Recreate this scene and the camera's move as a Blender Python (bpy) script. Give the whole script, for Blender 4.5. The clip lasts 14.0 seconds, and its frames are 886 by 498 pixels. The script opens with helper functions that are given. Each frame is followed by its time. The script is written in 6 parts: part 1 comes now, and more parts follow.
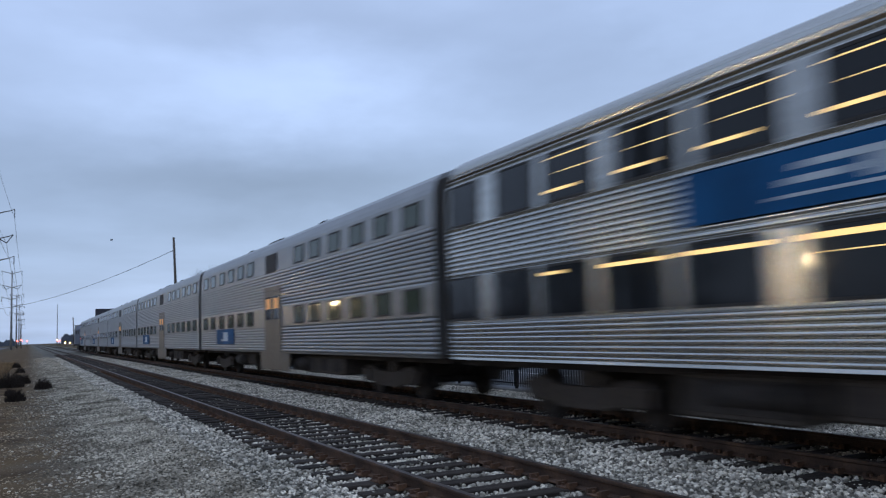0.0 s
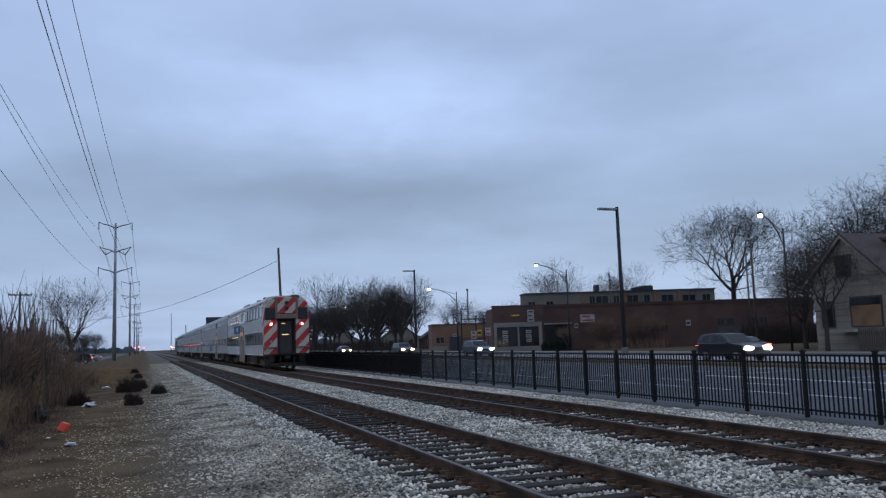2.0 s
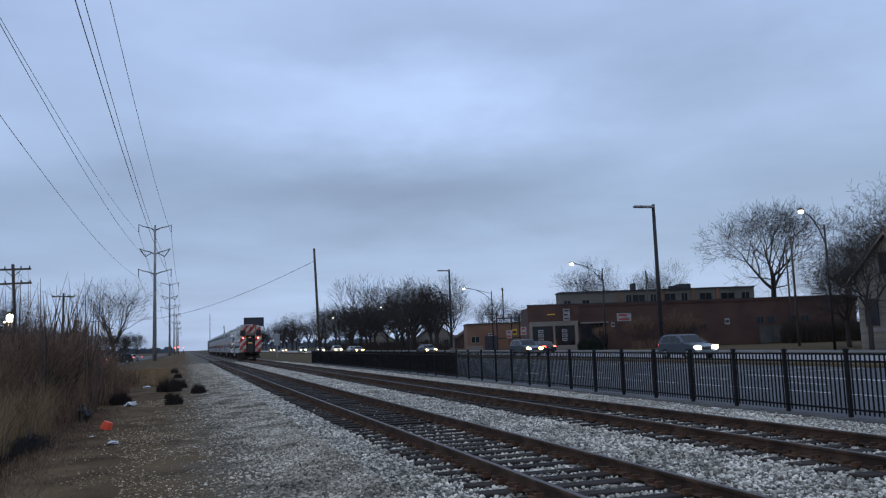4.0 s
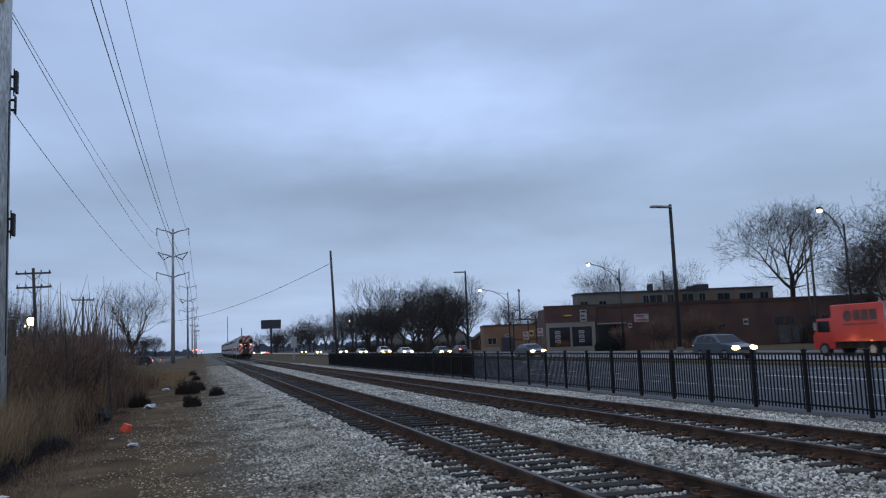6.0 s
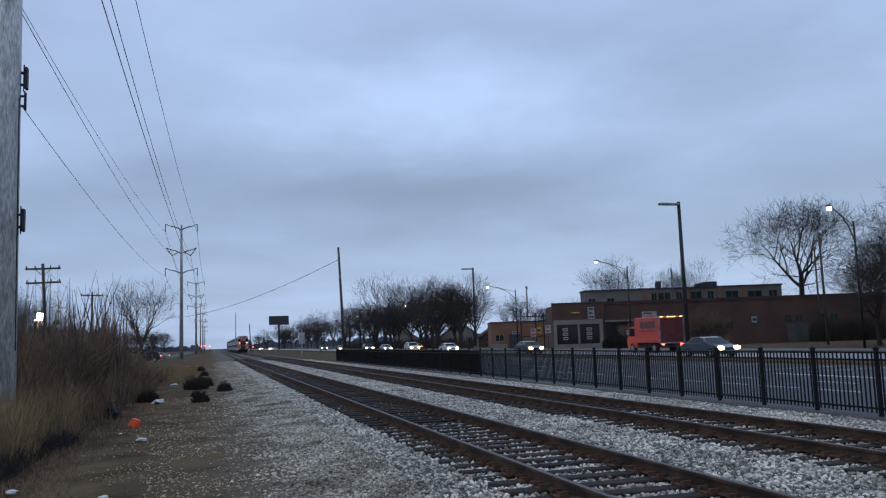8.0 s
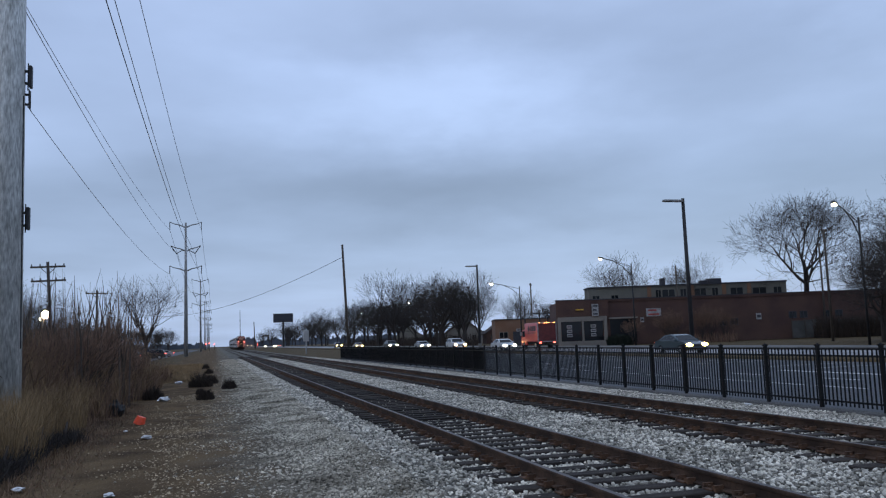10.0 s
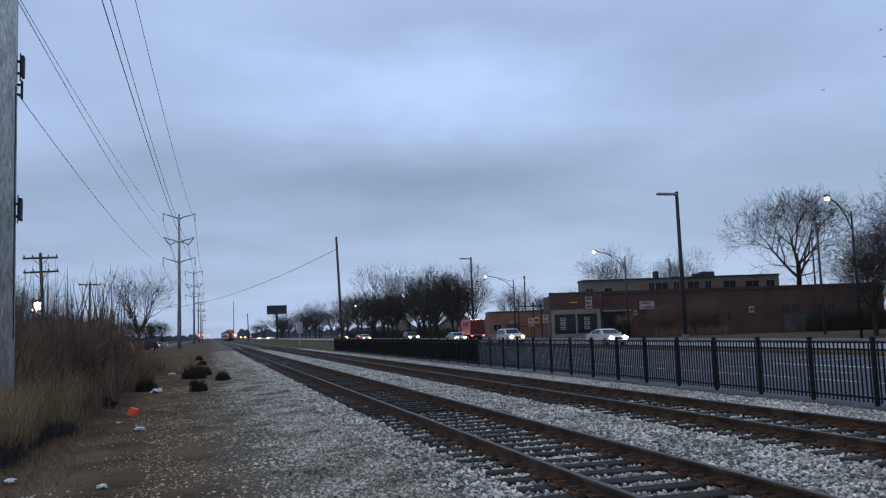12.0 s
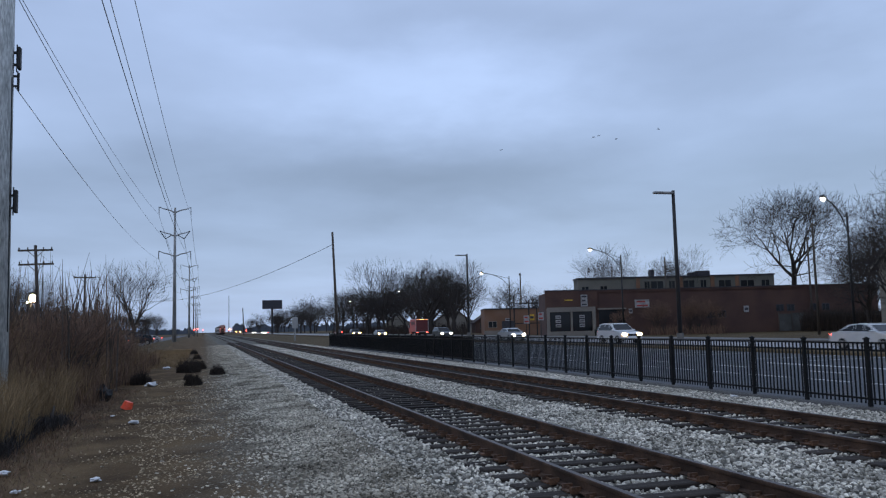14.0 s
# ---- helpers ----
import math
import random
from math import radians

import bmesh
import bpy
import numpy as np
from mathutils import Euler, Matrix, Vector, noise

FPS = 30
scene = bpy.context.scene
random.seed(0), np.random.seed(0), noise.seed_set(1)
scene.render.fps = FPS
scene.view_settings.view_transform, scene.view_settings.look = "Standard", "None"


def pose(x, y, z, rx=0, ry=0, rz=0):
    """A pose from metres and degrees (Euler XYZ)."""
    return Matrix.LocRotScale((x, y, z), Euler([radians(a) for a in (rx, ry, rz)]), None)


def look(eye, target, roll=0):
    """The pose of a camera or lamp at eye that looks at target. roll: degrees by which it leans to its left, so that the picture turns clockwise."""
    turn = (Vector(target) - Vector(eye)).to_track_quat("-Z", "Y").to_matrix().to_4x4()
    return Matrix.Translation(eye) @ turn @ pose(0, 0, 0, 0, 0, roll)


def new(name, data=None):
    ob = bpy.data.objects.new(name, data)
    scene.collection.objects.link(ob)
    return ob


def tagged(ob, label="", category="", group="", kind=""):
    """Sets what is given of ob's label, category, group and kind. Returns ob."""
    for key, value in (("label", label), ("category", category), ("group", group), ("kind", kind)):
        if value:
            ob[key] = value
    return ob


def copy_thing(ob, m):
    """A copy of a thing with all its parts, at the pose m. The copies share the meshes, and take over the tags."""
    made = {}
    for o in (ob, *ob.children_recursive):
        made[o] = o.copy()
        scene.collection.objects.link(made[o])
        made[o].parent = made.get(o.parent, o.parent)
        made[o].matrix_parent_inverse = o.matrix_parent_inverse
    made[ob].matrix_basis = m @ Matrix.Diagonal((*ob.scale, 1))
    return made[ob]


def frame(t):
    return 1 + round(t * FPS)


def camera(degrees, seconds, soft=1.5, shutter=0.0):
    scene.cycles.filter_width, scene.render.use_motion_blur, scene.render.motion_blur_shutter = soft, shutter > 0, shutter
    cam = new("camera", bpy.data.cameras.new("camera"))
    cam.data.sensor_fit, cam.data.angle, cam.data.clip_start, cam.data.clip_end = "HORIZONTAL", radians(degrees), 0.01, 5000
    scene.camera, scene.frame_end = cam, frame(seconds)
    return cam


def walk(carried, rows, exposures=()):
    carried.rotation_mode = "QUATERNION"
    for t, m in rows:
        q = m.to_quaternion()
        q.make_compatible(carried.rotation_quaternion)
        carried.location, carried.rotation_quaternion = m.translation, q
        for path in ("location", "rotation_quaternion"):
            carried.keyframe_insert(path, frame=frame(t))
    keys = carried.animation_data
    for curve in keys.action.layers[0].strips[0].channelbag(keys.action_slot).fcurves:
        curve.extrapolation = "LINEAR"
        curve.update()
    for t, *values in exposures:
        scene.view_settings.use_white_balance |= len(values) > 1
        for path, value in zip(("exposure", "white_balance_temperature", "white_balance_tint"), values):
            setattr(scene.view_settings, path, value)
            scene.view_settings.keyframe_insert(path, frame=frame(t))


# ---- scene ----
cam = camera(57.0, 14.0, soft=1.2, shutter=0.5)
EYE = (-3.747, 0.0, 1.567)
# seconds, yaw, pitch, roll of a camera held in the hand at one spot
TURNS = [
    (0.0, -26.78, 5.61, 2.01),
    (0.5, -25.37, 5.84, 1.98),
    (1.0, -23.45, 6.06, 2.28),
    (1.5, -21.46, 6.23, 2.10),
    (2.0, -19.90, 6.42, 1.84),
    (2.5, -18.99, 6.51, 1.84),
    (3.0, -18.32, 6.48, 1.92),
    (5.5, -16.56, 6.56, 2.13),
    (6.0, -16.27, 6.62, 2.23),
    (6.5, -16.15, 6.64, 2.29),
    (7.0, -16.05, 6.57, 2.27),
    (7.5, -15.93, 6.48, 2.13),
    (8.0, -15.75, 6.41, 2.00),
    (10.5, -15.45, 6.19, 2.10),
    (11.0, -15.67, 6.09, 2.05),
    (11.5, -15.80, 5.84, 1.93),
    (12.0, -15.90, 5.68, 1.95),
    (12.5, -16.04, 5.55, 1.98),
    (13.0, -16.03, 5.51, 1.96),
    (13.5, -16.03, 5.51, 1.66),
    (14.0, -16.23, 5.42, 1.39),
]
walk(cam, [(t, pose(*EYE, 90 + p, r, y)) for t, y, p, r in TURNS],
     exposures=((0.0, 0.08), (0.5, 0.05), (1.0, -0.27), (1.5, -0.09), (2.0, -0.04), (3.0, -0.02), (14.0, -0.02)))

# ---- light ----
world = bpy.data.worlds.new("dusk_sky")
scene.world = world
world.use_nodes = True


def build_sky():
    nt = world.node_tree
    nt.nodes.clear()
    N, L = nt.nodes.new, nt.links.new
    sky = N("ShaderNodeTexSky")
    sky.sky_type, sky.sun_disc = "NISHITA", False
    sky.sun_elevation, sky.sun_rotation = radians(8), radians(250)
    co = N("ShaderNodeTexCoord")
    sep = N("ShaderNodeSeparateXYZ")
    L(co.outputs["Generated"], sep.inputs[0])
    # the cloud deck is flat: project the direction on a plane overhead
    up = N("ShaderNodeMath"); up.operation = "MAXIMUM"; up.inputs[1].default_value = 0.0
    L(sep.outputs["Z"], up.inputs[0])
    add = N("ShaderNodeMath"); add.operation = "ADD"; add.inputs[1].default_value = 0.10
    L(up.outputs[0], add.inputs[0])
    dx = N("ShaderNodeMath"); dx.operation = "DIVIDE"
    dy = N("ShaderNodeMath"); dy.operation = "DIVIDE"
    L(sep.outputs["X"], dx.inputs[0]); L(add.outputs[0], dx.inputs[1])
    L(sep.outputs["Y"], dy.inputs[0]); L(add.outputs[0], dy.inputs[1])
    flat = N("ShaderNodeCombineXYZ")
    L(dx.outputs[0], flat.inputs[0]); L(dy.outputs[0], flat.inputs[1])
    n1 = N("ShaderNodeTexNoise"); n1.inputs["Scale"].default_value = 2.6
    n1.inputs["Detail"].default_value = 4; n1.inputs["Roughness"].default_value = 0.45
    n2 = N("ShaderNodeTexNoise"); n2.inputs["Scale"].default_value = 0.9
    n2.inputs["Detail"].default_value = 5; n2.inputs["Roughness"].default_value = 0.5
    squash = N("ShaderNodeMapping"); squash.inputs["Scale"].default_value = (1.0, 1.0, 2.4)
    squash.inputs["Location"].default_value = (0.35, 0.1, 0.0)
    L(co.outputs["Generated"], squash.inputs[0])
    L(squash.outputs[0], n1.inputs["Vector"]); L(flat.outputs[0], n2.inputs["Vector"])
    # elevation, warped by the big cloud shapes
    w1 = N("ShaderNodeMath"); w1.operation = "MULTIPLY_ADD"; w1.inputs[1].default_value = 0.13
    L(n1.outputs["Fac"], w1.inputs[0]); L(sep.outputs["Z"], w1.inputs[2])
    w2 = N("ShaderNodeMath"); w2.operation = "SUBTRACT"; w2.inputs[1].default_value = 0.065
    L(w1.outputs[0], w2.inputs[0])
    ramp = N("ShaderNodeValToRGB")
    el = ramp.color_ramp.elements
    stops = SKY_STOPS
    el[0].position, el[0].color = stops[0][0], (*stops[0][1], 1)
    el[1].position, el[1].color = stops[-1][0], (*stops[-1][1], 1)
    for p, c in stops[1:-1]:
        e = el.new(p); e.color = (*c, 1)
    L(w2.outputs[0], ramp.inputs[0])
    wisp = N("ShaderNodeMapRange")
    wisp.inputs[1].default_value, wisp.inputs[2].default_value = 0.3, 0.7
    wisp.inputs[3].default_value, wisp.inputs[4].default_value = 0.90, 1.10
    L(n2.outputs["Fac"], wisp.inputs[0])
    mass = N("ShaderNodeMapRange")
    mass.inputs[1].default_value, mass.inputs[2].default_value = 0.3, 0.7
    mass.inputs[3].default_value, mass.inputs[4].default_value = 0.91, 1.09
    L(n1.outputs["Fac"], mass.inputs[0])
    both = N("ShaderNodeMath"); both.operation = "MULTIPLY"
    L(wisp.outputs[0], both.inputs[0]); L(mass.outputs[0], both.inputs[1])

    def calc(op, a, b=None, c=None):
        n = N("ShaderNodeMath"); n.operation = op
        for i, v in enumerate((a, b, c)):
            if isinstance(v, (int, float)):
                n.inputs[i].default_value = v
            elif v is not None:
                L(v, n.inputs[i])
        return n.outputs[0]

    # thick and thin places of the deck: bearing, elevation, half width, half height in degrees, gain
    n3 = N("ShaderNodeTexNoise"); n3.inputs["Scale"].default_value = 5.5
    n3.inputs["Detail"].default_value = 6; n3.inputs["Roughness"].default_value = 0.55
    L(squash.outputs[0], n3.inputs["Vector"])
    drift = N("ShaderNodeSeparateColor"); L(n3.outputs["Color"], drift.inputs[0])
    bearing = calc("MULTIPLY_ADD", calc("SUBTRACT", drift.outputs[0], 0.5), 0.38, calc("ARCTAN2", sep.outputs["X"], sep.outputs["Y"]))
    height = calc("MULTIPLY_ADD", calc("SUBTRACT", drift.outputs[1], 0.5), 0.13, calc("ARCSINE", sep.outputs["Z"]))
    total = 1.0
    for az, elev, wide, tall, gain in SKY_CLOUDS:
        u = calc("MULTIPLY_ADD", bearing, 1 / radians(wide), -az / wide)
        v = calc("MULTIPLY_ADD", height, 1 / radians(tall), -elev / tall)
        r2 = calc("MULTIPLY_ADD", u, u, calc("MULTIPLY", v, v))
        total = calc("MULTIPLY_ADD", calc("EXPONENT", calc("MULTIPLY", r2, -1.0)), gain, total)
    deck = calc("MULTIPLY", both.outputs[0], total)
    mul = N("ShaderNodeVectorMath"); mul.operation = "SCALE"
    L(ramp.outputs[0], mul.inputs[0]); L(deck, mul.inputs["Scale"])
    b1 = N("ShaderNodeBackground"); b1.inputs[1].default_value = 1.2
    L(mul.outputs[0], b1.inputs[0])
    b2 = N("ShaderNodeBackground"); b2.inputs[1].default_value = 0.02
    L(sky.outputs[0], b2.inputs[0])
    ads = N("ShaderNodeAddShader"); L(b1.outputs[0], ads.inputs[0]); L(b2.outputs[0], ads.inputs[1])
    out = N("ShaderNodeOutputWorld"); L(ads.outputs[0], out.inputs[0])


# sine of the elevation, colour of the overcast deck
SKY_STOPS = [(0.0, (0.325, 0.43, 0.64)), (0.05, (0.31, 0.412, 0.62)), (0.115, (0.268, 0.355, 0.532)),
             (0.175, (0.260, 0.345, 0.515)), (0.25, (0.325, 0.425, 0.64)), (0.34, (0.318, 0.415, 0.63)),
             (0.46, (0.345, 0.445, 0.67)), (1.0, (0.36, 0.455, 0.67))]
SKY_CLOUDS = [(13, 16, 9, 3.2, 0.26), (19, 10.6, 13, 3.0, -0.20), (36, 16.5, 10, 3.4, -0.16), (4, 10.3, 8, 2.6, -0.10), (0, 17.5, 9, 2.4, 0.08),
              (25, 6.0, 14, 1.8, 0.05), (22, 21.5, 16, 2.0, -0.10), (-6, 20.6, 8, 3.0, 0.06), (46, 20, 8, 3.0, 0.10), (-16, 12, 12, 4, 0.05), (60, 10, 14, 4, -0.1)]
build_sky()

sun = new("sun", bpy.data.lights.new("sun", "SUN"))
sun.data.energy, sun.data.angle, sun.data.color = 0.3, radians(40), (0.9, 0.95, 1.0)
sun.matrix_world = look((0, 0, 100), (20, 30, 0))


# ---- materials ----
def mat(name, base, rough=0.8, metal=0.0, scale=8.0, vary=0.25, fine=60.0, bump=0.2, dist=0.01, tint=None, patch=0.0, island=0.0, coat=0.0, stretch=None, spec=0.5):
    """A surface with colour variation at two scales and a fine relief. tint: second colour, in patches."""
    m = bpy.data.materials.new(name)
    m.use_nodes = True
    nt = m.node_tree
    N, L = nt.nodes.new, nt.links.new
    b = nt.nodes["Principled BSDF"]
    b.inputs["Roughness"].default_value, b.inputs["Metallic"].default_value = rough, metal
    b.inputs["Coat Weight"].default_value, b.inputs["Specular IOR Level"].default_value = coat, spec
    co = N("ShaderNodeTexCoord")
    vec = co.outputs["Object"]
    if stretch:
        mp = N("ShaderNodeMapping"); mp.inputs["Scale"].default_value = stretch
        L(vec, mp.inputs[0]); vec = mp.outputs[0]
    a = N("ShaderNodeTexNoise"); a.inputs["Scale"].default_value = scale; a.inputs["Detail"].default_value = 5
    f = N("ShaderNodeTexNoise"); f.inputs["Scale"].default_value = fine; f.inputs["Detail"].default_value = 4
    L(vec, a.inputs["Vector"]); L(vec, f.inputs["Vector"])
    mix = N("ShaderNodeMix"); mix.data_type = "RGBA"
    t = tint or tuple(c * 0.6 for c in base)
    mix.inputs["A"].default_value, mix.inputs["B"].default_value = (*base, 1), (*t, 1)
    mr = N("ShaderNodeMapRange")
    mr.inputs[1].default_value, mr.inputs[2].default_value = 0.42 - patch, 0.68 - patch
    L(a.outputs["Fac"], mr.inputs[0]); L(mr.outputs[0], mix.inputs["Factor"])
    g = N("ShaderNodeMapRange")
    g.inputs[1].default_value, g.inputs[2].default_value = 0.25, 0.75
    g.inputs[3].default_value, g.inputs[4].default_value = 1 - vary, 1 + vary
    L(f.outputs["Fac"], g.inputs[0])
    sc = N("ShaderNodeVectorMath"); sc.operation = "SCALE"
    L(mix.outputs["Result"], sc.inputs[0]); L(g.outputs[0], sc.inputs["Scale"])
    col = sc.outputs[0]
    if island:
        ge = N("ShaderNodeNewGeometry"); oi = N("ShaderNodeObjectInfo")
        ad = N("ShaderNodeMath"); ad.operation = "ADD"
        L(ge.outputs["Random Per Island"], ad.inputs[0]); L(oi.outputs["Random"], ad.inputs[1])
        fr = N("ShaderNodeMath"); fr.operation = "FRACT"; L(ad.outputs[0], fr.inputs[0])
        r = N("ShaderNodeMapRange"); r.inputs[3].default_value, r.inputs[4].default_value = 1 - island, 1 + island
        L(fr.outputs[0], r.inputs[0])
        s2 = N("ShaderNodeVectorMath"); s2.operation = "SCALE"
        L(col, s2.inputs[0]); L(r.outputs[0], s2.inputs["Scale"]); col = s2.outputs[0]
    L(col, b.inputs["Base Color"])
    if bump:
        bp = N("ShaderNodeBump"); bp.inputs["Strength"].default_value = bump; bp.inputs["Distance"].default_value = dist
        L(f.outputs["Fac"], bp.inputs["Height"]); L(bp.outputs[0], b.inputs["Normal"])
    return m


def glow(name, colour, strength):
    m = bpy.data.materials.new(name)
    m.use_nodes = True
    b = m.node_tree.nodes["Principled BSDF"]
    b.inputs["Base Color"].default_value = (*colour, 1)
    b.inputs["Emission Color"].default_value, b.inputs["Emission Strength"].default_value = (*colour, 1), strength
    return m


def glass(name, tint, rough=0.08):
    m = bpy.data.materials.new(name)
    m.use_nodes = True
    b = m.node_tree.nodes["Principled BSDF"]
    b.inputs["Base Color"].default_value, b.inputs["Roughness"].default_value = (*tint, 1), rough
    b.inputs["Specular IOR Level"].default_value = 0.25
    return m


M = {}
M["grass_dry"] = mat("grass_dry", (0.095, 0.068, 0.036), 0.95, scale=0.4, fine=14, vary=0.4, bump=0.9, dist=0.05, tint=(0.065, 0.052, 0.032), spec=0.1)
# darker than the loose stones: shade of the gaps between them is included
M["gravel"] = mat("gravel", (0.15, 0.142, 0.122), 0.95, scale=0.7, fine=30, vary=0.6, bump=1.0, dist=0.05, tint=(0.10, 0.093, 0.077), spec=0.12)
M["stone"] = mat("stone", (0.53, 0.49, 0.415), 0.9, scale=1.2, fine=50, vary=0.25, bump=0.3, tint=(0.25, 0.232, 0.19), island=0.75, spec=0.12)
M["asphalt"] = mat("asphalt", (0.022, 0.025, 0.030), 0.6, spec=0.35, scale=0.35, fine=40, vary=0.25, bump=0.4, tint=(0.040, 0.044, 0.051))
M["concrete"] = mat("concrete", (0.13, 0.127, 0.12), 0.85, scale=0.6, fine=25, vary=0.15, bump=0.2, tint=(0.09, 0.088, 0.083))
M["paint_white"] = mat("paint_white", (0.6, 0.6, 0.6), 0.7, scale=2.0, fine=20, vary=0.25, tint=(0.35, 0.35, 0.35))
M["rail"] = mat("rail", (0.04, 0.025, 0.018), 0.8, metal=0.0, spec=0.25, scale=2.0, fine=40, vary=0.3, bump=0.25, tint=(0.10, 0.06, 0.04))
M["rail_top"] = mat("rail_top", (0.085, 0.07, 0.06), 0.5, metal=0.8, scale=1.0, fine=20, vary=0.2, bump=0.05, tint=(0.10, 0.075, 0.06))
M["tie"] = mat("tie", (0.026, 0.021, 0.018), 0.9, spec=0.2, scale=3.0, fine=18, vary=0.4, bump=0.6, tint=(0.05, 0.041, 0.034), island=0.35, stretch=(0.4, 6, 6))
M["rust"] = mat("rust", (0.10, 0.05, 0.025), 0.9, scale=6, fine=60, vary=0.4, tint=(0.055, 0.03, 0.02), island=0.3)
M["fence"] = mat("fence", (0.006, 0.0065, 0.0075), 0.6, spec=0.2, scale=3, fine=60, vary=0.3, bump=0.05)
M["screen"] = mat("screen", (0.012, 0.013, 0.016), 0.9, spec=0.1, scale=1.5, fine=30, vary=0.3, bump=0.2, tint=(0.02, 0.021, 0.025))
M["steel_pole"] = mat("steel_pole", (0.30, 0.305, 0.305), 0.8, metal=0.0, scale=1.2, fine=10, vary=0.25, bump=0.2, tint=(0.15, 0.15, 0.145), stretch=(1, 1, 0.25))
M["dark_metal"] = mat("dark_metal", (0.022, 0.022, 0.024), 0.6, metal=0.3, scale=3, fine=30, vary=0.3, bump=0.1)
M["wood_pole"] = mat("wood_pole", (0.075, 0.062, 0.052), 0.9, scale=2, fine=20, vary=0.35, bump=0.4, stretch=(3, 3, 0.3))
M["wire"] = mat("wire", (0.03, 0.03, 0.035), 0.6, bump=0)
# blue-grey of distance haze is painted into this colour
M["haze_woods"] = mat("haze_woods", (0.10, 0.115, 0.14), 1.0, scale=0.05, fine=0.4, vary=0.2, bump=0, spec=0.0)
M["bark"] = mat("bark", (0.038, 0.031, 0.027), 0.95, scale=3, fine=20, vary=0.4, bump=0.6, stretch=(3, 3, 0.6))
M["twig"] = mat("twig", (0.032, 0.026, 0.023), 0.95, scale=1, fine=6, vary=0.3, bump=0)
M["reed"] = mat("reed", (0.19, 0.115, 0.07), 0.9, scale=0.6, fine=5, vary=0.3, bump=0, tint=(0.072, 0.046, 0.032), island=0.6)
M["bramble"] = mat("bramble", (0.16, 0.095, 0.062), 0.9, scale=0.7, fine=5, vary=0.3, bump=0, tint=(0.085, 0.05, 0.036), island=0.65)
M["shoot"] = mat("shoot", (0.085, 0.064, 0.05), 0.9, scale=1, fine=6, vary=0.3, bump=0, tint=(0.05, 0.04, 0.034), island=0.4)
M["straw"] = mat("straw", (0.24, 0.16, 0.078), 0.9, scale=0.6, fine=5, vary=0.3, bump=0, tint=(0.17, 0.11, 0.055), island=0.4)
M["shrub"] = mat("shrub", (0.036, 0.025, 0.018), 0.95, scale=2, fine=20, vary=0.4, bump=0, island=0.4)
M["evergreen"] = mat("evergreen", (0.012, 0.02, 0.012), 0.9, scale=2, fine=20, vary=0.4, bump=0, island=0.4)
M["brick"] = mat("brick", (0.078, 0.042, 0.032), 0.9, scale=0.35, fine=9, vary=0.3, bump=0.3, tint=(0.052, 0.027, 0.024))
M["brick_tan"] = mat("brick_tan", (0.16, 0.085, 0.05), 0.9, scale=0.4, fine=9, vary=0.25, bump=0.3, tint=(0.18, 0.105, 0.07))
M["render_tan"] = mat("render_tan", (0.11, 0.108, 0.092), 0.9, scale=0.4, fine=10, vary=0.2, bump=0.2, tint=(0.135, 0.13, 0.112))
M["limestone"] = mat("limestone", (0.17, 0.155, 0.135), 0.85, scale=0.6, fine=10, vary=0.15, tint=(0.21, 0.19, 0.165))
M["roof_felt"] = mat("roof_felt", (0.03, 0.03, 0.032), 0.9, scale=1, fine=10, vary=0.3)
M["shingle"] = mat("shingle", (0.075, 0.055, 0.05), 0.92, scale=0.8, fine=14, vary=0.35, bump=0.5, tint=(0.05, 0.04, 0.038))
M["siding"] = mat("siding", (0.22, 0.205, 0.175), 0.85, scale=0.6, fine=10, vary=0.15, bump=0.15, tint=(0.16, 0.15, 0.13), island=0.2)
M["fence_board"] = mat("fence_board", (0.075, 0.078, 0.076), 0.9, scale=0.7, fine=12, vary=0.25, tint=(0.045, 0.045, 0.043))
M["plywood"] = mat("plywood", (0.20, 0.122, 0.065), 0.85, scale=1, fine=12, vary=0.25, tint=(0.15, 0.09, 0.048))
M["glass_dark"] = glass("glass_dark", (0.012, 0.014, 0.016))
M["plastic_white"] = mat("plastic_white", (0.7, 0.7, 0.7), 0.6, scale=4, fine=20, vary=0.1, bump=0.3)
M["plastic_orange"] = mat("plastic_orange", (0.85, 0.09, 0.03), 0.5, scale=4, fine=20, vary=0.15, bump=0.2, tint=(0.6, 0.06, 0.02))
M["plastic_black"] = mat("plastic_black", (0.006, 0.006, 0.007), 0.6, scale=4, fine=20, vary=0.1, bump=0.3)
M["sign_white"] = mat("sign_white", (0.30, 0.30, 0.30), 0.6, scale=2, fine=10, vary=0.1, bump=0)
M["sign_red"] = mat("sign_red", (0.35, 0.04, 0.035), 0.6, scale=2, fine=10, vary=0.1, bump=0)
M["sign_dark"] = mat("sign_dark", (0.03, 0.03, 0.04), 0.6, scale=2, fine=10, vary=0.1, bump=0)
M["sign_yellow"] = mat("sign_yellow", (0.6, 0.36, 0.03), 0.6, scale=2, fine=10, vary=0.1, bump=0)
M["lamp_warm"] = glow("lamp_warm", (1.0, 0.74, 0.42), 80)
M["lamp_sodium"] = glow("lamp_sodium", (1.0, 0.74, 0.40), 330)
M["head"] = glow("head", (1.0, 0.82, 0.52), 40)
M["head_warm"] = glow("head_warm", (1.0, 0.50, 0.13), 30)
M["tail"] = glow("tail", (1.0, 0.06, 0.04), 16)
M["marker"] = glow("marker", (1.0, 0.30, 0.08), 10)


# ---- mesh helpers ----
def empty(name, label, category, group="", at=(0, 0, 0), kind=""):
    ob = new(name)
    ob.empty_display_size = 0.2
    ob.matrix_world = pose(*at)
    return tagged(ob, label, category, group, kind)


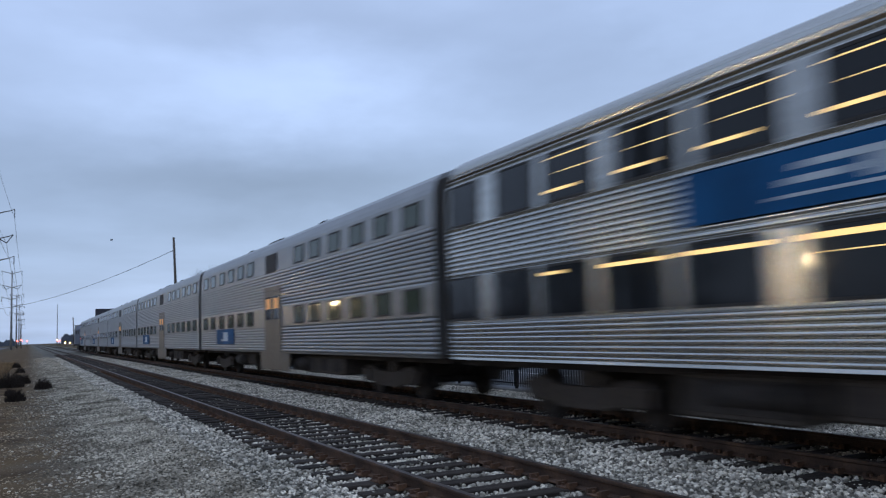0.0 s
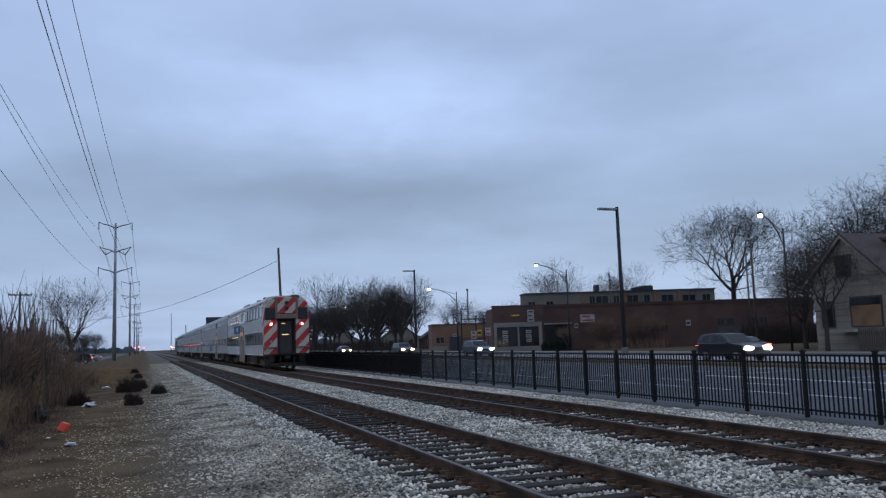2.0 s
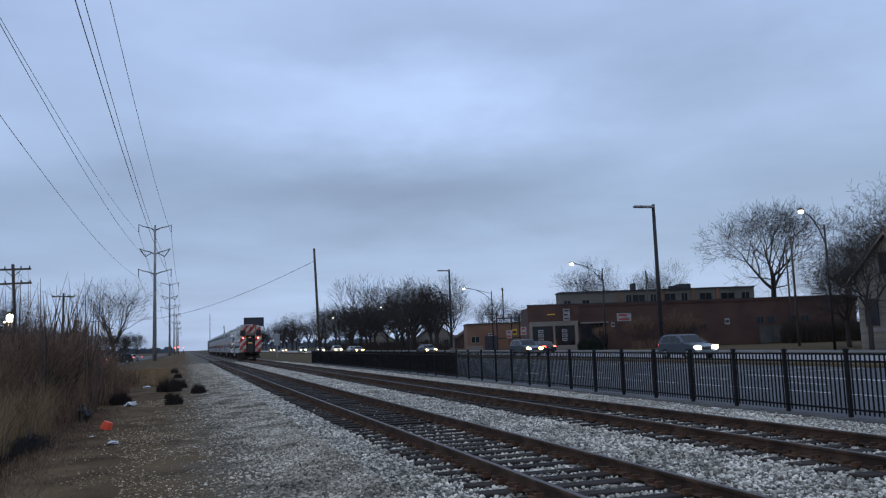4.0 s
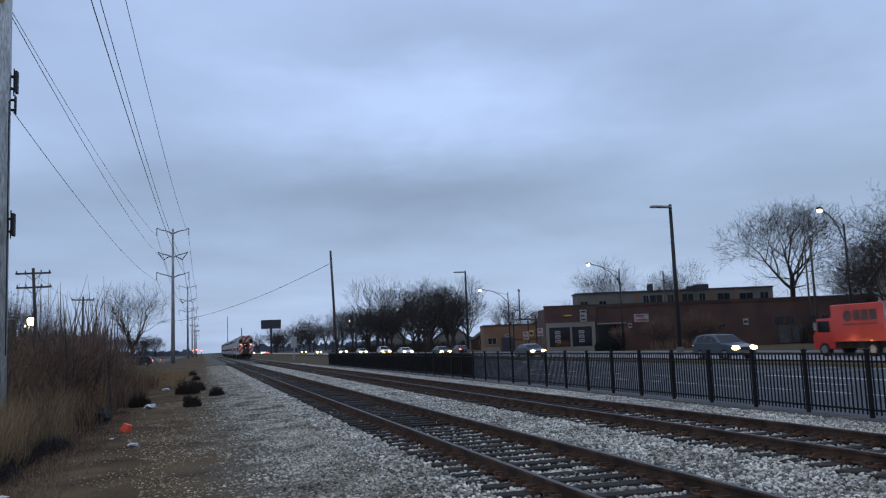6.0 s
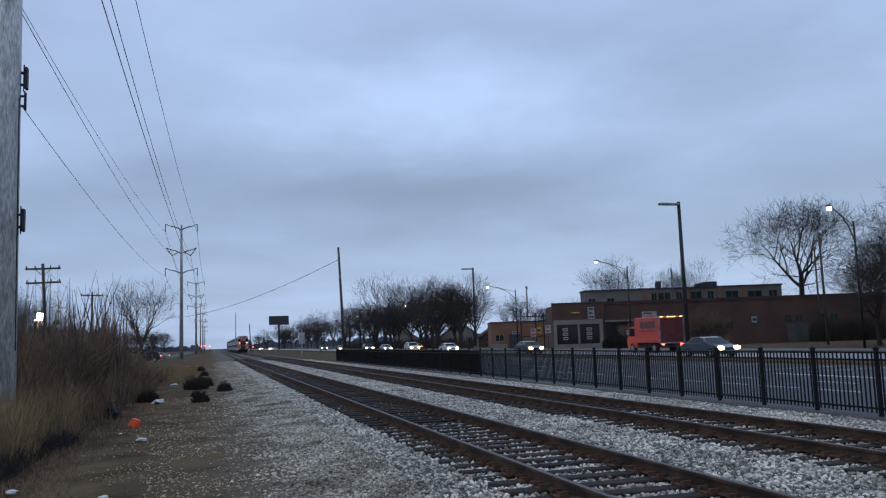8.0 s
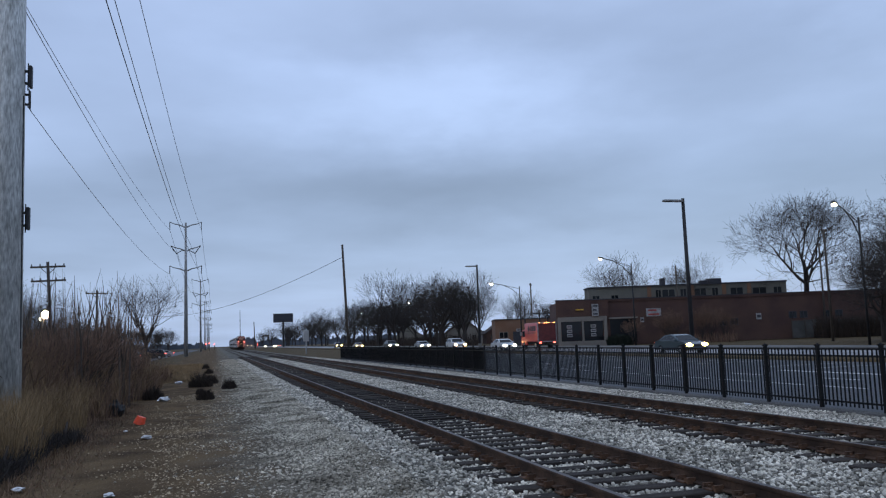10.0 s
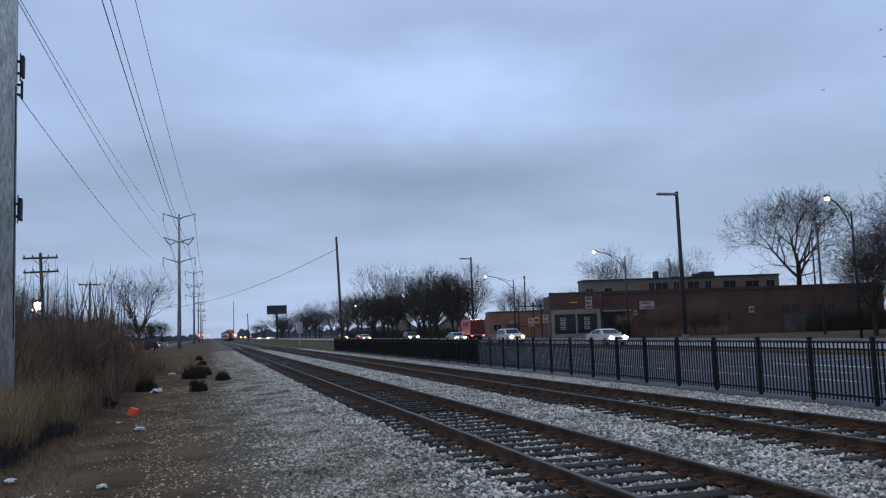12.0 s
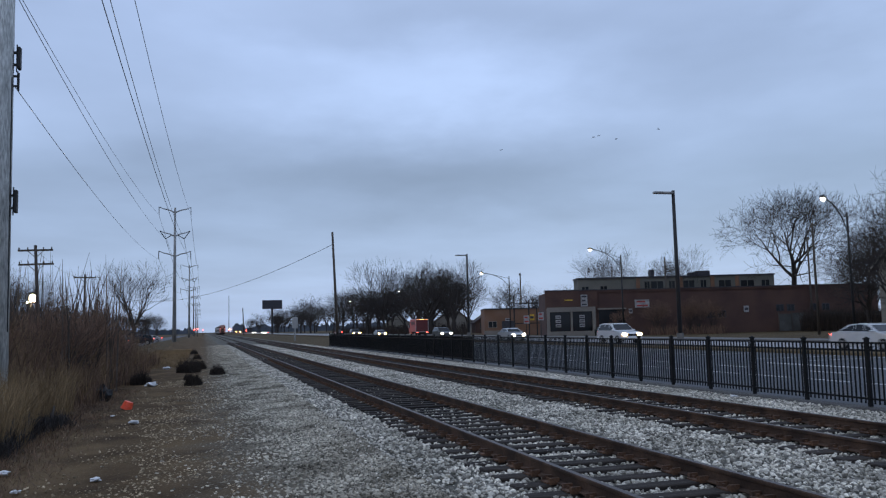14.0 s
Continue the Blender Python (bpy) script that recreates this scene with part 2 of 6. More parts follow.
def mesh_of(name, bm, material):
    me = bpy.data.meshes.new(name)
    bm.to_mesh(me)
    bm.free()
    for m in (material if isinstance(material, (list, tuple)) else [material]):
        me.materials.append(m)
    return me


def part(name, bm, material, parent, label="", at=None):
    """Links a bmesh as one mesh object under a thing or a part."""
    ob = new(name, mesh_of(name, bm, material))
    ob.parent = parent
    if at is not None:
        ob.matrix_basis = at
    return tagged(ob, label)


def thing(name, bm, material, label, category, group="", kind="", at=None):
    ob = new(name, mesh_of(name, bm, material))
    if at is not None:
        ob.matrix_world = at
    return tagged(ob, label, category, group, kind)


def same(name, me, parent, m):
    """One more object on a shared mesh."""
    ob = new(name, me)
    ob.parent = parent
    ob.matrix_basis = m
    return ob


def box(bm, x0, x1, y0, y1, z0, z1, bevel=0.0, mi=0):
    g = bmesh.ops.create_cube(bm, size=1.0, matrix=Matrix.LocRotScale(((x0 + x1) / 2, (y0 + y1) / 2, (z0 + z1) / 2), None, (x1 - x0, y1 - y0, z1 - z0)))
    vs = g["verts"]
    if mi:
        for f in {f for v in vs for f in v.link_faces}:
            f.material_index = mi
    if bevel:
        es = list({e for v in vs for e in v.link_edges})
        bmesh.ops.bevel(bm, geom=es, offset=bevel, segments=1, affect="EDGES")
    return bm


def B(*a, **k):
    return box(bmesh.new(), *a, **k)


def tube(bm, p, q, r0, r1=None, n=8, mi=0):
    """A tapered round bar from p to q."""
    p, q = Vector(p), Vector(q)
    r1 = r0 if r1 is None else r1
    d = q - p
    m = Matrix.Translation((p + q) / 2) @ d.to_track_quat("Z", "Y").to_matrix().to_4x4()
    g = bmesh.ops.create_cone(bm, cap_ends=True, segments=n, radius1=r0, radius2=r1, depth=d.length, matrix=m)
    if mi:
        for f in {f for v in g["verts"] for f in v.link_faces}:
            f.material_index = mi
    return bm


def T(*a, **k):
    return tube(bmesh.new(), *a, **k)


def prism(bm, outline, y0, y1, axis="y", mi=0, cap=True):
    """Extrudes an outline of (a, b) from y0 to y1: along y, a is x and b is z; along x, a is y and b is z."""
    def P(a, b, c):
        return (a, c, b) if axis == "y" else (c, a, b)
    v0 = [bm.verts.new(P(a, b, y0)) for a, b in outline]
    v1 = [bm.verts.new(P(a, b, y1)) for a, b in outline]
    n = len(outline)
    fs = []
    for i in range(n):
        fs.append(bm.faces.new((v0[i], v0[(i + 1) % n], v1[(i + 1) % n], v1[i])))
    if cap:
        fs += [bm.faces.new(v0[::-1]), bm.faces.new(v1)]
    for f in fs:
        f.material_index = mi
    return bm


def finish(bm, smooth=False):
    bmesh.ops.recalc_face_normals(bm, faces=bm.faces)
    if smooth:
        for f in bm.faces:
            f.smooth = True
    return bm


def cable(name, pts, r, label, category="cable"):
    """A hanging wire through points, as a thin tube."""
    cu = bpy.data.curves.new(name, "CURVE")
    cu.dimensions, cu.bevel_depth, cu.bevel_resolution = "3D", r, 0
    sp = cu.splines.new("POLY")
    sp.points.add(len(pts) - 1)
    for s, p in zip(sp.points, pts):
        s.co = (*p, 1)
    cu.materials.append(M["wire"])
    return tagged(new(name, cu), label, category)


def sag(p, q, drop, n=24):
    p, q = Vector(p), Vector(q)
    return [tuple(p.lerp(q, i / n) - Vector((0, 0, drop * 4 * (i / n) * (1 - i / n)))) for i in range(n + 1)]


# ---- ground, road and track bed ----
NEAR, FAR = 0.7525, 5.0775          # centre lines of the two tracks
GZ = -0.32                          # level of the land


def strip(name, outline, y0, y1, material, label, category):
    """A long sheet along the track with the cross-section outline of (x, z), and thickness below."""
    bm = bmesh.new()
    low = min(z for _, z in outline) - 0.3
    prism(bm, [*outline, (outline[-1][0], low), (outline[0][0], low)], y0, y1)
    return thing(name, finish(bm), material, label, category, kind="structure")


def path_surface():
    """Brown trodden earth that turns to dark gravel towards the ballast, with a ragged edge between."""
    m = bpy.data.materials.new("path_surface")
    m.use_nodes = True
    nt = m.node_tree
    N, L = nt.nodes.new, nt.links.new
    b = nt.nodes["Principled BSDF"]
    b.inputs["Roughness"].default_value, b.inputs["Specular IOR Level"].default_value = 0.95, 0.1
    co = N("ShaderNodeTexCoord"); sp = N("ShaderNodeSeparateXYZ")
    L(co.outputs["Object"], sp.inputs[0])

    def rough(scale, detail=5):
        n = N("ShaderNodeTexNoise"); n.inputs["Scale"].default_value = scale; n.inputs["Detail"].default_value = detail
        L(co.outputs["Object"], n.inputs["Vector"])
        return n.outputs["Fac"]

    def blend(fac, lo, hi, a, c):
        r = N("ShaderNodeMapRange"); r.inputs[1].default_value, r.inputs[2].default_value = lo, hi
        L(fac, r.inputs[0])
        x = N("ShaderNodeMix"); x.data_type = "RGBA"
        L(r.outputs[0], x.inputs["Factor"])
        for k, v in (("A", a), ("B", c)):
            if isinstance(v, tuple):
                x.inputs[k].default_value = (*v, 1)
            else:
                L(v, x.inputs[k])
        return x.outputs["Result"]

    earth = blend(rough(0.9), 0.35, 0.65, (0.054, 0.033, 0.017), (0.135, 0.09, 0.047))
    earth = blend(rough(30), 0.60, 0.68, earth, (0.20, 0.15, 0.09))
    grit = blend(rough(1.3), 0.35, 0.65, (0.075, 0.062, 0.044), (0.145, 0.122, 0.09))
    grit = blend(rough(30), 0.54, 0.68, grit, (0.30, 0.272, 0.22))
    edge = N("ShaderNodeMath"); edge.operation = "MULTIPLY_ADD"; edge.inputs[1].default_value = 2.6
    L(rough(0.8), edge.inputs[0]); L(sp.outputs["X"], edge.inputs[2])
    col = blend(edge.outputs[0], -2.9, -1.3, earth, grit)
    L(col, b.inputs["Base Color"])
    bp = N("ShaderNodeBump"); bp.inputs["Strength"].default_value = 1.0; bp.inputs["Distance"].default_value = 0.03
    L(rough(28), bp.inputs["Height"]); L(bp.outputs[0], b.inputs["Normal"])
    return m


def build_ground():
    bm = bmesh.new()
    xs = [-3000, -300, -60, -25, -15, -8, -5, -3, 0, 8, 30, 60, 300, 3000]
    ys = [-600, -60, -20, 0, 10, 20, 40, 70, 120, 200, 400, 900, 3500]
    grid = [[bm.verts.new((x, y, GZ - 0.04 + (0.0 if abs(x) > 100 else 0.05 * noise.noise((x * 0.2, y * 0.1, 0))))) for x in xs] for y in ys]
    for j in range(len(ys) - 1):
        for i in range(len(xs) - 1):
            bm.faces.new((grid[j][i], grid[j][i + 1], grid[j + 1][i + 1], grid[j + 1][i]))
    for v in bm.verts:
        if -3.5 < v.co.x < 45:
            v.co.z = GZ - 0.12
    thing("ground", bm, M["grass_dry"], "flat land with short dry winter grass", "ground", kind="structure")
    strip("path", [(-9.5, GZ - 0.05), (-6.8, GZ + 0.0), (-4.5, GZ + 0.02), (-3.2, GZ + 0.03), (-1.9, GZ + 0.075), (-1.5, GZ + 0.05)], -40, 900, path_surface(), "trodden dirt path with cinders beside the track", "path")
    strip("track_bed", [(-2.3, GZ - 0.0), (-1.8, GZ + 0.07), (-1.0, -0.20), (-0.5, -0.214), (2.0, -0.214), (2.5, -0.19), (3.3, -0.19), (3.85, -0.214), (6.3, -0.214), (6.9, -0.20), (8.2, -0.30), (9.05, -0.33)], -40, 1600, M["gravel"], "grey crushed-stone ballast bed under both tracks", "track bed")
    strip("kerb", [(9.05, -0.32), (9.1, -0.285), (9.45, -0.285), (9.55, -0.32)], -40, 89, M["cinder"], "low gritty kerb under the iron fence", "kerb")
    strip("parking_lot", [(9.55, -0.33), (26.2, -0.31)], -60, 92, M["asphalt"], "dark damp asphalt car park with white bay lines", "car park")
    strip("verge", [(26.2, -0.31), (26.35, -0.19), (29.2, -0.19), (29.4, -0.30)], -60, 700, M["grass_dry"], "grass verge between car park and road", "verge")
    strip("road", [(29.4, -0.30), (35.2, -0.24), (41.0, -0.30)], -120, 900, M["concrete_road"], "worn pale concrete road with four lanes", "road")
    strip("pavement", [(41.0, -0.32), (41.02, -0.16), (44.2, -0.14)], -120, 900, M["concrete"], "concrete pavement behind a raised kerb", "pavement")
    strip("side_lane", [(-20.0, GZ - 0.02), (-13.5, GZ - 0.01)], 84, 600, M["asphalt"], "narrow asphalt lane beyond the weeds", "lane")
    # painted bay lines
    lines = empty("bay_markings", "white painted bay lines on the car park", "road marking", kind="structure")
    me = mesh_of("bay_line", B(-2.3, 2.3, -0.05, 0.05, 0, 0.006), M["paint_white"])
    for y in range(6, 88, 3):
        if y % 9:
            same("bay_line", me, lines, pose(23.4, y, -0.310))
    me = mesh_of("lane_dash", B(-0.07, 0.07, -1.0, 1.0, 0, 0.006), M["paint_white"])
    for k in range(16):
        same("lane_dash", me, lines, pose(14.2, 5 + 2.6 * k, -0.319))
    for k in range(9):
        same("lane_dash", me, lines, pose(16.8, 8 + 5.2 * k, -0.317))
    part("lane_edge", B(19.25, 19.55, -10, 30, -0.318, -0.309), M["paint_white"], lines)
    me = mesh_of("edge_line", B(-0.08, 0.08, -2.0, 2.0, 0, 0.006), M["paint_white"])
    for y in range(-20, 400, 9):
        same("edge_line", me, lines, pose(35.2, y, -0.236))


def ico():
    bm = bmesh.new()
    bmesh.ops.create_icosphere(bm, subdivisions=1, radius=1)
    v = np.array([p.co[:] for p in bm.verts]); f = np.array([[w.index for w in p.verts] for p in bm.faces])
    bm.free()
    return v, f


OCTA = (np.array([(1, 0, 0), (-1, 0, 0), (0, 1, 0), (0, -1, 0), (0, 0, 1), (0, 0, -1)], float),
        np.array([(0, 2, 4), (2, 1, 4), (1, 3, 4), (3, 0, 4), (2, 0, 5), (1, 2, 5), (3, 1, 5), (0, 3, 5)]))


def scatter(name, base, pos, size, material, label, category, flat=0.85, seed=1):
    """Many rough stones as one mesh."""
    rng = np.random.default_rng(seed)
    V, F = base
    n = len(pos)
    ax = rng.normal(size=(n, 4)); ax /= np.linalg.norm(ax, axis=1)[:, None]
    w, x, y, z = ax.T
    R = np.stack([1 - 2 * (y * y + z * z), 2 * (x * y - z * w), 2 * (x * z + y * w), 2 * (x * y + z * w), 1 - 2 * (x * x + z * z), 2 * (y * z - x * w), 2 * (x * z - y * w), 2 * (y * z + x * w), 1 - 2 * (x * x + y * y)], 1).reshape(n, 3, 3)
    s = size[:, None] * rng.uniform(0.6, 1.25, (n, 3))
    v = V[None] * s[:, None, :] * rng.uniform(0.65, 1.25, (n, len(V), 1))
    v = np.einsum("nij,nkj->nki", R, v)
    v[:, :, 2] *= flat
    v += pos[:, None, :]
    f = (F[None] + (np.arange(n) * len(V))[:, None, None]).reshape(-1, 3)
    me = bpy.data.meshes.new(name)
    me.from_pydata(v.reshape(-1, 3), [], f)
    me.materials.append(material)
    return tagged(new(name, me), label, category, kind="stuff")


def bed_height(x):
    return np.interp(x, [-2.3, -1.8, -1.0, -0.5, 2.0, 2.5, 3.3, 3.85, 6.3, 6.9, 8.2, 9.05], [GZ - 0.0, GZ + 0.07, -0.20, -0.214, -0.214, -0.19, -0.19, -0.214, -0.214, -0.20, -0.30, -0.33])


def build_ballast():
    rng = np.random.default_rng(5)

    def spots(n, y0, y1, x0=-2.7, x1=9.0):
        x, y = rng.uniform(x0, x1, n), rng.uniform(y0, y1, n)
        return np.stack([x, y, bed_height(x)], 1)

    p = spots(60000, 4.0, 17, -1.75)
    p[:, 2] += rng.uniform(-0.022, 0.02, len(p))
    scatter("ballast", ico(), p + [0, 0, 0.004], rng.uniform(0.016, 0.036, len(p)), M["stone"], "loose grey crushed-stone track ballast", "gravel", seed=2)
    p = spots(68000, 17, 52, -1.7)
    scatter("ballast", OCTA, p, rng.uniform(0.02, 0.045, len(p)), M["stone"], "loose grey crushed-stone track ballast", "gravel", seed=3)
    p = spots(58000, 50, 110, -1.7)
    p = p[rng.random(len(p)) < np.clip((118 - p[:, 1]) / 60, 0, 1)]
    scatter("ballast", OCTA, p, rng.uniform(0.03, 0.06, len(p)), M["stone"], "loose grey crushed-stone track ballast", "gravel", seed=9)
    p = spots(25000, -9, 4.0, -1.75)
    scatter("ballast", OCTA, p, rng.uniform(0.018, 0.04, len(p)), M["stone"], "loose grey crushed-stone track ballast", "gravel", seed=19)
    # cinders on the path, thinning away from the track
    x = -1.3 - np.abs(rng.normal(0, 0.95, 40000)); y = 4 + 30 * rng.random(len(x)) ** 1.4
    p = np.stack([x, y, -0.004 + np.interp(x, [-4, -3.2, -1.9, -1.5], [GZ + 0.02, GZ + 0.03, GZ + 0.08, GZ + 0.12])], 1)
    scatter("shoulder_gravel", OCTA, p, rng.uniform(0.014, 0.038, len(p)), M["stone_dark"], "dark mixed gravel between path and ballast", "gravel", seed=7)
    x = -1.4 - np.abs(rng.normal(0, 0.8, 24000)); y = 30 + 85 * rng.random(len(x)) ** 1.3
    p = np.stack([x, y, -0.004 + np.interp(x, [-4, -3.2, -1.9, -1.5], [GZ + 0.02, GZ + 0.03, GZ + 0.08, GZ + 0.12])], 1)
    scatter("shoulder_gravel", OCTA, p, rng.uniform(0.02, 0.045, len(p)), M["stone_dark"], "dark mixed gravel between path and ballast", "gravel", seed=17)
    x = -2.4 - np.abs(rng.normal(0, 1.7, 36000)); y = 4 + 32 * rng.random(len(x)) ** 1.4
    k = (x > -6.6) & (rng.random(len(x)) < np.clip((x + 6.4) / 2.6, 0.12, 1)) & (np.array([noise.noise((a * 0.9, b * 0.5, 3)) for a, b in zip(x, y)]) > -0.15)
    p = np.stack([x[k], y[k], np.full(k.sum(), GZ + 0.018)], 1)
    scatter("path_gravel", OCTA, p, rng.uniform(0.009, 0.027, len(p)), M["stone_brown"], "scattered gravel and cinders on the dirt path", "gravel", seed=4)


M["concrete_road"] = mat("concrete_road", (0.21, 0.212, 0.22), 0.6, scale=0.3, fine=12, vary=0.12, bump=0.15, tint=(0.22, 0.22, 0.225))
M["cinder"] = mat("cinder", (0.075, 0.07, 0.064), 0.95, scale=0.8, fine=30, vary=0.6, bump=1.0, dist=0.04, tint=(0.12, 0.115, 0.105))
M["stone_dark"] = mat("stone_dark", (0.42, 0.38, 0.305), 0.92, scale=1.0, fine=40, vary=0.2, bump=0.2, tint=(0.14, 0.123, 0.094), island=0.75, spec=0.1)
M["stone_brown"] = mat("stone_brown", (0.37, 0.295, 0.20), 0.95, scale=1.0, fine=40, vary=0.2, bump=0.2, tint=(0.19, 0.148, 0.095), island=0.7, spec=0.1)


# ---- tracks ----
def build_track(name, centre, label):
    tr = empty(name, label, "railway track", "tracks")
    # head, web and foot of a flat-bottomed rail
    h = [(-0.037, -0.012), (-0.032, 0), (0.032, 0), (0.037, -0.012), (0.035, -0.038), (0.012, -0.05), (0.010, -0.135), (0.07, -0.152), (0.07, -0.165), (-0.07, -0.165), (-0.07, -0.152), (-0.010, -0.135), (-0.012, -0.05), (-0.035, -0.038)]
    for side in (-0.7525, 0.7525):
        bm = bmesh.new()
        prism(bm, h, -40, 1600)
        for f in bm.faces:
            if abs(f.calc_center_median().z) < 0.004:
                f.material_index = 1
        part("rail", finish(bm), [M["rail"], M["rail_top"]], tr, "rusty steel rail with a worn top", pose(centre + side, 0, 0))
    rng = random.Random(int(centre * 10))
    ties = [mesh_of("tie", box(bmesh.new(), -1.3, 1.3, -0.115, 0.115, -0.18, 0, bevel=0.012), M["tie"]) for _ in range(2)]
    plate = bmesh.new()
    for sx in (0.0,):
        box(plate, sx - 0.17, sx + 0.17, -0.09, 0.09, 0, 0.016)
        for dx, dy in ((-0.10, 0.05), (0.10, -0.05), (-0.12, -0.06), (0.12, 0.06)):
            box(plate, sx + dx - 0.014, sx + dx + 0.014, dy - 0.014, dy + 0.014, 0.01, 0.045)
        for dy in (-0.1, 0.1):
            box(plate, sx - 0.14, sx - 0.03, dy - 0.02, dy + 0.02, -0.01, 0.06)
            box(plate, sx + 0.03, sx + 0.14, dy - 0.02, dy + 0.02, -0.01, 0.06)
    pm = mesh_of("tie_plate", plate, M["rust"])
    y = 1.0 - 18 * 0.535
    while y < 128:
        m = pose(centre + rng.uniform(-0.05, 0.05), y, -0.163 + rng.uniform(-0.012, 0.004), 0, rng.uniform(-0.3, 0.3), rng.uniform(-1.2, 1.2))
        same("tie", rng.choice(ties), tr, m)
        if y < 50:
            for side in (-0.7525, 0.7525):
                same("tie_plate", pm, tr, pose(centre + side, y, -0.164))
        y += 0.535


# ---- iron fence along the car park ----
def build_fence():
    fx, z0, y0, step, n = 9.28, -0.27, 0.93, 1.83, 48
    fence = empty("iron_fence", "black ornamental iron picket fence with square posts", "fence")
    post = bmesh.new()
    box(post, -0.038, 0.038, -0.038, 0.038, 0, 1.36, bevel=0.004)
    box(post, -0.05, 0.05, -0.05, 0.05, 1.36, 1.39)
    bmesh.ops.create_cone(post, cap_ends=True, segments=4, radius1=0.05, radius2=0.0, depth=0.04, matrix=Matrix.Translation((0, 0, 1.405)) @ Matrix.Rotation(radians(45), 4, "Z"))
    pm = mesh_of("post", post, M["fence"])
    rm = mesh_of("rail", B(-0.02, 0.02, 0, step, -0.02, 0.02), M["fence"])
    km = mesh_of("picket", B(-0.0125, 0.0125, -0.0125, 0.0125, 0.06, 1.31), M["fence"])
    sm = mesh_of("screen", B(0.024, 0.03, 0.04, step - 0.04, 0.10, 1.27), M["screen"])
    rest, count = bmesh.new(), 0
    for i in range(n + 1):
        y = y0 + step * i
        same("post", pm, fence, pose(fx, y, z0, 0, 0.4 * math.sin(i * 3.1), 0))
        if i == n:
            break
        if y > 39:
            same("screen", sm, fence, pose(fx, y, z0 + 0.03 * math.sin(i * 2.3)))
        for z in (0.16, 1.14, 1.29):
            same("rail", rm, fence, pose(fx, y, z0 + z))
        for k in range(1, 15):
            py = y + step * k / 15
            if 9 < py < 42 and count < 300:
                same("picket", km, fence, pose(fx, py, z0))
                count += 1
            else:
                box(rest, fx - 0.0105, fx + 0.0105, py - 0.0105, py + 0.0105, z0 + 0.06, z0 + 1.31)
    tagged(part("picket", rest, M["fence"], fence), kind="stuff")


# ---- the train ----
CAR = 25.9
M["stainless"] = mat("stainless", (0.50, 0.49, 0.46), 0.24, metal=1.0, scale=0.6, fine=5, vary=0.12, bump=0.03, tint=(0.40, 0.395, 0.375), stretch=(1, 0.15, 1.5))
M["car_paint"] = mat("car_paint", (0.25, 0.253, 0.25), 0.36, metal=0.8, scale=0.5, fine=4, vary=0.12, bump=0.03, tint=(0.21, 0.21, 0.21), stretch=(1, 0.3, 1.5))
M["under"] = mat("under", (0.022, 0.019, 0.017), 0.85, spec=0.2, scale=1.5, fine=12, vary=0.35, tint=(0.05, 0.042, 0.037))
M["truck_frame"] = mat("truck_frame", (0.050, 0.041, 0.032), 0.85, spec=0.2, scale=2, fine=14, vary=0.35, tint=(0.06, 0.05, 0.045))
M["door_steel"] = mat("door_steel", (0.155, 0.13, 0.10), 0.5, metal=0.5, scale=1, fine=10, vary=0.15, tint=(0.16, 0.14, 0.115))
M["logo_blue"] = mat("logo_blue", (0.004, 0.075, 0.20), 0.6, spec=0.15, scale=1, fine=10, vary=0.08, bump=0)
M["logo_pale"] = mat("logo_pale", (0.42, 0.50, 0.56), 0.5, scale=1, fine=10, vary=0.08, bump=0)
M["rubber"] = mat("rubber", (0.015, 0.014, 0.013), 0.7, scale=2, fine=20, vary=0.2)
M["window"] = glass("window", (0.014, 0.016, 0.018), 0.06)
M["window_green"] = glass("window_green", (0.035, 0.05, 0.03), 0.08)
M["cabin_light"] = glow("cabin_light", (1.0, 0.66, 0.25), 0.95)
M["loco_blue"] = mat("loco_blue", (0.03, 0.045, 0.09), 0.5, scale=1, fine=10, vary=0.15)
M["end_paint"] = mat("end_paint", (0.045, 0.04, 0.036), 0.55, scale=1.5, fine=12, vary=0.2, tint=(0.028, 0.026, 0.024))


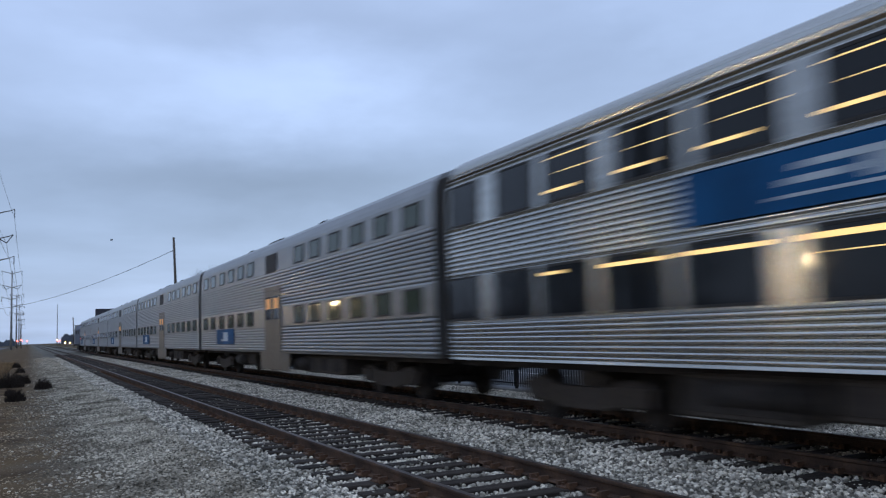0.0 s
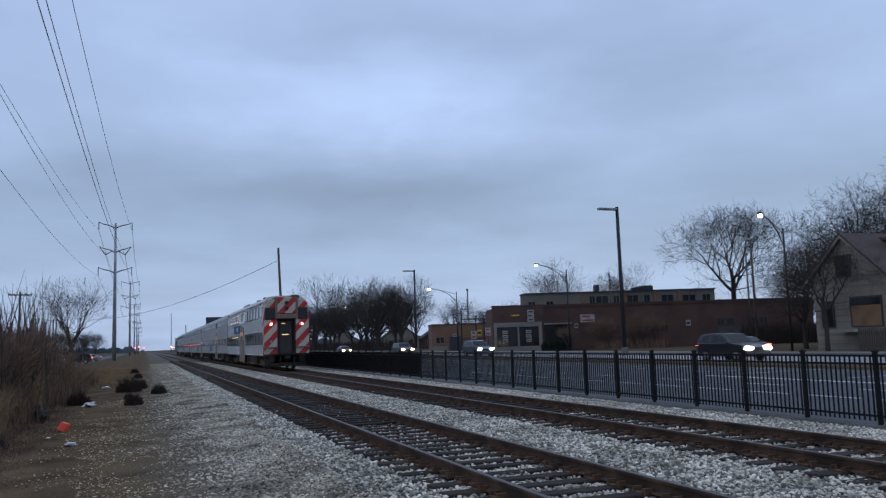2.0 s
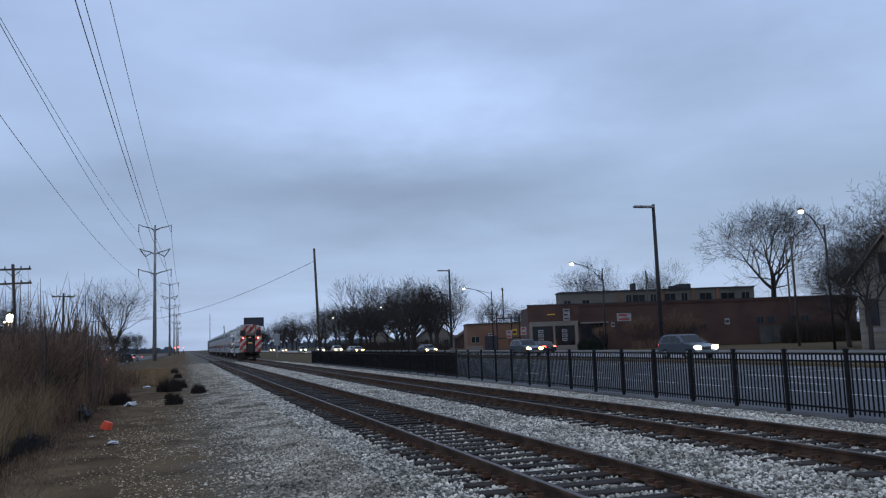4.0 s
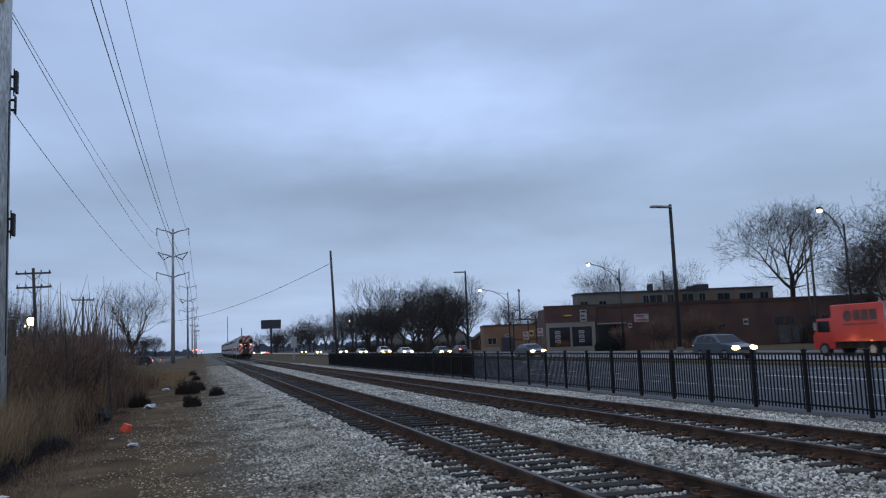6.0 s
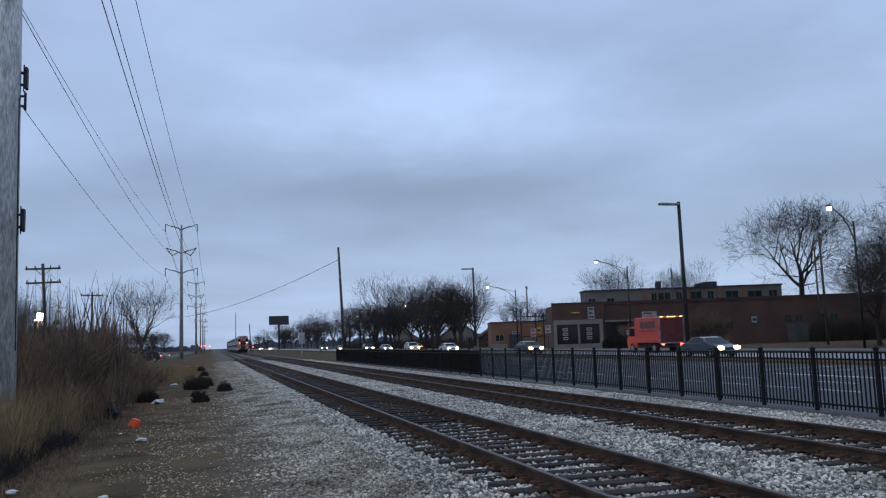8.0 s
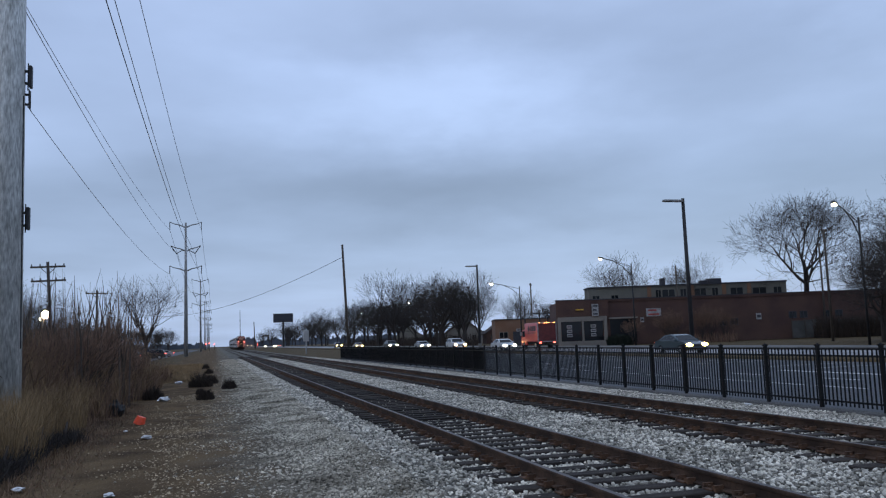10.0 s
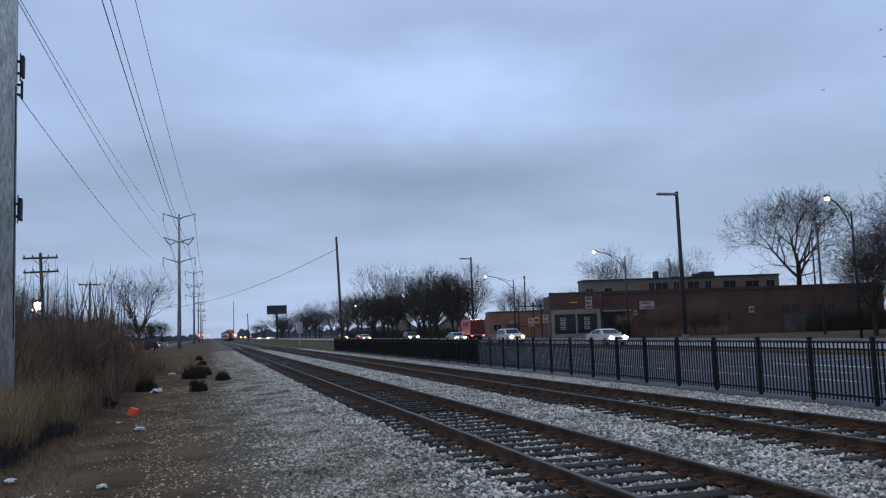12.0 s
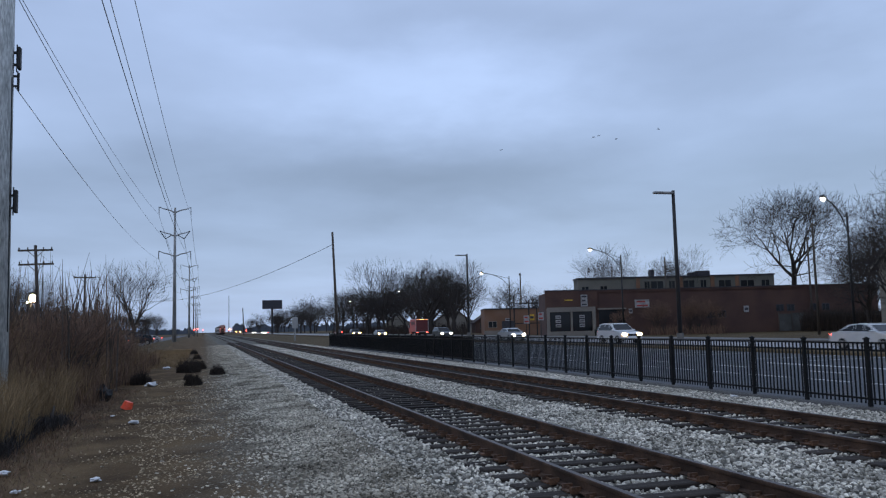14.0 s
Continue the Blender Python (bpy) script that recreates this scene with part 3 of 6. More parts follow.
def striped(name, period, lean, phase):
    """Slanting red and cream bands painted on the end of the cab car."""
    m = bpy.data.materials.new(name)
    m.use_nodes = True
    nt = m.node_tree
    N, L = nt.nodes.new, nt.links.new
    b = nt.nodes["Principled BSDF"]
    b.inputs["Roughness"].default_value = 0.45
    co = N("ShaderNodeTexCoord"); sp = N("ShaderNodeSeparateXYZ")
    L(co.outputs["Object"], sp.inputs[0])
    back = N("ShaderNodeMath"); back.operation = "ADD"; back.inputs[1].default_value = 12.9
    L(sp.outputs["Y"], back.inputs[0])
    slide = N("ShaderNodeMath"); slide.operation = "SUBTRACT"
    L(sp.outputs["X"], slide.inputs[0]); L(back.outputs[0], slide.inputs[1])
    a = N("ShaderNodeMath"); a.operation = "MULTIPLY_ADD"; a.inputs[1].default_value = -lean
    L(slide.outputs[0], a.inputs[0]); L(sp.outputs["Z"], a.inputs[2])
    s = N("ShaderNodeMath"); s.operation = "MULTIPLY_ADD"; s.inputs[1].default_value = 1 / period; s.inputs[2].default_value = phase
    L(a.outputs[0], s.inputs[0])
    f = N("ShaderNodeMath"); f.operation = "FRACT"; L(s.outputs[0], f.inputs[0])
    c = N("ShaderNodeMath"); c.operation = "GREATER_THAN"; c.inputs[1].default_value = 0.5; L(f.outputs[0], c.inputs[0])
    n = N("ShaderNodeTexNoise"); n.inputs["Scale"].default_value = 4; n.inputs["Detail"].default_value = 5
    L(co.outputs["Object"], n.inputs["Vector"])
    mx = N("ShaderNodeMix"); mx.data_type = "RGBA"
    mx.inputs["A"].default_value, mx.inputs["B"].default_value = (0.38, 0.016, 0.018, 1), (0.42, 0.385, 0.31, 1)
    L(c.outputs[0], mx.inputs["Factor"])
    d = N("ShaderNodeMapRange"); d.inputs[3].default_value, d.inputs[4].default_value = 0.75, 1.15
    L(n.outputs["Fac"], d.inputs[0])
    sc = N("ShaderNodeVectorMath"); sc.operation = "SCALE"
    L(mx.outputs["Result"], sc.inputs[0]); L(d.outputs[0], sc.inputs["Scale"]); L(sc.outputs[0], b.inputs["Base Color"])
    return m


M["stripes"] = striped("stripes", 1.02, 1.05, 0.25)


def flutes(z0, z1, pitch, x, depth):
    """Cross-section of a corrugated band, bottom to top."""
    pts, n = [], max(1, round((z1 - z0) / pitch))
    p = (z1 - z0) / n
    for i in range(n):
        a = z0 + i * p
        pts += [(x, a + 0.04 * p), (x + 0.55 * depth, a + 0.14 * p), (x + depth, a + 0.36 * p), (x + depth, a + 0.56 * p), (x + 0.62 * depth, a + 0.80 * p), (x, a + 0.95 * p)]
    return pts


def shell(y0, y1, fluted):
    """Half a side and roof mirrored into the whole closed body of a gallery car."""
    half = [(1.48, 0.98)]
    if fluted:
        half += flutes(1.02, 1.66, 0.085, 1.47, 0.034)
        half += [(1.50, 1.68), (1.50, 2.52)]
        half += flutes(2.56, 3.44, 0.085, 1.47, 0.034)
        half += [(1.49, 3.48), (1.45, 4.30)]
        for k in range(7):
            a, c = k / 7, (k + 0.55) / 7
            for f, o in ((a, 0.0), (c, 0.028)):
                half.append((1.45 - 0.28 * f * f + o * (1 - 0.5 * f) - 0.03, 4.33 + 0.36 * f + o * 0.5 * f))
        half += [(1.10, 4.73), (0.75, 4.79), (0.35, 4.82)]
    else:
        half += flutes(1.02, 1.80, 0.10, 1.482, 0.016)
        half += [(1.495, 1.84), (1.495, 2.50)]
        half += flutes(2.54, 3.66, 0.10, 1.482, 0.016)
        half += [(1.485, 3.70), (1.45, 4.34), (1.42, 4.42), (1.35, 4.54), (1.22, 4.65), (0.95, 4.74), (0.5, 4.80)]
    half = [(x, z + 0.13 * min(1.0, max(0.0, (z - 4.25) / 0.3))) for x, z in half]
    out = half + [(-x, z) for x, z in reversed(half)]
    return finish(prism(bmesh.new(), out, y0, y1))


def ring(bm, w, h, t, x0, x1):
    """A closed rectangular frame, w by h inside, t wide."""
    loops = []
    for x in (x0, x1):
        for e in (0, t):
            loops.append([bm.verts.new((x, sy * (w / 2 + e), sz * (h / 2 + e))) for sy, sz in ((-1, -1), (1, -1), (1, 1), (-1, 1))])
    ia, oa, ib, ob = loops
    for i in range(4):
        j = (i + 1) % 4
        for p, q in ((ia, oa), (oa, ob), (ob, ib), (ib, ia)):
            bm.faces.new((p[i], p[j], q[j], q[i]))
    return finish(bm)


def put_windows(car, spec):
    """spec: centre along the car, height, width, tallness, lit strips, sort. Each window is a gasket with its pane and lit strips."""
    made = {}
    for yc, zc, w, h, bars, key in spec:
        k = (round(w, 2), round(h, 2), key)
        if k not in made:
            made[k] = (mesh_of("window", ring(bmesh.new(), w, h, 0.04, -0.02, 0.014), M["rubber"]),
                       mesh_of("pane", box(bmesh.new(), -0.02, 0.004, -w / 2, w / 2, -h / 2, h / 2), M["window_green" if key == "old" else "window"]))
        tilt = 2.6 if zc > 3.5 else 0
        x = 1.502 if zc < 3 else 1.478
        for m in (pose(-x, yc, zc, 0, tilt, 180), pose(x, yc, zc, 0, tilt, 0)):
            o = same("window", made[k][0], car, Matrix.Translation(m.translation) @ Matrix.Rotation(radians(180 if m.translation.x < 0 else 0), 4, "Z") @ Matrix.Rotation(radians(-tilt), 4, "Y"))
            same("pane", made[k][1], o, pose(0, 0, 0))
            for z, t, y0, y1 in bars:
                lk = (round(w, 2), z, t, y0, y1)
                if lk not in made:
                    made[lk] = mesh_of("ceiling_strip", box(bmesh.new(), 0.0045, 0.0075, w * y0, w * y1, z, z + t), M["cabin_light"])
                same("ceiling_strip", made[lk], o, pose(0, 0, 0))


def wheelset_truck(car, y):
    """A four-wheeled truck under a car."""
    bm = bmesh.new()
    for s in (-1, 1):
        x0, x1 = (0.92, 1.12) if s > 0 else (-1.12, -0.92)
        prism(bm, [(-1.7, 0.62), (-1.55, 0.36), (-0.95, 0.34), (-0.5, 0.26), (0.5, 0.26), (0.95, 0.34), (1.55, 0.36), (1.7, 0.62), (1.25, 0.76), (0.6, 0.60), (-0.6, 0.60), (-1.25, 0.76)], x0, x1, axis="x")
        for a in (-1.3, 1.3):
            box(bm, x0 - 0.04 * (s < 0) - 0.02, x1 + 0.04 * (s > 0) + 0.02, a - 0.16, a + 0.16, 0.34, 0.66, bevel=0.03)
        for a in (-0.25, 0.0, 0.25):
            tube(bm, (s * 1.02, a, 0.3), (s * 1.02, a, 0.6), 0.09, n=8)
        tube(bm, (s * 1.16, -0.7, 0.72), (s * 1.16, 0.1, 0.95), 0.045, n=6)
    box(bm, -1.0, 1.0, -0.3, 0.3, 0.45, 0.95)
    fr = part("truck_frame", finish(bm), M["truck_frame"], car, "brown dusty cast-steel truck frame", pose(0, y, 0))
    for a in (-1.3, 1.3):
        w = bmesh.new()
        for s in (-1, 1):
            tube(w, (s * 0.70, 0, 0), (s * 0.83, 0, 0), 0.43, 0.42, n=24)
            tube(w, (s * 0.68, 0, 0), (s * 0.70, 0, 0), 0.46, 0.46, n=24)
        tube(w, (-0.8, 0, 0), (0.8, 0, 0), 0.09, n=10)
        part("wheelset", finish(w), M["under"], fr, "", pose(0, a, 0.43))


def underbody(car, boxes):
    bm = bmesh.new()
    box(bm, -1.2, 1.2, -12.6, 12.6, 0.86, 0.99)
    part("underframe", bm, M["under"], car)
    for y0, y1, z0, w in boxes:
        bm = bmesh.new()
        box(bm, -w, w, y0, y1, z0, 0.9, bevel=0.03)
        # equipment under the floor, or a dark fill where only shade lies
        eq = part("equipment_box", bm, M["truck_frame"], car)
        for k in range(3):
            for s in (-1, 1):
                part("hatch", box(bmesh.new(), min(s * w, s * (w + 0.015)), max(s * w, s * (w + 0.015)), y0 + (y1 - y0) * (0.1 + 0.3 * k), y0 + (y1 - y0) * (0.3 + 0.3 * k), z0 + 0.08, 0.84, bevel=0.005), M["under"], eq)
    for y, r in ((4.6, 0.2), (-3.4, 0.22)):
        part("air_tank", finish(T((-1.15, y, 0.66), (-1.15, y + 1.5, 0.66), r, n=12), True), M["under"], car)


def door_bay(car, y, w, low, label):
    """The vestibule in the middle of a car: a recessed double door that reaches low, with lit panes."""
    for s in (-1, 1):
        bm = bmesh.new()
        x = s * 1.497
        lo, hi = min(x, x + s * 0.014), max(x, x + s * 0.014)
        wing = 1.0
        box(bm, lo, hi, y - w / 2 - wing, y - w / 2, low, 1.02)
        box(bm, lo, hi, y + w / 2, y + w / 2 + wing * 0.7, low, 1.02)
        box(bm, lo, hi, y - w / 2 - 0.09, y - w / 2, 1.02, 3.12)
        box(bm, lo, hi, y + w / 2, y + w / 2 + 0.09, 1.02, 3.12)
        box(bm, lo, hi, y - w / 2 - 0.09, y + w / 2 + 0.09, 3.04, 3.2)
        box(bm, lo - 0.02, hi + 0.02, y - w / 2, y + w / 2, low - 0.03, low)
        part("door_surround", bm, M["door_steel"], car, "dull steel step well and door surround")
        for k in (-1, 1):
            leaf = bmesh.new()
            c = y + k * w / 4
            xi = s * 1.505
            box(leaf, min(xi, xi + s * 0.012), max(xi, xi + s * 0.012), c - w / 4 + 0.012, c + w / 4 - 0.012, low + 0.02, 3.03, bevel=0.004)
            d = part("door", leaf, M["door_steel"], car, label)
            g = bmesh.new()
            xg = s * 1.518
            box(g, min(xg, xg + s * 0.006), max(xg, xg + s * 0.006), c - w / 4 + 0.14, c + w / 4 - 0.14, 2.1, 2.86)
            box(g, min(xg, xg + s * 0.009), max(xg, xg + s * 0.009), c - w / 4 + 0.18, c + w / 4 - 0.18, 2.45, 2.8, mi=1)
            part("door_pane", g, [M["window"], M["cabin_dim"]], d)


M["cabin_dim"] = glow("cabin_dim", (0.75, 0.36, 0.12), 0.22)


def logo(car, y0, y1, z0, z1, pale):
    for s in (-1, 1):
        x = s * 1.508
        bm = bmesh.new()
        box(bm, min(x, x + s * 0.01), max(x, x + s * 0.01), y0, y1, z0, z1)
        h, w = z1 - z0, y1 - y0
        panel = part("sign_panel", bm, M["logo_blue"], car, "blue panel with a pale emblem")
        x2 = x + s * 0.0105
        for a, b, c, d in pale:
            part("emblem", box(bmesh.new(), min(x2, x2 + s * 0.004), max(x2, x2 + s * 0.004), y0 + a * w, y0 + b * w, z0 + c * h, z0 + d * h), M["logo_pale"], panel)


def ends(car, y, s):
    """Rubber diaphragm and coupler at one end; s points outwards."""
    bm = bmesh.new()
    box(bm, -0.62, 0.62, min(y, y + s * 0.31), max(y, y + s * 0.31), 1.0, 3.5, bevel=0.03)
    box(bm, -1.40, 1.40, min(y, y + s * 0.26), max(y, y + s * 0.26), 1.05, 4.6)
    part("diaphragm", bm, M["rubber"], car)
    part("coupler", box(bmesh.new(), -0.16, 0.16, min(y, y + s * 0.32), max(y, y + s * 0.32), 0.7, 0.98, bevel=0.02), M["under"], car)


UP_BARS = ((-0.24, 0.045, -0.45, 0.15), (0.30, 0.016, -0.40, 0.48), (0.05, 0.012, -0.2, 0.48))
LOW_BARS = {2: ((0.24, 0.05, -0.5, -0.05),), 3: ((0.24, 0.055, -0.5, 0.5),), 4: ((0.25, 0.055, -0.5, 0.5),), 5: ((0.25, 0.065, -0.5, 0.5), (0.1, 0.012, -0.3, 0.3))}


def cab_car():
    """The last car: newer stainless gallery car with the striped cab end, origin in its middle on the rail."""
    car = empty("cab_car", "fluted stainless steel gallery car with red and cream striped cab end", "train car", "train")
    part("body", shell(-12.35, 12.62, True), M["stainless"], car, "fluted stainless steel body")
    spec = []
    # along the car from its front joint (y = 12.95)
    ups = [(-0.98, 1.05), (-2.8, 1.15), (-4.35, 1.25), (-6.13, 1.25), (-7.75, 1.25), (-9.5, 1.27), (-15.7, 1.2), (-17.3, 1.25), (-19.05, 1.25), (-20.8, 1.3), (-22.45, 1.3), (-24.2, 1.4)]
    lows = [(-0.9, 1.2), (-2.7, 1.2), (-4.2, 1.2), (-5.8, 1.25), (-7.4, 1.3), (-9.3, 1.4), (-15.7, 1.45), (-17.4, 1.42), (-19.2, 1.35), (-20.85, 1.35), (-22.5, 1.35), (-24.2, 1.3)]
    for i, (y, w) in enumerate(ups):
        lit = i in (2, 3, 4, 5)
        spec.append((12.95 + y, 3.9, w, 0.74 if i < 11 else 0.66, UP_BARS if lit else ((0.28, 0.015, -0.3, 0.3),) if i == 6 else (), "new"))
    for i, (y, w) in enumerate(lows):
        lit = i in LOW_BARS
        spec.append((12.95 + y, 2.12, w, 0.74, LOW_BARS[i] if lit else (), "new"))
    put_windows(car, spec)
    door_bay(car, 12.95 - 12.8, 2.1, 0.42, "brown-grey steel sliding door with lit panes")
    logo(car, 12.95 - 11.5, 12.95 - 6.8, 2.72, 3.36, ((0.34, 0.70, 0.20, 0.26), (0.36, 0.44, 0.32, 0.78), (0.44, 0.62, 0.66, 0.78), (0.48, 0.66, 0.42, 0.54)))
    for s in (-1, 1):
        bm = bmesh.new()
        x = s * 1.475
        for k in range(9):
            z = 3.62 + k * 0.075
            box(bm, min(x, x + s * 0.025), max(x, x + s * 0.025), 12.95 - 13.35, 12.95 - 11.65, z, z + 0.035)
        box(bm, min(x, x + s * 0.006), max(x, x + s * 0.006), 12.95 - 13.4, 12.95 - 11.6, 3.58, 4.30, mi=1)
        part("louvre", bm, [M["stainless"], M["rubber"]], car, "dark louvred ventilation grille", pose(0, 0, 0))
    for y, l in ((1.6, 1.6), (0.0, 1.3), (-6.0, 0.7), (-9.3, 0.5)):
        part("roof_unit", box(bmesh.new(), -1.0, 1.0, y, y + l, 4.80, 5.02, bevel=0.05), M["under"], car)
    # second, third and fifth box are added to darken the shaded gap underneath
    underbody(car, ((-7.4, -3.4, 0.36, 1.30), (-2.9, -1.1, 0.34, 1.28), (1.5, 2.9, 0.36, 1.3), (3.2, 4.4, 0.45, 1.3), (4.7, 6.7, 0.34, 1.26)))
    wheelset_truck(car, 9.0)
    wheelset_truck(car, -9.6)
    ends(car, 12.62, 1)
    cab_end(car)
    return car


def cab_end(car):
    """Flat striped end with two corner posts, recessed door, high windows, lamps and buffer beam."""
    y = -12.35
    W, H = 1.49, 4.72
    for s in (-1, 1):
        # corner post, with rounded shoulder
        bm = bmesh.new()
        o = [(0.62, 1.05), (1.49, 1.05), (1.49, 3.5), (1.46, 4.2), (1.40, 4.45), (1.22, 4.62), (0.62, 4.74)]
        prism(bm, [(s * a, b) for a, b in o], y - 0.55, y)
        part("corner_post", finish(bm), M["stripes"], car, "red and cream slanted warning stripes")
        g = bmesh.new()
        box(g, min(s * 0.80, s * 1.38), max(s * 0.80, s * 1.38), y - 0.57, y - 0.545, 3.36, 4.06, bevel=0.01)
        box(g, min(s * 0.76, s * 1.43), max(s * 0.76, s * 1.43), y - 0.56, y - 0.548, 3.30, 4.12, mi=1)
        part("cab_window", g, [M["window"], M["rubber"]], car)
        t = bmesh.new()
        tube(t, (s * 1.02, y - 0.60, 3.02), (s * 1.02, y - 0.54, 3.02), 0.11, n=14, mi=1)
        tube(t, (s * 1.02, y - 0.62, 3.02), (s * 1.02, y - 0.59, 3.02), 0.085, n=14)
        part("marker_lamp", t, [M["tail_lamp"], M["rubber"]], car, "lit red marker lamp")
        h = bmesh.new()
        tube(h, (s * 1.02, y - 0.58, 1.86), (s * 1.02, y - 0.54, 1.86), 0.08, n=12)
        part("ditch_light", h, M["car_paint"], car)
        box_ = bmesh.new()
        box(box_, min(s * 0.60, s * 1.52), max(s * 0.60, s * 1.52), y - 0.68, y - 0.30, 1.44, 1.53, bevel=0.01)
        part("step_plate", box_, M["door_steel"], car)
    # header over the door, striped
    bm = bmesh.new()
    box(bm, -0.62, 0.62, y - 0.62, y, 3.72, 4.82, bevel=0.03)
    part("header", bm, M["stripes"], car, "striped hood with headlamp")
    bm = bmesh.new()
    box(bm, -0.64, 0.64, y - 0.70, y - 0.2, 3.38, 3.68, bevel=0.02)
    part("canopy", bm, M["door_steel"], car, "grey ledge above the end door")
    for s in (-1, 1):
        part("hood_post", box(bmesh.new(), s * 0.68 - 0.07, s * 0.68 + 0.07, y - 0.66, y - 0.1, 3.40, 4.84, bevel=0.02), M["door_steel"], car)
    for z in (4.05, 4.42):
        part("headlamp", finish(T((0, y - 0.66, z), (0, y - 0.60, z), 0.13, n=14)), M["under"], car)
    part("horn", box(bmesh.new(), 0.35, 0.95, y - 0.3, y + 0.2, 4.78, 4.98, bevel=0.05), M["rubber"], car)
    # recess with the end door
    bm = bmesh.new()
    box(bm, -0.52, 0.52, y - 0.05, y - 0.01, 1.05, 3.4)
    part("recess", bm, M["rubber"], car)
    for s in (-1, 1):
        part("recess_side", box(bmesh.new(), s * 0.57 - 0.05, s * 0.57 + 0.05, y - 0.5, y, 1.05, 3.4), M["rubber"], car)
    d = part("end_door", box(bmesh.new(), -0.42, 0.42, y - 0.12, y - 0.06, 1.1, 3.2, bevel=0.01), M["end_paint"], car)
    g = bmesh.new()
    box(g, -0.26, 0.26, y - 0.135, y - 0.121, 2.25, 2.95)
    box(g, -0.24, 0.20, y - 0.142, y - 0.136, 2.30, 2.36, mi=1)
    box(g, -0.28, -0.02, y - 0.142, y - 0.136, 3.06, 3.10, mi=1)
    part("door_pane", g, [M["window"], M["cabin_light"]], d)
    bm = bmesh.new()
    box(bm, -1.45, 1.45, y - 0.6, y, 0.92, 1.06, bevel=0.01)
    box(bm, -0.7, 0.7, y - 0.95, y - 0.1, 0.98, 1.08, bevel=0.02)
    part("pilot", box(bmesh.new(), -1.3, 1.3, y - 0.5, y + 0.1, 0.22, 0.46, bevel=0.03), M["under"], car)
    for s in (-1, 1):
        box(bm, s * 1.0 - 0.2, s * 1.0 + 0.2, y - 0.48, y, 0.5, 0.94, bevel=0.03)
        part("brake_hose", T((s * 0.45, y - 0.72, 0.99), (s * 0.45, y - 0.78, 0.45), 0.035, n=6), M["rubber"], car)
    part("coupler", box(bmesh.new(), -0.18, 0.18, y - 0.95, y, 0.72, 0.96, bevel=0.03), M["under"], car)
    part("buffer_beam", bm, M["under"], car)


M["tail_lamp"] = glow("tail_lamp", (1.0, 0.07, 0.05), 45)


def coach():
    """An older painted gallery coach with small windows in pairs and a door off its middle."""
    car = empty("coach", "silver-grey gallery coach with two rows of small windows", "train car", "train")
    part("body", shell(-12.62, 12.62, False), M["car_paint"], car, "lightly ribbed silver-grey body")
    spec = []
    r = -12.95
    for a, b in ((0.85, 1.96), (2.55, 3.61), (4.18, 5.33), (5.99, 6.94), (7.54, 8.78), (9.18, 10.27), (15.25, 16.5), (16.87, 18.05), (18.66, 19.63), (20.3, 21.47), (22.21, 23.24), (23.9, 24.9)):
        spec.append((r + (a + b) / 2, 4.02, 0.86, 0.46, (), "old"))
        spec.append((r + (a + b) / 2, 2.18, 0.86, 0.46, (), "old"))
    put_windows(car, spec)
    for s in (-1, 1):
        bm = bmesh.new()
        x = s * 1.475
        box(bm, min(x, x + s * 0.02), max(x, x + s * 0.02), r + 12.2, r + 13.6, 3.68, 4.3)
        part("vent_panel", bm, M["rubber"], car)
    door_bay(car, r + 12.7, 1.9, 0.40, "recessed brown steel door")
    logo(car, r + 18.5, r + 21.9, 1.26, 1.88, ((0.35, 0.6, 0.2, 0.8), (0.6, 0.72, 0.2, 0.35)))
    for y, l in ((0.6, 1.8), (-4, 0.5), (5, 0.5)):
        part("roof_unit", box(bmesh.new(), -0.9, 0.9, y, y + l, 4.80, 4.98, bevel=0.05), M["under"], car)
    underbody(car, ((-6.5, -3.0, 0.42, 1.25), (3.4, 5.8, 0.5, 1.2)))
    wheelset_truck(car, 9.2)
    wheelset_truck(car, -9.2)
    ends(car, 12.62, 1)
    ends(car, -12.62, -1)
    return car


def locomotive():
    eng = empty("locomotive", "dark blue and grey diesel locomotive at the head of the train", "locomotive", "train")
    bm = bmesh.new()
    prism(bm, [(-1.5, 1.2), (1.5, 1.2), (1.5, 3.6), (1.2, 4.5), (0.6, 4.7), (-0.6, 4.7), (-1.2, 4.5), (-1.5, 3.6)], -8.4, 6.6)
    part("hood", finish(bm), M["loco_blue"], eng)
    bm = bmesh.new()
    prism(bm, [(6.6, 1.2), (8.9, 1.2), (8.9, 2.6), (8.2, 3.7), (7.7, 4.6), (6.6, 4.6)], -1.5, 1.5, axis="x")
    part("cab", finish(bm), M["car_paint"], eng)
    part("fuel_tank", box(bmesh.new(), -1.3, 1.3, -2.4, 2.4, 0.35, 1.1, bevel=0.1), M["under"], eng)
    part("frame", box(bmesh.new(), -1.5, 1.5, -8.9, 9.0, 0.95, 1.22), M["under"], eng)
    for y in (-5.8, -3.6, 0.2, 2.2):
        part("grille", box(bmesh.new(), -1.53, 1.53, y, y + 1.4, 2.9, 3.6), M["rubber"], eng)
    wheelset_truck(eng, -5.6)
    wheelset_truck(eng, 5.6)
    return eng


# seconds, distance of the cab end beyond the camera
TRAIN_RUN = [(0.0, -11.35), (0.6, 8.9), (1.0, 22.1), (1.5, 38.6), (3.0, 87.0), (6.5, 197.0), (14.0, 432.0)]


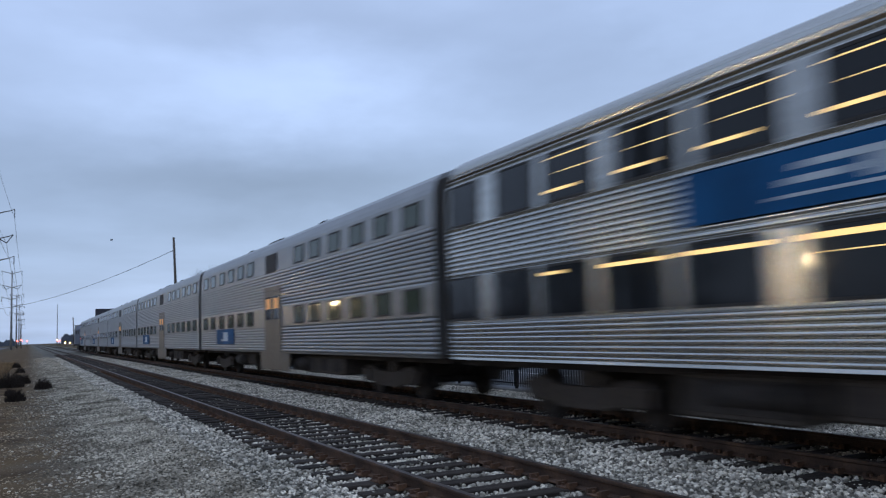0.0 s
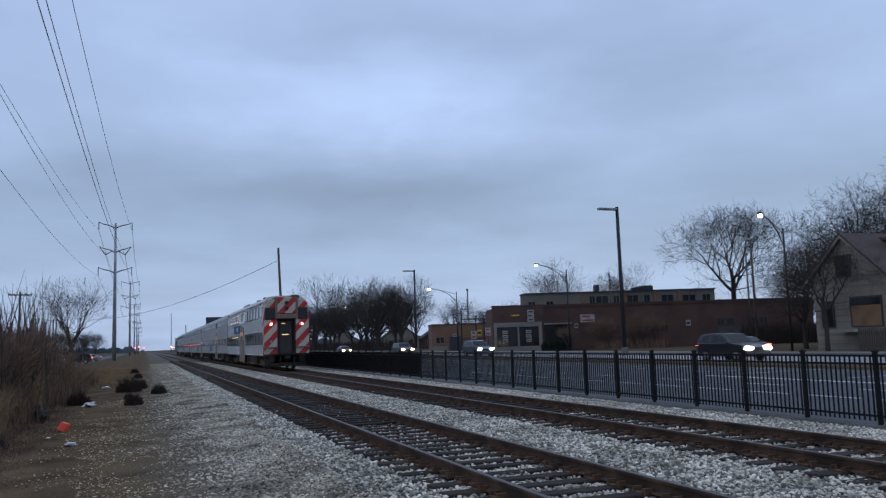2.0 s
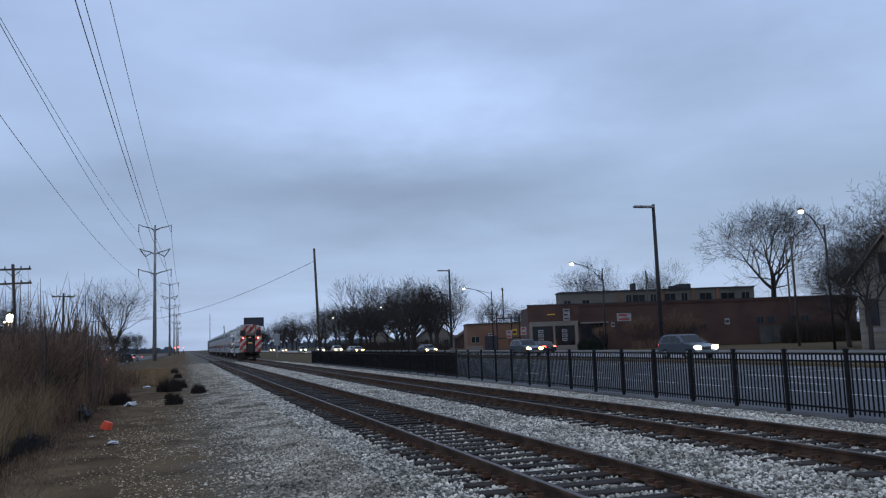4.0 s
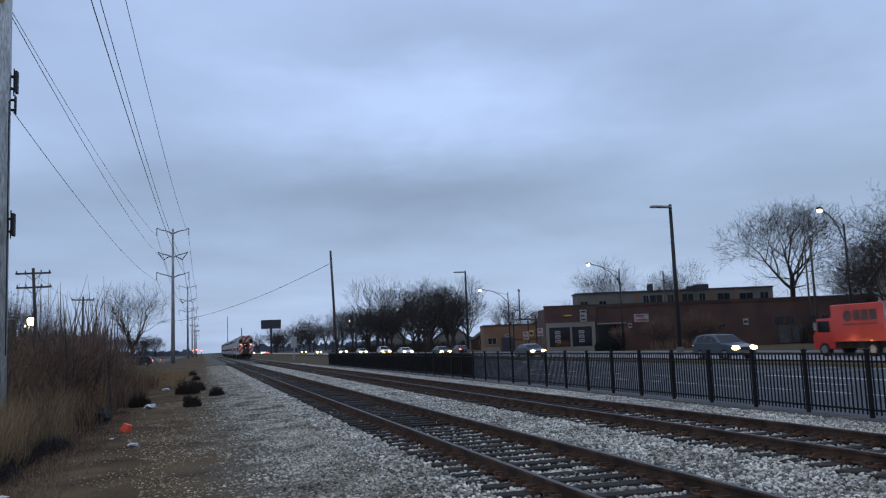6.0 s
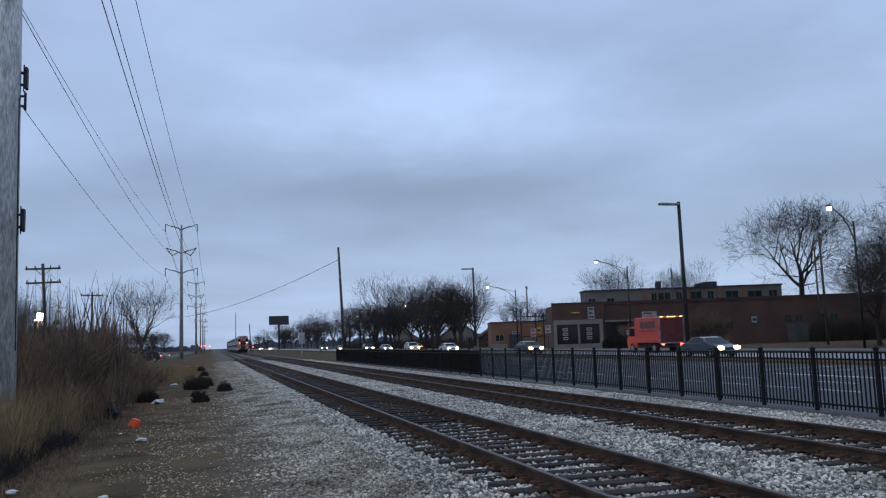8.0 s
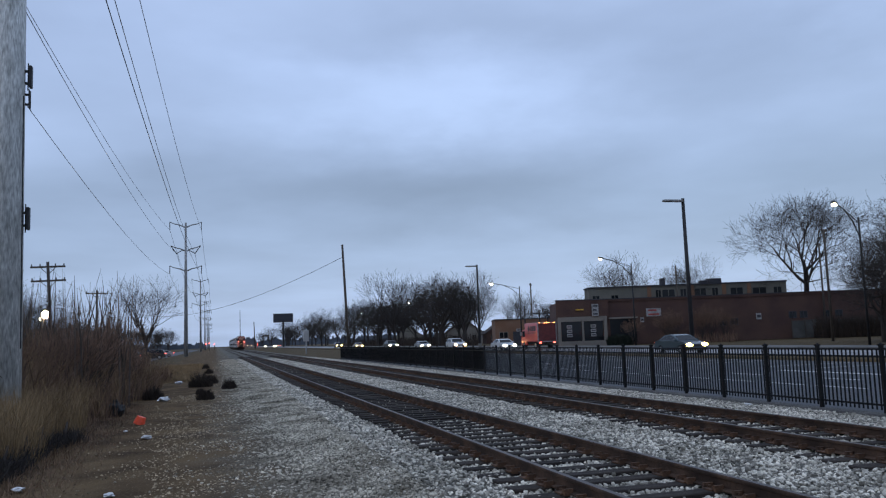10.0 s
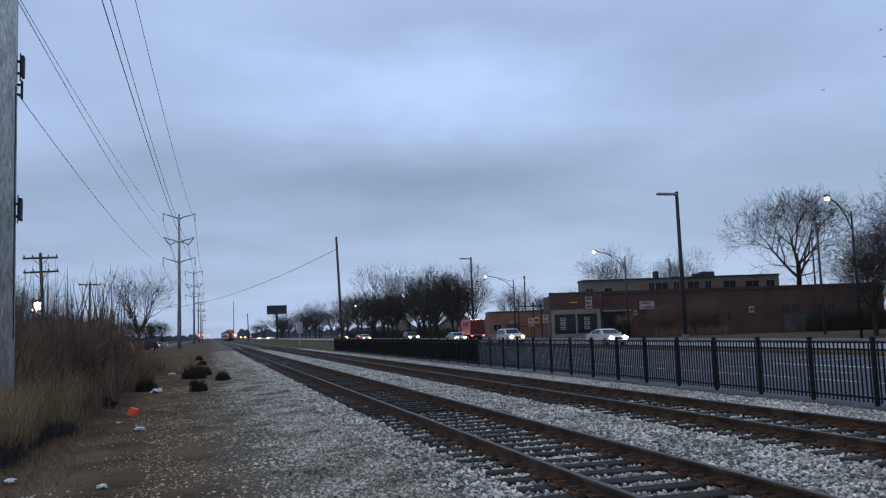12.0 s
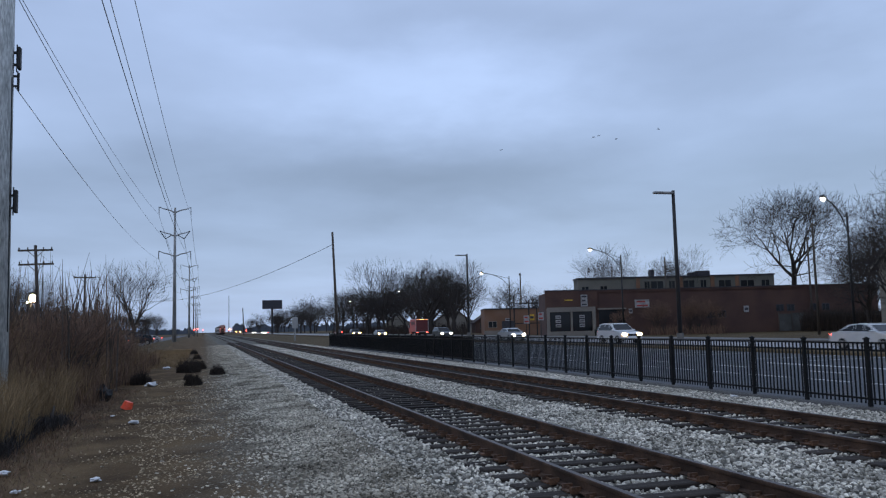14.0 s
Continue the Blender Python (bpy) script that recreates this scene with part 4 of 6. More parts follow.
def build_train():
    """Six cars and the engine, front ahead; each is keyed in motions()."""
    rear = cab_car()
    first = coach()
    cars = [(rear, 12.9), (first, 12.9 + CAR)]
    for k in range(2, 6):
        cars.append((copy_thing(first, pose(0, 0, 0)), 12.9 + CAR * k))
    cars.append((locomotive(), 12.9 + CAR * 5 + CAR / 2 + 9.2))
    return cars


# ---- poles, wires and lamps ----
def transmission_pole(at, low=3.3, mid=3.1, top=3.3):
    """Tall steel pole with three pairs of upswept arms and insulators."""
    p = empty("transmission_pole", "tall grey steel transmission pole with six upswept arms", "power pole", "transmission line", at=at)
    part("shaft", finish(T((0, 0, -0.3), (0, 0, 29.0), 0.45, 0.2, n=16), True), M["steel_pole"], p)
    for z, reach in ((18.3, low), (22.7, mid), (27.9, top)):
        for s in (-1, 1):
            bm = bmesh.new()
            pts = [(0, 0, z), (s * reach * 0.35, 0, z + 0.55), (s * reach * 0.75, 0, z + 0.85), (s * reach, 0, z + 1.25)]
            for a, b, r in zip(pts, pts[1:], (0.16, 0.13, 0.10)):
                tube(bm, a, b, r, r * 0.8, n=6)
            a = part("arm", finish(bm), M["steel_pole"], p)
            ins = bmesh.new()
            if z == 22.7:
                tube(ins, (s * reach, 0, z + 1.2), (s * reach * 0.62, 0, z - 0.5), 0.09, n=6)
                tube(ins, (s * reach * 0.2, 0, z + 0.3), (s * reach * 0.62, 0, z - 0.5), 0.09, n=6)
            else:
                tube(ins, (s * reach, 0, z + 1.25), (s * reach, 0, z - 0.5), 0.09, n=6)
            part("insulator", finish(ins), M["dark_metal"], a)
    return p


def antenna_pole(at):
    """Stout weathered pole with small antennas and an orange tag high up."""
    p = empty("antenna_pole", "stout weathered grey pole carrying small antennas", "pole", at=at)
    part("shaft", finish(T((0, 0, -0.3), (0, 0, 16), 0.40, 0.30, n=20), True), M["weathered"], p)
    for z, hh in ((8.5, 0.27), (7.95, 0.22), (5.05, 0.27)):
        bm = bmesh.new()
        box(bm, 0.30, 0.44, -0.03, 0.03, z - hh * 0.7, z - hh * 0.5)
        box(bm, 0.30, 0.44, -0.03, 0.03, z + hh * 0.4, z + hh * 0.6)
        if hh > 0.25:
            box(bm, 0.43, 0.50, -0.09, 0.09, z - hh, z + hh, bevel=0.015)
            tube(bm, (0.40, 0.04, z - hh * 1.2), (0.40, 0.04, z + hh * 1.3), 0.015, n=6)
        else:
            for y in (-0.07, 0.07):
                tube(bm, (0.45, y, z - hh), (0.45, y, z + hh), 0.016, n=6)
            tube(bm, (0.45, -0.07, z - hh), (0.45, 0.07, z - hh), 0.016, n=6)
        part("antenna", finish(bm), M["dark_metal"], p, "small dark antenna on a bracket")
    part("cable_run", T((0.37, -0.1, 2.0), (0.33, -0.1, 8.0), 0.022, n=6), M["dark_metal"], p)
    t = part("number_tag", box(bmesh.new(), 0.0, 0.24, -0.40, -0.36, 10.35, 10.75), M["sign_yellow"], p, "orange tag with dark marks")
    part("mark", box(bmesh.new(), 0.04, 0.20, -0.41, -0.401, 10.45, 10.52), M["sign_dark"], t)
    return p


M["weathered"] = mat("weathered", (0.56, 0.57, 0.55), 0.9, scale=2.6, fine=11, vary=0.5, bump=0.5, dist=0.02, tint=(0.36, 0.37, 0.355), stretch=(2.5, 2.5, 0.5))


def wood_pole(at, h, lean=0.0, arms=1, turn=0.0, r=0.16, label="brown wooden utility pole with crossarm"):
    p = new("utility_pole")
    p.empty_display_size = 0.2
    p.matrix_world = pose(*at, 0, lean, turn)
    tagged(p, label, "utility pole", "utility poles")
    part("pole", finish(T((0, 0, -0.3), (0, 0, h), r, r * 0.7, n=10), True), M["wood_pole"], p)
    for k in range(arms):
        bm = bmesh.new()
        z = h - 0.4 - k * 1.1
        box(bm, -1.25, 1.25, -0.07, 0.07, z - 0.07, z + 0.07)
        tube(bm, (0.6, 0, z), (0, 0, z - 0.6), 0.025, n=4)
        tube(bm, (-0.6, 0, z), (0, 0, z - 0.6), 0.025, n=4)
        for x in (-1.15, -0.55, 0.55, 1.15):
            tube(bm, (x, 0, z), (x, 0, z + 0.24), 0.05, n=6)
        part("crossarm", finish(bm), M["wood_pole"], p)
    return p


def lot_lamp(at, h, reach=1.0):
    """Square-headed car park lamp on a dark pole; unlit."""
    p = empty("car_park_lamp", "dark pole lamp with a flat unlit head", "lamp post", "car park lamps", at=at)
    part("pole", finish(T((0, 0, 0), (0, 0, h), 0.20, 0.14, n=12), True), M["dark_metal"], p)
    part("foot", finish(T((0, 0, 0), (0, 0, 0.7), 0.3, 0.3, n=12)), M["concrete"], p)
    bm = bmesh.new()
    box(bm, -reach - 0.55, -0.05, -0.22, 0.22, h - 0.32, h - 0.12, bevel=0.05)
    part("head", bm, M["steel_pole"], p, "flat grey lamp head")
    return p


def street_lamp(at, h, reach, turn=0.0, lens=0.2):
    """Cobra-head lamp on a long curved arm that reaches over the road; lit."""
    p = new("street_lamp")
    p.empty_display_size = 0.2
    p.matrix_world = pose(*at, 0, 0, turn)
    tagged(p, "lit street lamp on a long curved arm", "street lamp", "street lamps")
    part("pole", finish(T((0, 0, 0), (0, 0, h), 0.11, 0.08, n=10), True), M["dark_metal"], p)
    bm = bmesh.new()
    pts = [(0, 0, h - 1.6), (-reach * 0.3, 0, h - 0.5), (-reach * 0.65, 0, h + 0.1), (-reach, 0, h + 0.25)]
    for a, b in zip(pts, pts[1:]):
        tube(bm, a, b, 0.05, n=6)
    tube(bm, (0, 0, h - 0.4), (-reach * 0.65, 0, h + 0.1), 0.035, n=6)
    part("arm", finish(bm), M["dark_metal"], p)
    bm = bmesh.new()
    box(bm, -reach - 0.75, -reach, -0.17, 0.17, h + 0.18, h + 0.36, bevel=0.06)
    hd = part("head", bm, M["dark_metal"], p)
    bm = bmesh.new()
    bmesh.ops.create_uvsphere(bm, u_segments=12, v_segments=8, radius=lens, matrix=Matrix.Translation((-reach - 0.5, 0, h + 0.12)) @ Matrix.Diagonal((1.2, 0.8, 0.7, 1)))
    part("lens", finish(bm, True), M["lamp_warm"], hd, "glowing warm lamp lens")
    return p


def build_poles():
    antenna_pole((-8.47, 21.0, GZ))
    spots = [(-12.1, 27), (-9.93, 185), (-9.6, 343), (-9.9, 505), (-10.2, 665), (-10.6, 830), (-11, 1000)]
    for i, (x, y) in enumerate(spots):
        transmission_pole((x, y, GZ), *((3.65, 4.7, 5.1) if i == 0 else ()))
    ways = [(s, r, z) for s in (-1, 1) for r, z in ((3.3, 17.8), (1.92, 22.2), (3.3, 27.4))]
    # the nearest pole carries its wires at uneven reach
    near = {(-1, 17.8): 2.7, (-1, 22.2): 2.27, (-1, 27.4): 5.1, (1, 17.8): 3.65, (1, 22.2): 2.9, (1, 27.4): 2.9}
    for i in range(4):
        (x0, y0), (x1, y1) = spots[i], spots[i + 1]
        for s, reach, z in ways:
            first = near[s, z] if i == 0 else reach
            cable("power_line", sag((x0 + s * first, y0, z + GZ), (x1 + s * reach, y1, z + GZ), 2.2), 0.025 if i == 0 else 0.035, "thin dark overhead power line", "power line")
    for s, reach, z in ways:
        cable("power_line", sag((-12.1 + s * near[s, z], 27, z + GZ), (-16.7 + s * reach, -131, z + GZ), 2.2), 0.02, "thin dark overhead power line", "power line")
    # wooden poles west of the track
    wood_pole((-16.0, 70, GZ), 9.0, -3, 2, 14)
    wood_pole((-17.4, 105, GZ), 9.1, 0, 1, 12)
    for k in range(5):
        wood_pole((-23 - 2 * k, 200 + 60 * k, GZ), 9.5, 0, 1, 8)
    cable("phone_line", sag((-16.4, 70, 8.3), (-17.4, 105, 8.4), 0.6), 0.014, "slack dark service wire", "cable")
    # leaning pole with its long slack wire
    wood_pole((14.75, 118, GZ), 16.0, -2.2, 0, 0, 0.22, "tall bare wooden pole leaning to one side")
    cable("phone_line", sag((14.25, 118, 13.9), (-26, 260, 12.0), 3.6), 0.035, "slack dark wire across the tracks", "cable")
    lot_lamp((35.9, 62.6, -0.2), 13.2, 1.4)
    lot_lamp((37.2, 125.8, -0.2), 13.4, 1.4)
    for x, y, h, r, turn in ((45.5, 53.0, 10.1, 7.8, 37), (46.0, 91.0, 10.1, 7.9, 37), (46.0, 130.0, 10.0, 7.9, 37), (46, 190, 10.0, 7.5, 37), (46, 255, 10, 7.5, 37)):
        street_lamp((x, y, -0.2), h, r, turn, 0.2 if y < 150 else 0.11)
    for x, y, h in ((80, 98, 13.5), (62, 76, 12.5), (70, 120, 12.5), (56, 150, 12)):
        wood_pole((x, y, GZ), h, 0, 1, 60)


# ---- trees, weeds and shrubs ----
def branch_mesh(seed, height, spread, depth, fork, trunk_r, lean=0.0, up=0.25, crook=1.0, bole=0.30, thin=0.007, kids=(5, 5, 4, 4)):
    """Recursive bare tree. Returns vertices and faces of limbs and of fine twigs."""
    rng = random.Random(seed)
    big, fine = ([], []), ([], [])

    def seg(p, q, r0, r1, n, store):
        V, F = store
        d = (q - p).normalized()
        a = d.orthogonal().normalized(); b = d.cross(a)
        k = len(V)
        for c, r in ((p, r0), (q, r1)):
            for i in range(n):
                t = 2 * math.pi * i / n
                V.append(tuple(c + (a * math.cos(t) + b * math.sin(t)) * r))
        for i in range(n):
            j = (i + 1) % n
            F.append((k + i, k + j, k + n + j, k + n + i))

    LEN = (bole, 0.36, 0.24, 0.16, 0.11, 0.075)
    KIDS = (fork, *kids)

    def grow(p, d, length, r, level):
        steps = (5, 5, 4, 3, 2, 2)[level]
        kids = KIDS[level] if level < depth else 0
        r_end = r * (0.7 if level == 0 else 0.34)
        tips = []
        for s in range(steps):
            jit = Vector((rng.uniform(-1, 1), rng.uniform(-1, 1), rng.uniform(-0.7, 0.9))) * (0.05 + 0.055 * level) * crook
            d = (d + jit + Vector((0, 0, up * 0.2 * (level > 0)))).normalized()
            q = p + d * (length / steps)
            ra, rb = (max(thin, r + (r_end - r) * k / steps) for k in (s, s + 1))
            seg(p, q, ra, rb, 8 if level == 0 else 5 if level < 3 else 3, big if level < 3 else fine)
            p = q
            tips.append((q.copy(), d.copy(), rb))
        first = 0.55 if level == 0 else 0.25
        for i in range(kids + (rng.random() < 0.5) * (kids > 0)):
            f = first + (1 - first) * (i + rng.random()) / (kids + 0.5)
            q, dd, rr = tips[min(steps - 1, int(f * steps))]
            ang = 2.4 * i + rng.uniform(-0.5, 0.5)
            side = dd.orthogonal().normalized()
            side = (Matrix.Rotation(ang, 3, dd) @ side)
            nd = (dd * 0.8 + side * spread * rng.uniform(0.7, 1.2)).normalized()
            grow(q, nd, height * LEN[level + 1] * rng.uniform(0.7, 1.15) * (1.1 - 0.35 * f), rr * rng.uniform(0.55, 0.8), level + 1)

    grow(Vector((0, 0, -0.2)), Vector((lean, 0, 1)).normalized(), height * LEN[0], trunk_r, 0)
    top = max(v[2] for v in fine[0])
    return [([(x / top, y / top, z / top) for x, y, z in V], F) for V, F in (big, fine)]


def tree_meshes(name, twigs="twig", **k):
    big, fine = branch_mesh(**k)
    out = []
    for n, (V, F), m in (("trunk", big, M["bark"]), ("twigs", fine, M[twigs])):
        me = bpy.data.meshes.new(n)
        me.from_pydata(V, [], F)
        me.materials.append(m)
        out.append(me)
    return out


def plant_tree(meshes, at, scale, turn, label, group=""):
    t = empty("bare_tree", label, "tree", group)
    t.matrix_world = pose(*at, 0, 0, turn) @ Matrix.Diagonal((scale, scale, scale, 1))
    for n, me in zip(("trunk", "crown"), meshes):
        o = new(n, me)
        o.parent = t
    return t


def build_trees():
    """Tree meshes are one unit tall, so that the scale is the height in metres."""
    a = tree_meshes("a", seed=5, height=11, spread=0.8, depth=5, fork=5, trunk_r=0.24, lean=0.05, up=0.24, crook=1.3, bole=0.46, thin=0.0065)
    b = tree_meshes("b", seed=8, height=12, spread=0.85, depth=5, fork=6, trunk_r=0.28, up=0.2, crook=1.2, kids=(4, 4, 4, 3))
    c = tree_meshes("c", seed=21, height=13, spread=1.15, depth=5, fork=6, trunk_r=0.46, lean=0.1, up=0.05, crook=1.9, kids=(4, 4, 4, 4))
    d = tree_meshes("d", seed=33, height=12, spread=0.6, depth=5, fork=7, trunk_r=0.24, up=0.4, kids=(4, 4, 4, 3))
    e = tree_meshes("e", "bramble", seed=14, height=8, spread=0.55, depth=4, fork=10, trunk_r=0.08, up=0.5, crook=1.3, bole=0.16, kids=(4, 4, 3))
    g = tree_meshes("g", seed=41, height=12, spread=0.8, depth=4, fork=7, trunk_r=0.24, up=0.2, crook=1.3, bole=0.24, thin=0.010, kids=(4, 4, 4))
    w = tree_meshes("w", seed=47, height=12, spread=0.55, depth=4, fork=8, trunk_r=0.22, up=0.33, crook=1.1, bole=0.28, thin=0.010, kids=(4, 4, 4))
    lab = "bare leafless tree with fine dark twigs"
    plant_tree(a, (86.6, 109.4, GZ), 23.6, 200, "bare leafless tree behind the brick building", "street trees")
    plant_tree(c, (96, 70, GZ), 30, 200, "large bare oak with spreading crooked limbs", "street trees")
    plant_tree(a, (44.6, 48.4, GZ), 9.0, 10, "small sparse bare tree in front of the house", "street trees")
    plant_tree(c, (64.5, 62.0, GZ), 17, 100, "bare tree with crooked limbs beside the house", "street trees")
    plant_tree(c, (60.5, 62.5, GZ), 13.5, 300, lab, "street trees")
    plant_tree(b, (57.5, 64, GZ), 9.5, 60, lab, "street trees")
    plant_tree(c, (70, 64, GZ), 19, 250, lab, "street trees")
    plant_tree(d, (101, 108, GZ), 14, 80, lab, "street trees")
    plant_tree(d, (71, 141, GZ), 17, 10, lab, "street trees")
    plant_tree(d, (82, 136, GZ), 16, 70, lab, "street trees")
    for px, h, turn in ((1090, 4.0, 0), (1150, 5.2, 40), (1163, 4.4, 90), (1208, 5.0, 140), (1222, 5.6, 200), (1246, 4.8, 260)):
        q = BLOCK @ Vector((on_wall(px), -4.5, 0))
        plant_tree(e, (q.x, q.y, GZ), h, turn, "tall reddish bare bush against the brick wall", "bushes")
    rng = random.Random(9)
    for k in range(46):
        y = rng.uniform(22, 46)
        x = rng.uniform(-14.5, -7.4) + 0.018 * (y - 21)
        plant_tree(e, (x, y, GZ - 0.05), rng.uniform(1.7, 3.3), rng.uniform(0, 360), "reddish bare bush in the weed thicket", "thicket bushes")
    rng = random.Random(4)
    planted = 0
    while planted < 32:
        y = 165 + 190 * rng.random() ** 1.25
        x = rng.uniform(44, 92)
        if (x + 3.75) / y < 0.335 - 0.02 * rng.random():
            plant_tree(rng.choice((g, w, g)), (x, y, GZ), rng.uniform(14.5, 20.0), rng.uniform(0, 360), lab, "row of trees")
            planted += 1
    plant_tree(w, (50, 250, GZ), 24, 20, "tall slender bare tree above the row", "row of trees")
    plant_tree(w, (60, 246, GZ), 22.5, 120, "tall slender bare tree above the row", "row of trees")
    for i in range(7):
        plant_tree(rng.choice((g, w)), (104 + 5 * i, 290 + rng.uniform(-14, 14), GZ), rng.uniform(14, 19), rng.uniform(0, 360), lab, "far trees")
    for i in range(30):
        y = 370 + i * 18
        plant_tree(rng.choice((g, w, g)), (46 + rng.uniform(-4, 40), y, GZ), rng.uniform(14, 20), rng.uniform(0, 360), lab, "row of trees")
    plant_tree(w, (-10.4, 86, GZ), 9.2, 80, "bare tree beside the wooden poles", "")
    plant_tree(b, (-17.5, 70, GZ), 7.2, 20, lab, "")
    plant_tree(d, (-19.5, 66, GZ), 7.4, 130, lab, "")
    # row beyond the weeds, extended out of view to darken the train's reflections
    for i in range(26):
        plant_tree(rng.choice((b, d, b)), (-30 - rng.uniform(0, 22), -70 + i * 13, GZ), rng.uniform(8.5, 11.5), rng.uniform(0, 360), lab, "")
    for i in range(10):
        plant_tree(rng.choice((g, w)), (-24 - rng.uniform(0, 20), 340 + i * 18, GZ), rng.uniform(10, 14), rng.uniform(0, 360), lab, "far trees")
    for i in range(16):
        plant_tree(rng.choice((g, w, g)), (-26 - rng.uniform(0, 26), 130 + i * 24, GZ), rng.uniform(8, 11), rng.uniform(0, 360), lab, "")


def blades(name, spots, heights, widths, bend, material, label, category, seed, way=None):
    """Thin bent three-sided stalks, all in one mesh."""
    rng = np.random.default_rng(seed)
    n = len(spots)
    ang = rng.uniform(0, 2 * np.pi, n) if way is None else way
    lean = rng.uniform(0.1, 1.0, n) * bend
    dx, dy = np.cos(ang), np.sin(ang)
    V = np.zeros((n, 3, 3, 3))
    for k, (u, w) in enumerate(((0, 1.0), (0.55, 0.8), (1.0, 0.15))):
        cx = spots[:, 0] + dx * lean * heights * u * u
        cy = spots[:, 1] + dy * lean * heights * u * u
        cz = spots[:, 2] + heights * u * (1 - 0.25 * lean * u)
        for j in range(3):
            t = ang + 2 * np.pi * j / 3
            V[:, k, j] = np.stack([cx + np.cos(t) * widths * w, cy + np.sin(t) * widths * w, cz], 1)
    F = []
    base = np.arange(n) * 9
    for k in range(2):
        for j in range(3):
            a, b = k * 3 + j, k * 3 + (j + 1) % 3
            F.append(np.stack([base + a, base + b, base + b + 3, base + a + 3], 1))
    me = bpy.data.meshes.new(name)
    me.from_pydata(V.reshape(-1, 3), [], np.concatenate(F))
    me.materials.append(material)
    return tagged(new(name, me), label, category, kind="stuff")


def build_weeds():
    rng = np.random.default_rng(11)

    def patch(n, x0, x1, y0, y1):
        x, y = rng.uniform(x0, x1, n), rng.uniform(y0, y1, n)
        return np.stack([x, y, np.full(n, GZ - 0.05)], 1)

    # thicket of tall dead stalks; its edge runs along the path
    p = patch(19000, -19, -6.2, 21, 52)
    p = p[p[:, 0] < -6.75 + 0.018 * (p[:, 1] - 21) + 0.45 * np.sin(p[:, 1] * 0.8)]
    edge = np.clip((-6.5 - p[:, 0]) / 2.2, 0.15, 1)
    clump = np.array([noise.noise((x * 0.55, y * 0.4, 7)) for x, y, _ in p])
    blades("weed_thicket", p, (rng.normal(1.75, 0.6, len(p)).clip(0.5, 3.0) + 1.1 * clump).clip(0.4, 3.3) * (0.42 + 0.58 * edge), rng.uniform(0.004, 0.011, len(p)), 0.5, M["reed"], "thicket of tall brown dead weeds", "weeds", 1)
    p = p[::5]
    blades("pale_stalks", p + [0.03, 0.02, 0], rng.uniform(1.4, 3.4, len(p)) * (0.5 + 0.5 * edge[::5]), rng.uniform(0.004, 0.009, len(p)), 0.7, M["straw"], "pale bent stalks among the weeds", "weeds", 8)
    # arching brambles through the thicket
    p = patch(17000, -17, -6.4, 21.5, 50)
    p = p[p[:, 0] < -6.9 + 0.018 * (p[:, 1] - 21) + 0.45 * np.sin(p[:, 1] * 0.8)]
    blades("bramble", p, rng.uniform(0.9, 2.7, len(p)) * np.clip((-6.0 - p[:, 0]) / 2.2, 0.4, 1), rng.uniform(0.006, 0.014, len(p)), 1.25, M["bramble"], "arching reddish bramble canes", "brambles", 6)
    # taller bare shoots, in fans
    fans = []
    for k in range(20):
        cx, cy, n = rng.uniform(-14.5, -7.6), rng.uniform(25, 47), int(rng.integers(6, 15))
        fans.append(np.stack([cx + rng.normal(0, 0.35, n), cy + rng.normal(0, 0.35, n), np.full(n, GZ - 0.05)], 1))
    for k in range(12):
        cy, n = rng.uniform(25, 42), int(rng.integers(3, 8))
        cx = -3.75 - cy * rng.uniform(0.10, 0.158)
        fans.append(np.stack([cx + rng.normal(0, 0.25, n), cy + rng.normal(0, 0.25, n), np.full(n, GZ - 0.05)], 1))
    p = np.concatenate(fans)
    blades("tall_shoots", p, rng.uniform(2.6, 5.1, len(p)), rng.uniform(0.018, 0.04, len(p)), 0.22, M["shoot"], "tall straight bare shoots above the weeds", "weeds", 2)
    # straw-coloured grass in front
    p = patch(22000, -12, -6.4, 13, 25)
    p = p[p[:, 0] < -6.95 + 0.3 * np.sin(p[:, 1] * 1.3)]
    blades("straw_grass", p, rng.uniform(0.3, 1.45, len(p)), rng.uniform(0.003, 0.007, len(p)), 0.7, M["straw"], "bleached straw-coloured tall grass", "grass", 3)
    # low matted dead grass on the dirt
    p = patch(26000, -9.5, -4.6, 8.0, 30)
    p = p[p[:, 0] < -4.9 - 1.2 * rng.random(len(p)) + 0.25 * np.sin(p[:, 1] * 1.1)]
    blades("dead_grass", p, rng.uniform(0.05, 0.30, len(p)) * np.clip((-4.9 - p[:, 0]) / 1.6, 0.25, 1), rng.uniform(0.003, 0.007, len(p)), 1.3, M["reed"], "low matted dead grass on the dirt", "grass", 5)
    p = patch(9000, -8.5, -4.9, 46, 90)
    blades("straw_grass", p, rng.uniform(0.1, 0.35, len(p)), rng.uniform(0.006, 0.012, len(p)), 0.8, M["straw"], "low bleached grass beside the path", "grass", 4)
    p = patch(9000, 46, 84, 165, 345)
    p = p[(p[:, 0] + 3.75) / p[:, 1] < 0.325]
    blades("understory", p, rng.uniform(0.8, 3.4, len(p)), rng.uniform(0.02, 0.06, len(p)), 0.5, M["shrub"], "dark brush under the row of trees", "brush", 41)
    # brush along that row, its unseen stretch added for darker reflections too
    p = patch(7000, -60, -24, -60, 330)
    blades("understory", p, rng.uniform(1.5, 4.5, len(p)), rng.uniform(0.03, 0.07, len(p)), 0.5, M["shrub"], "dark brush beyond the weeds", "brush", 42)
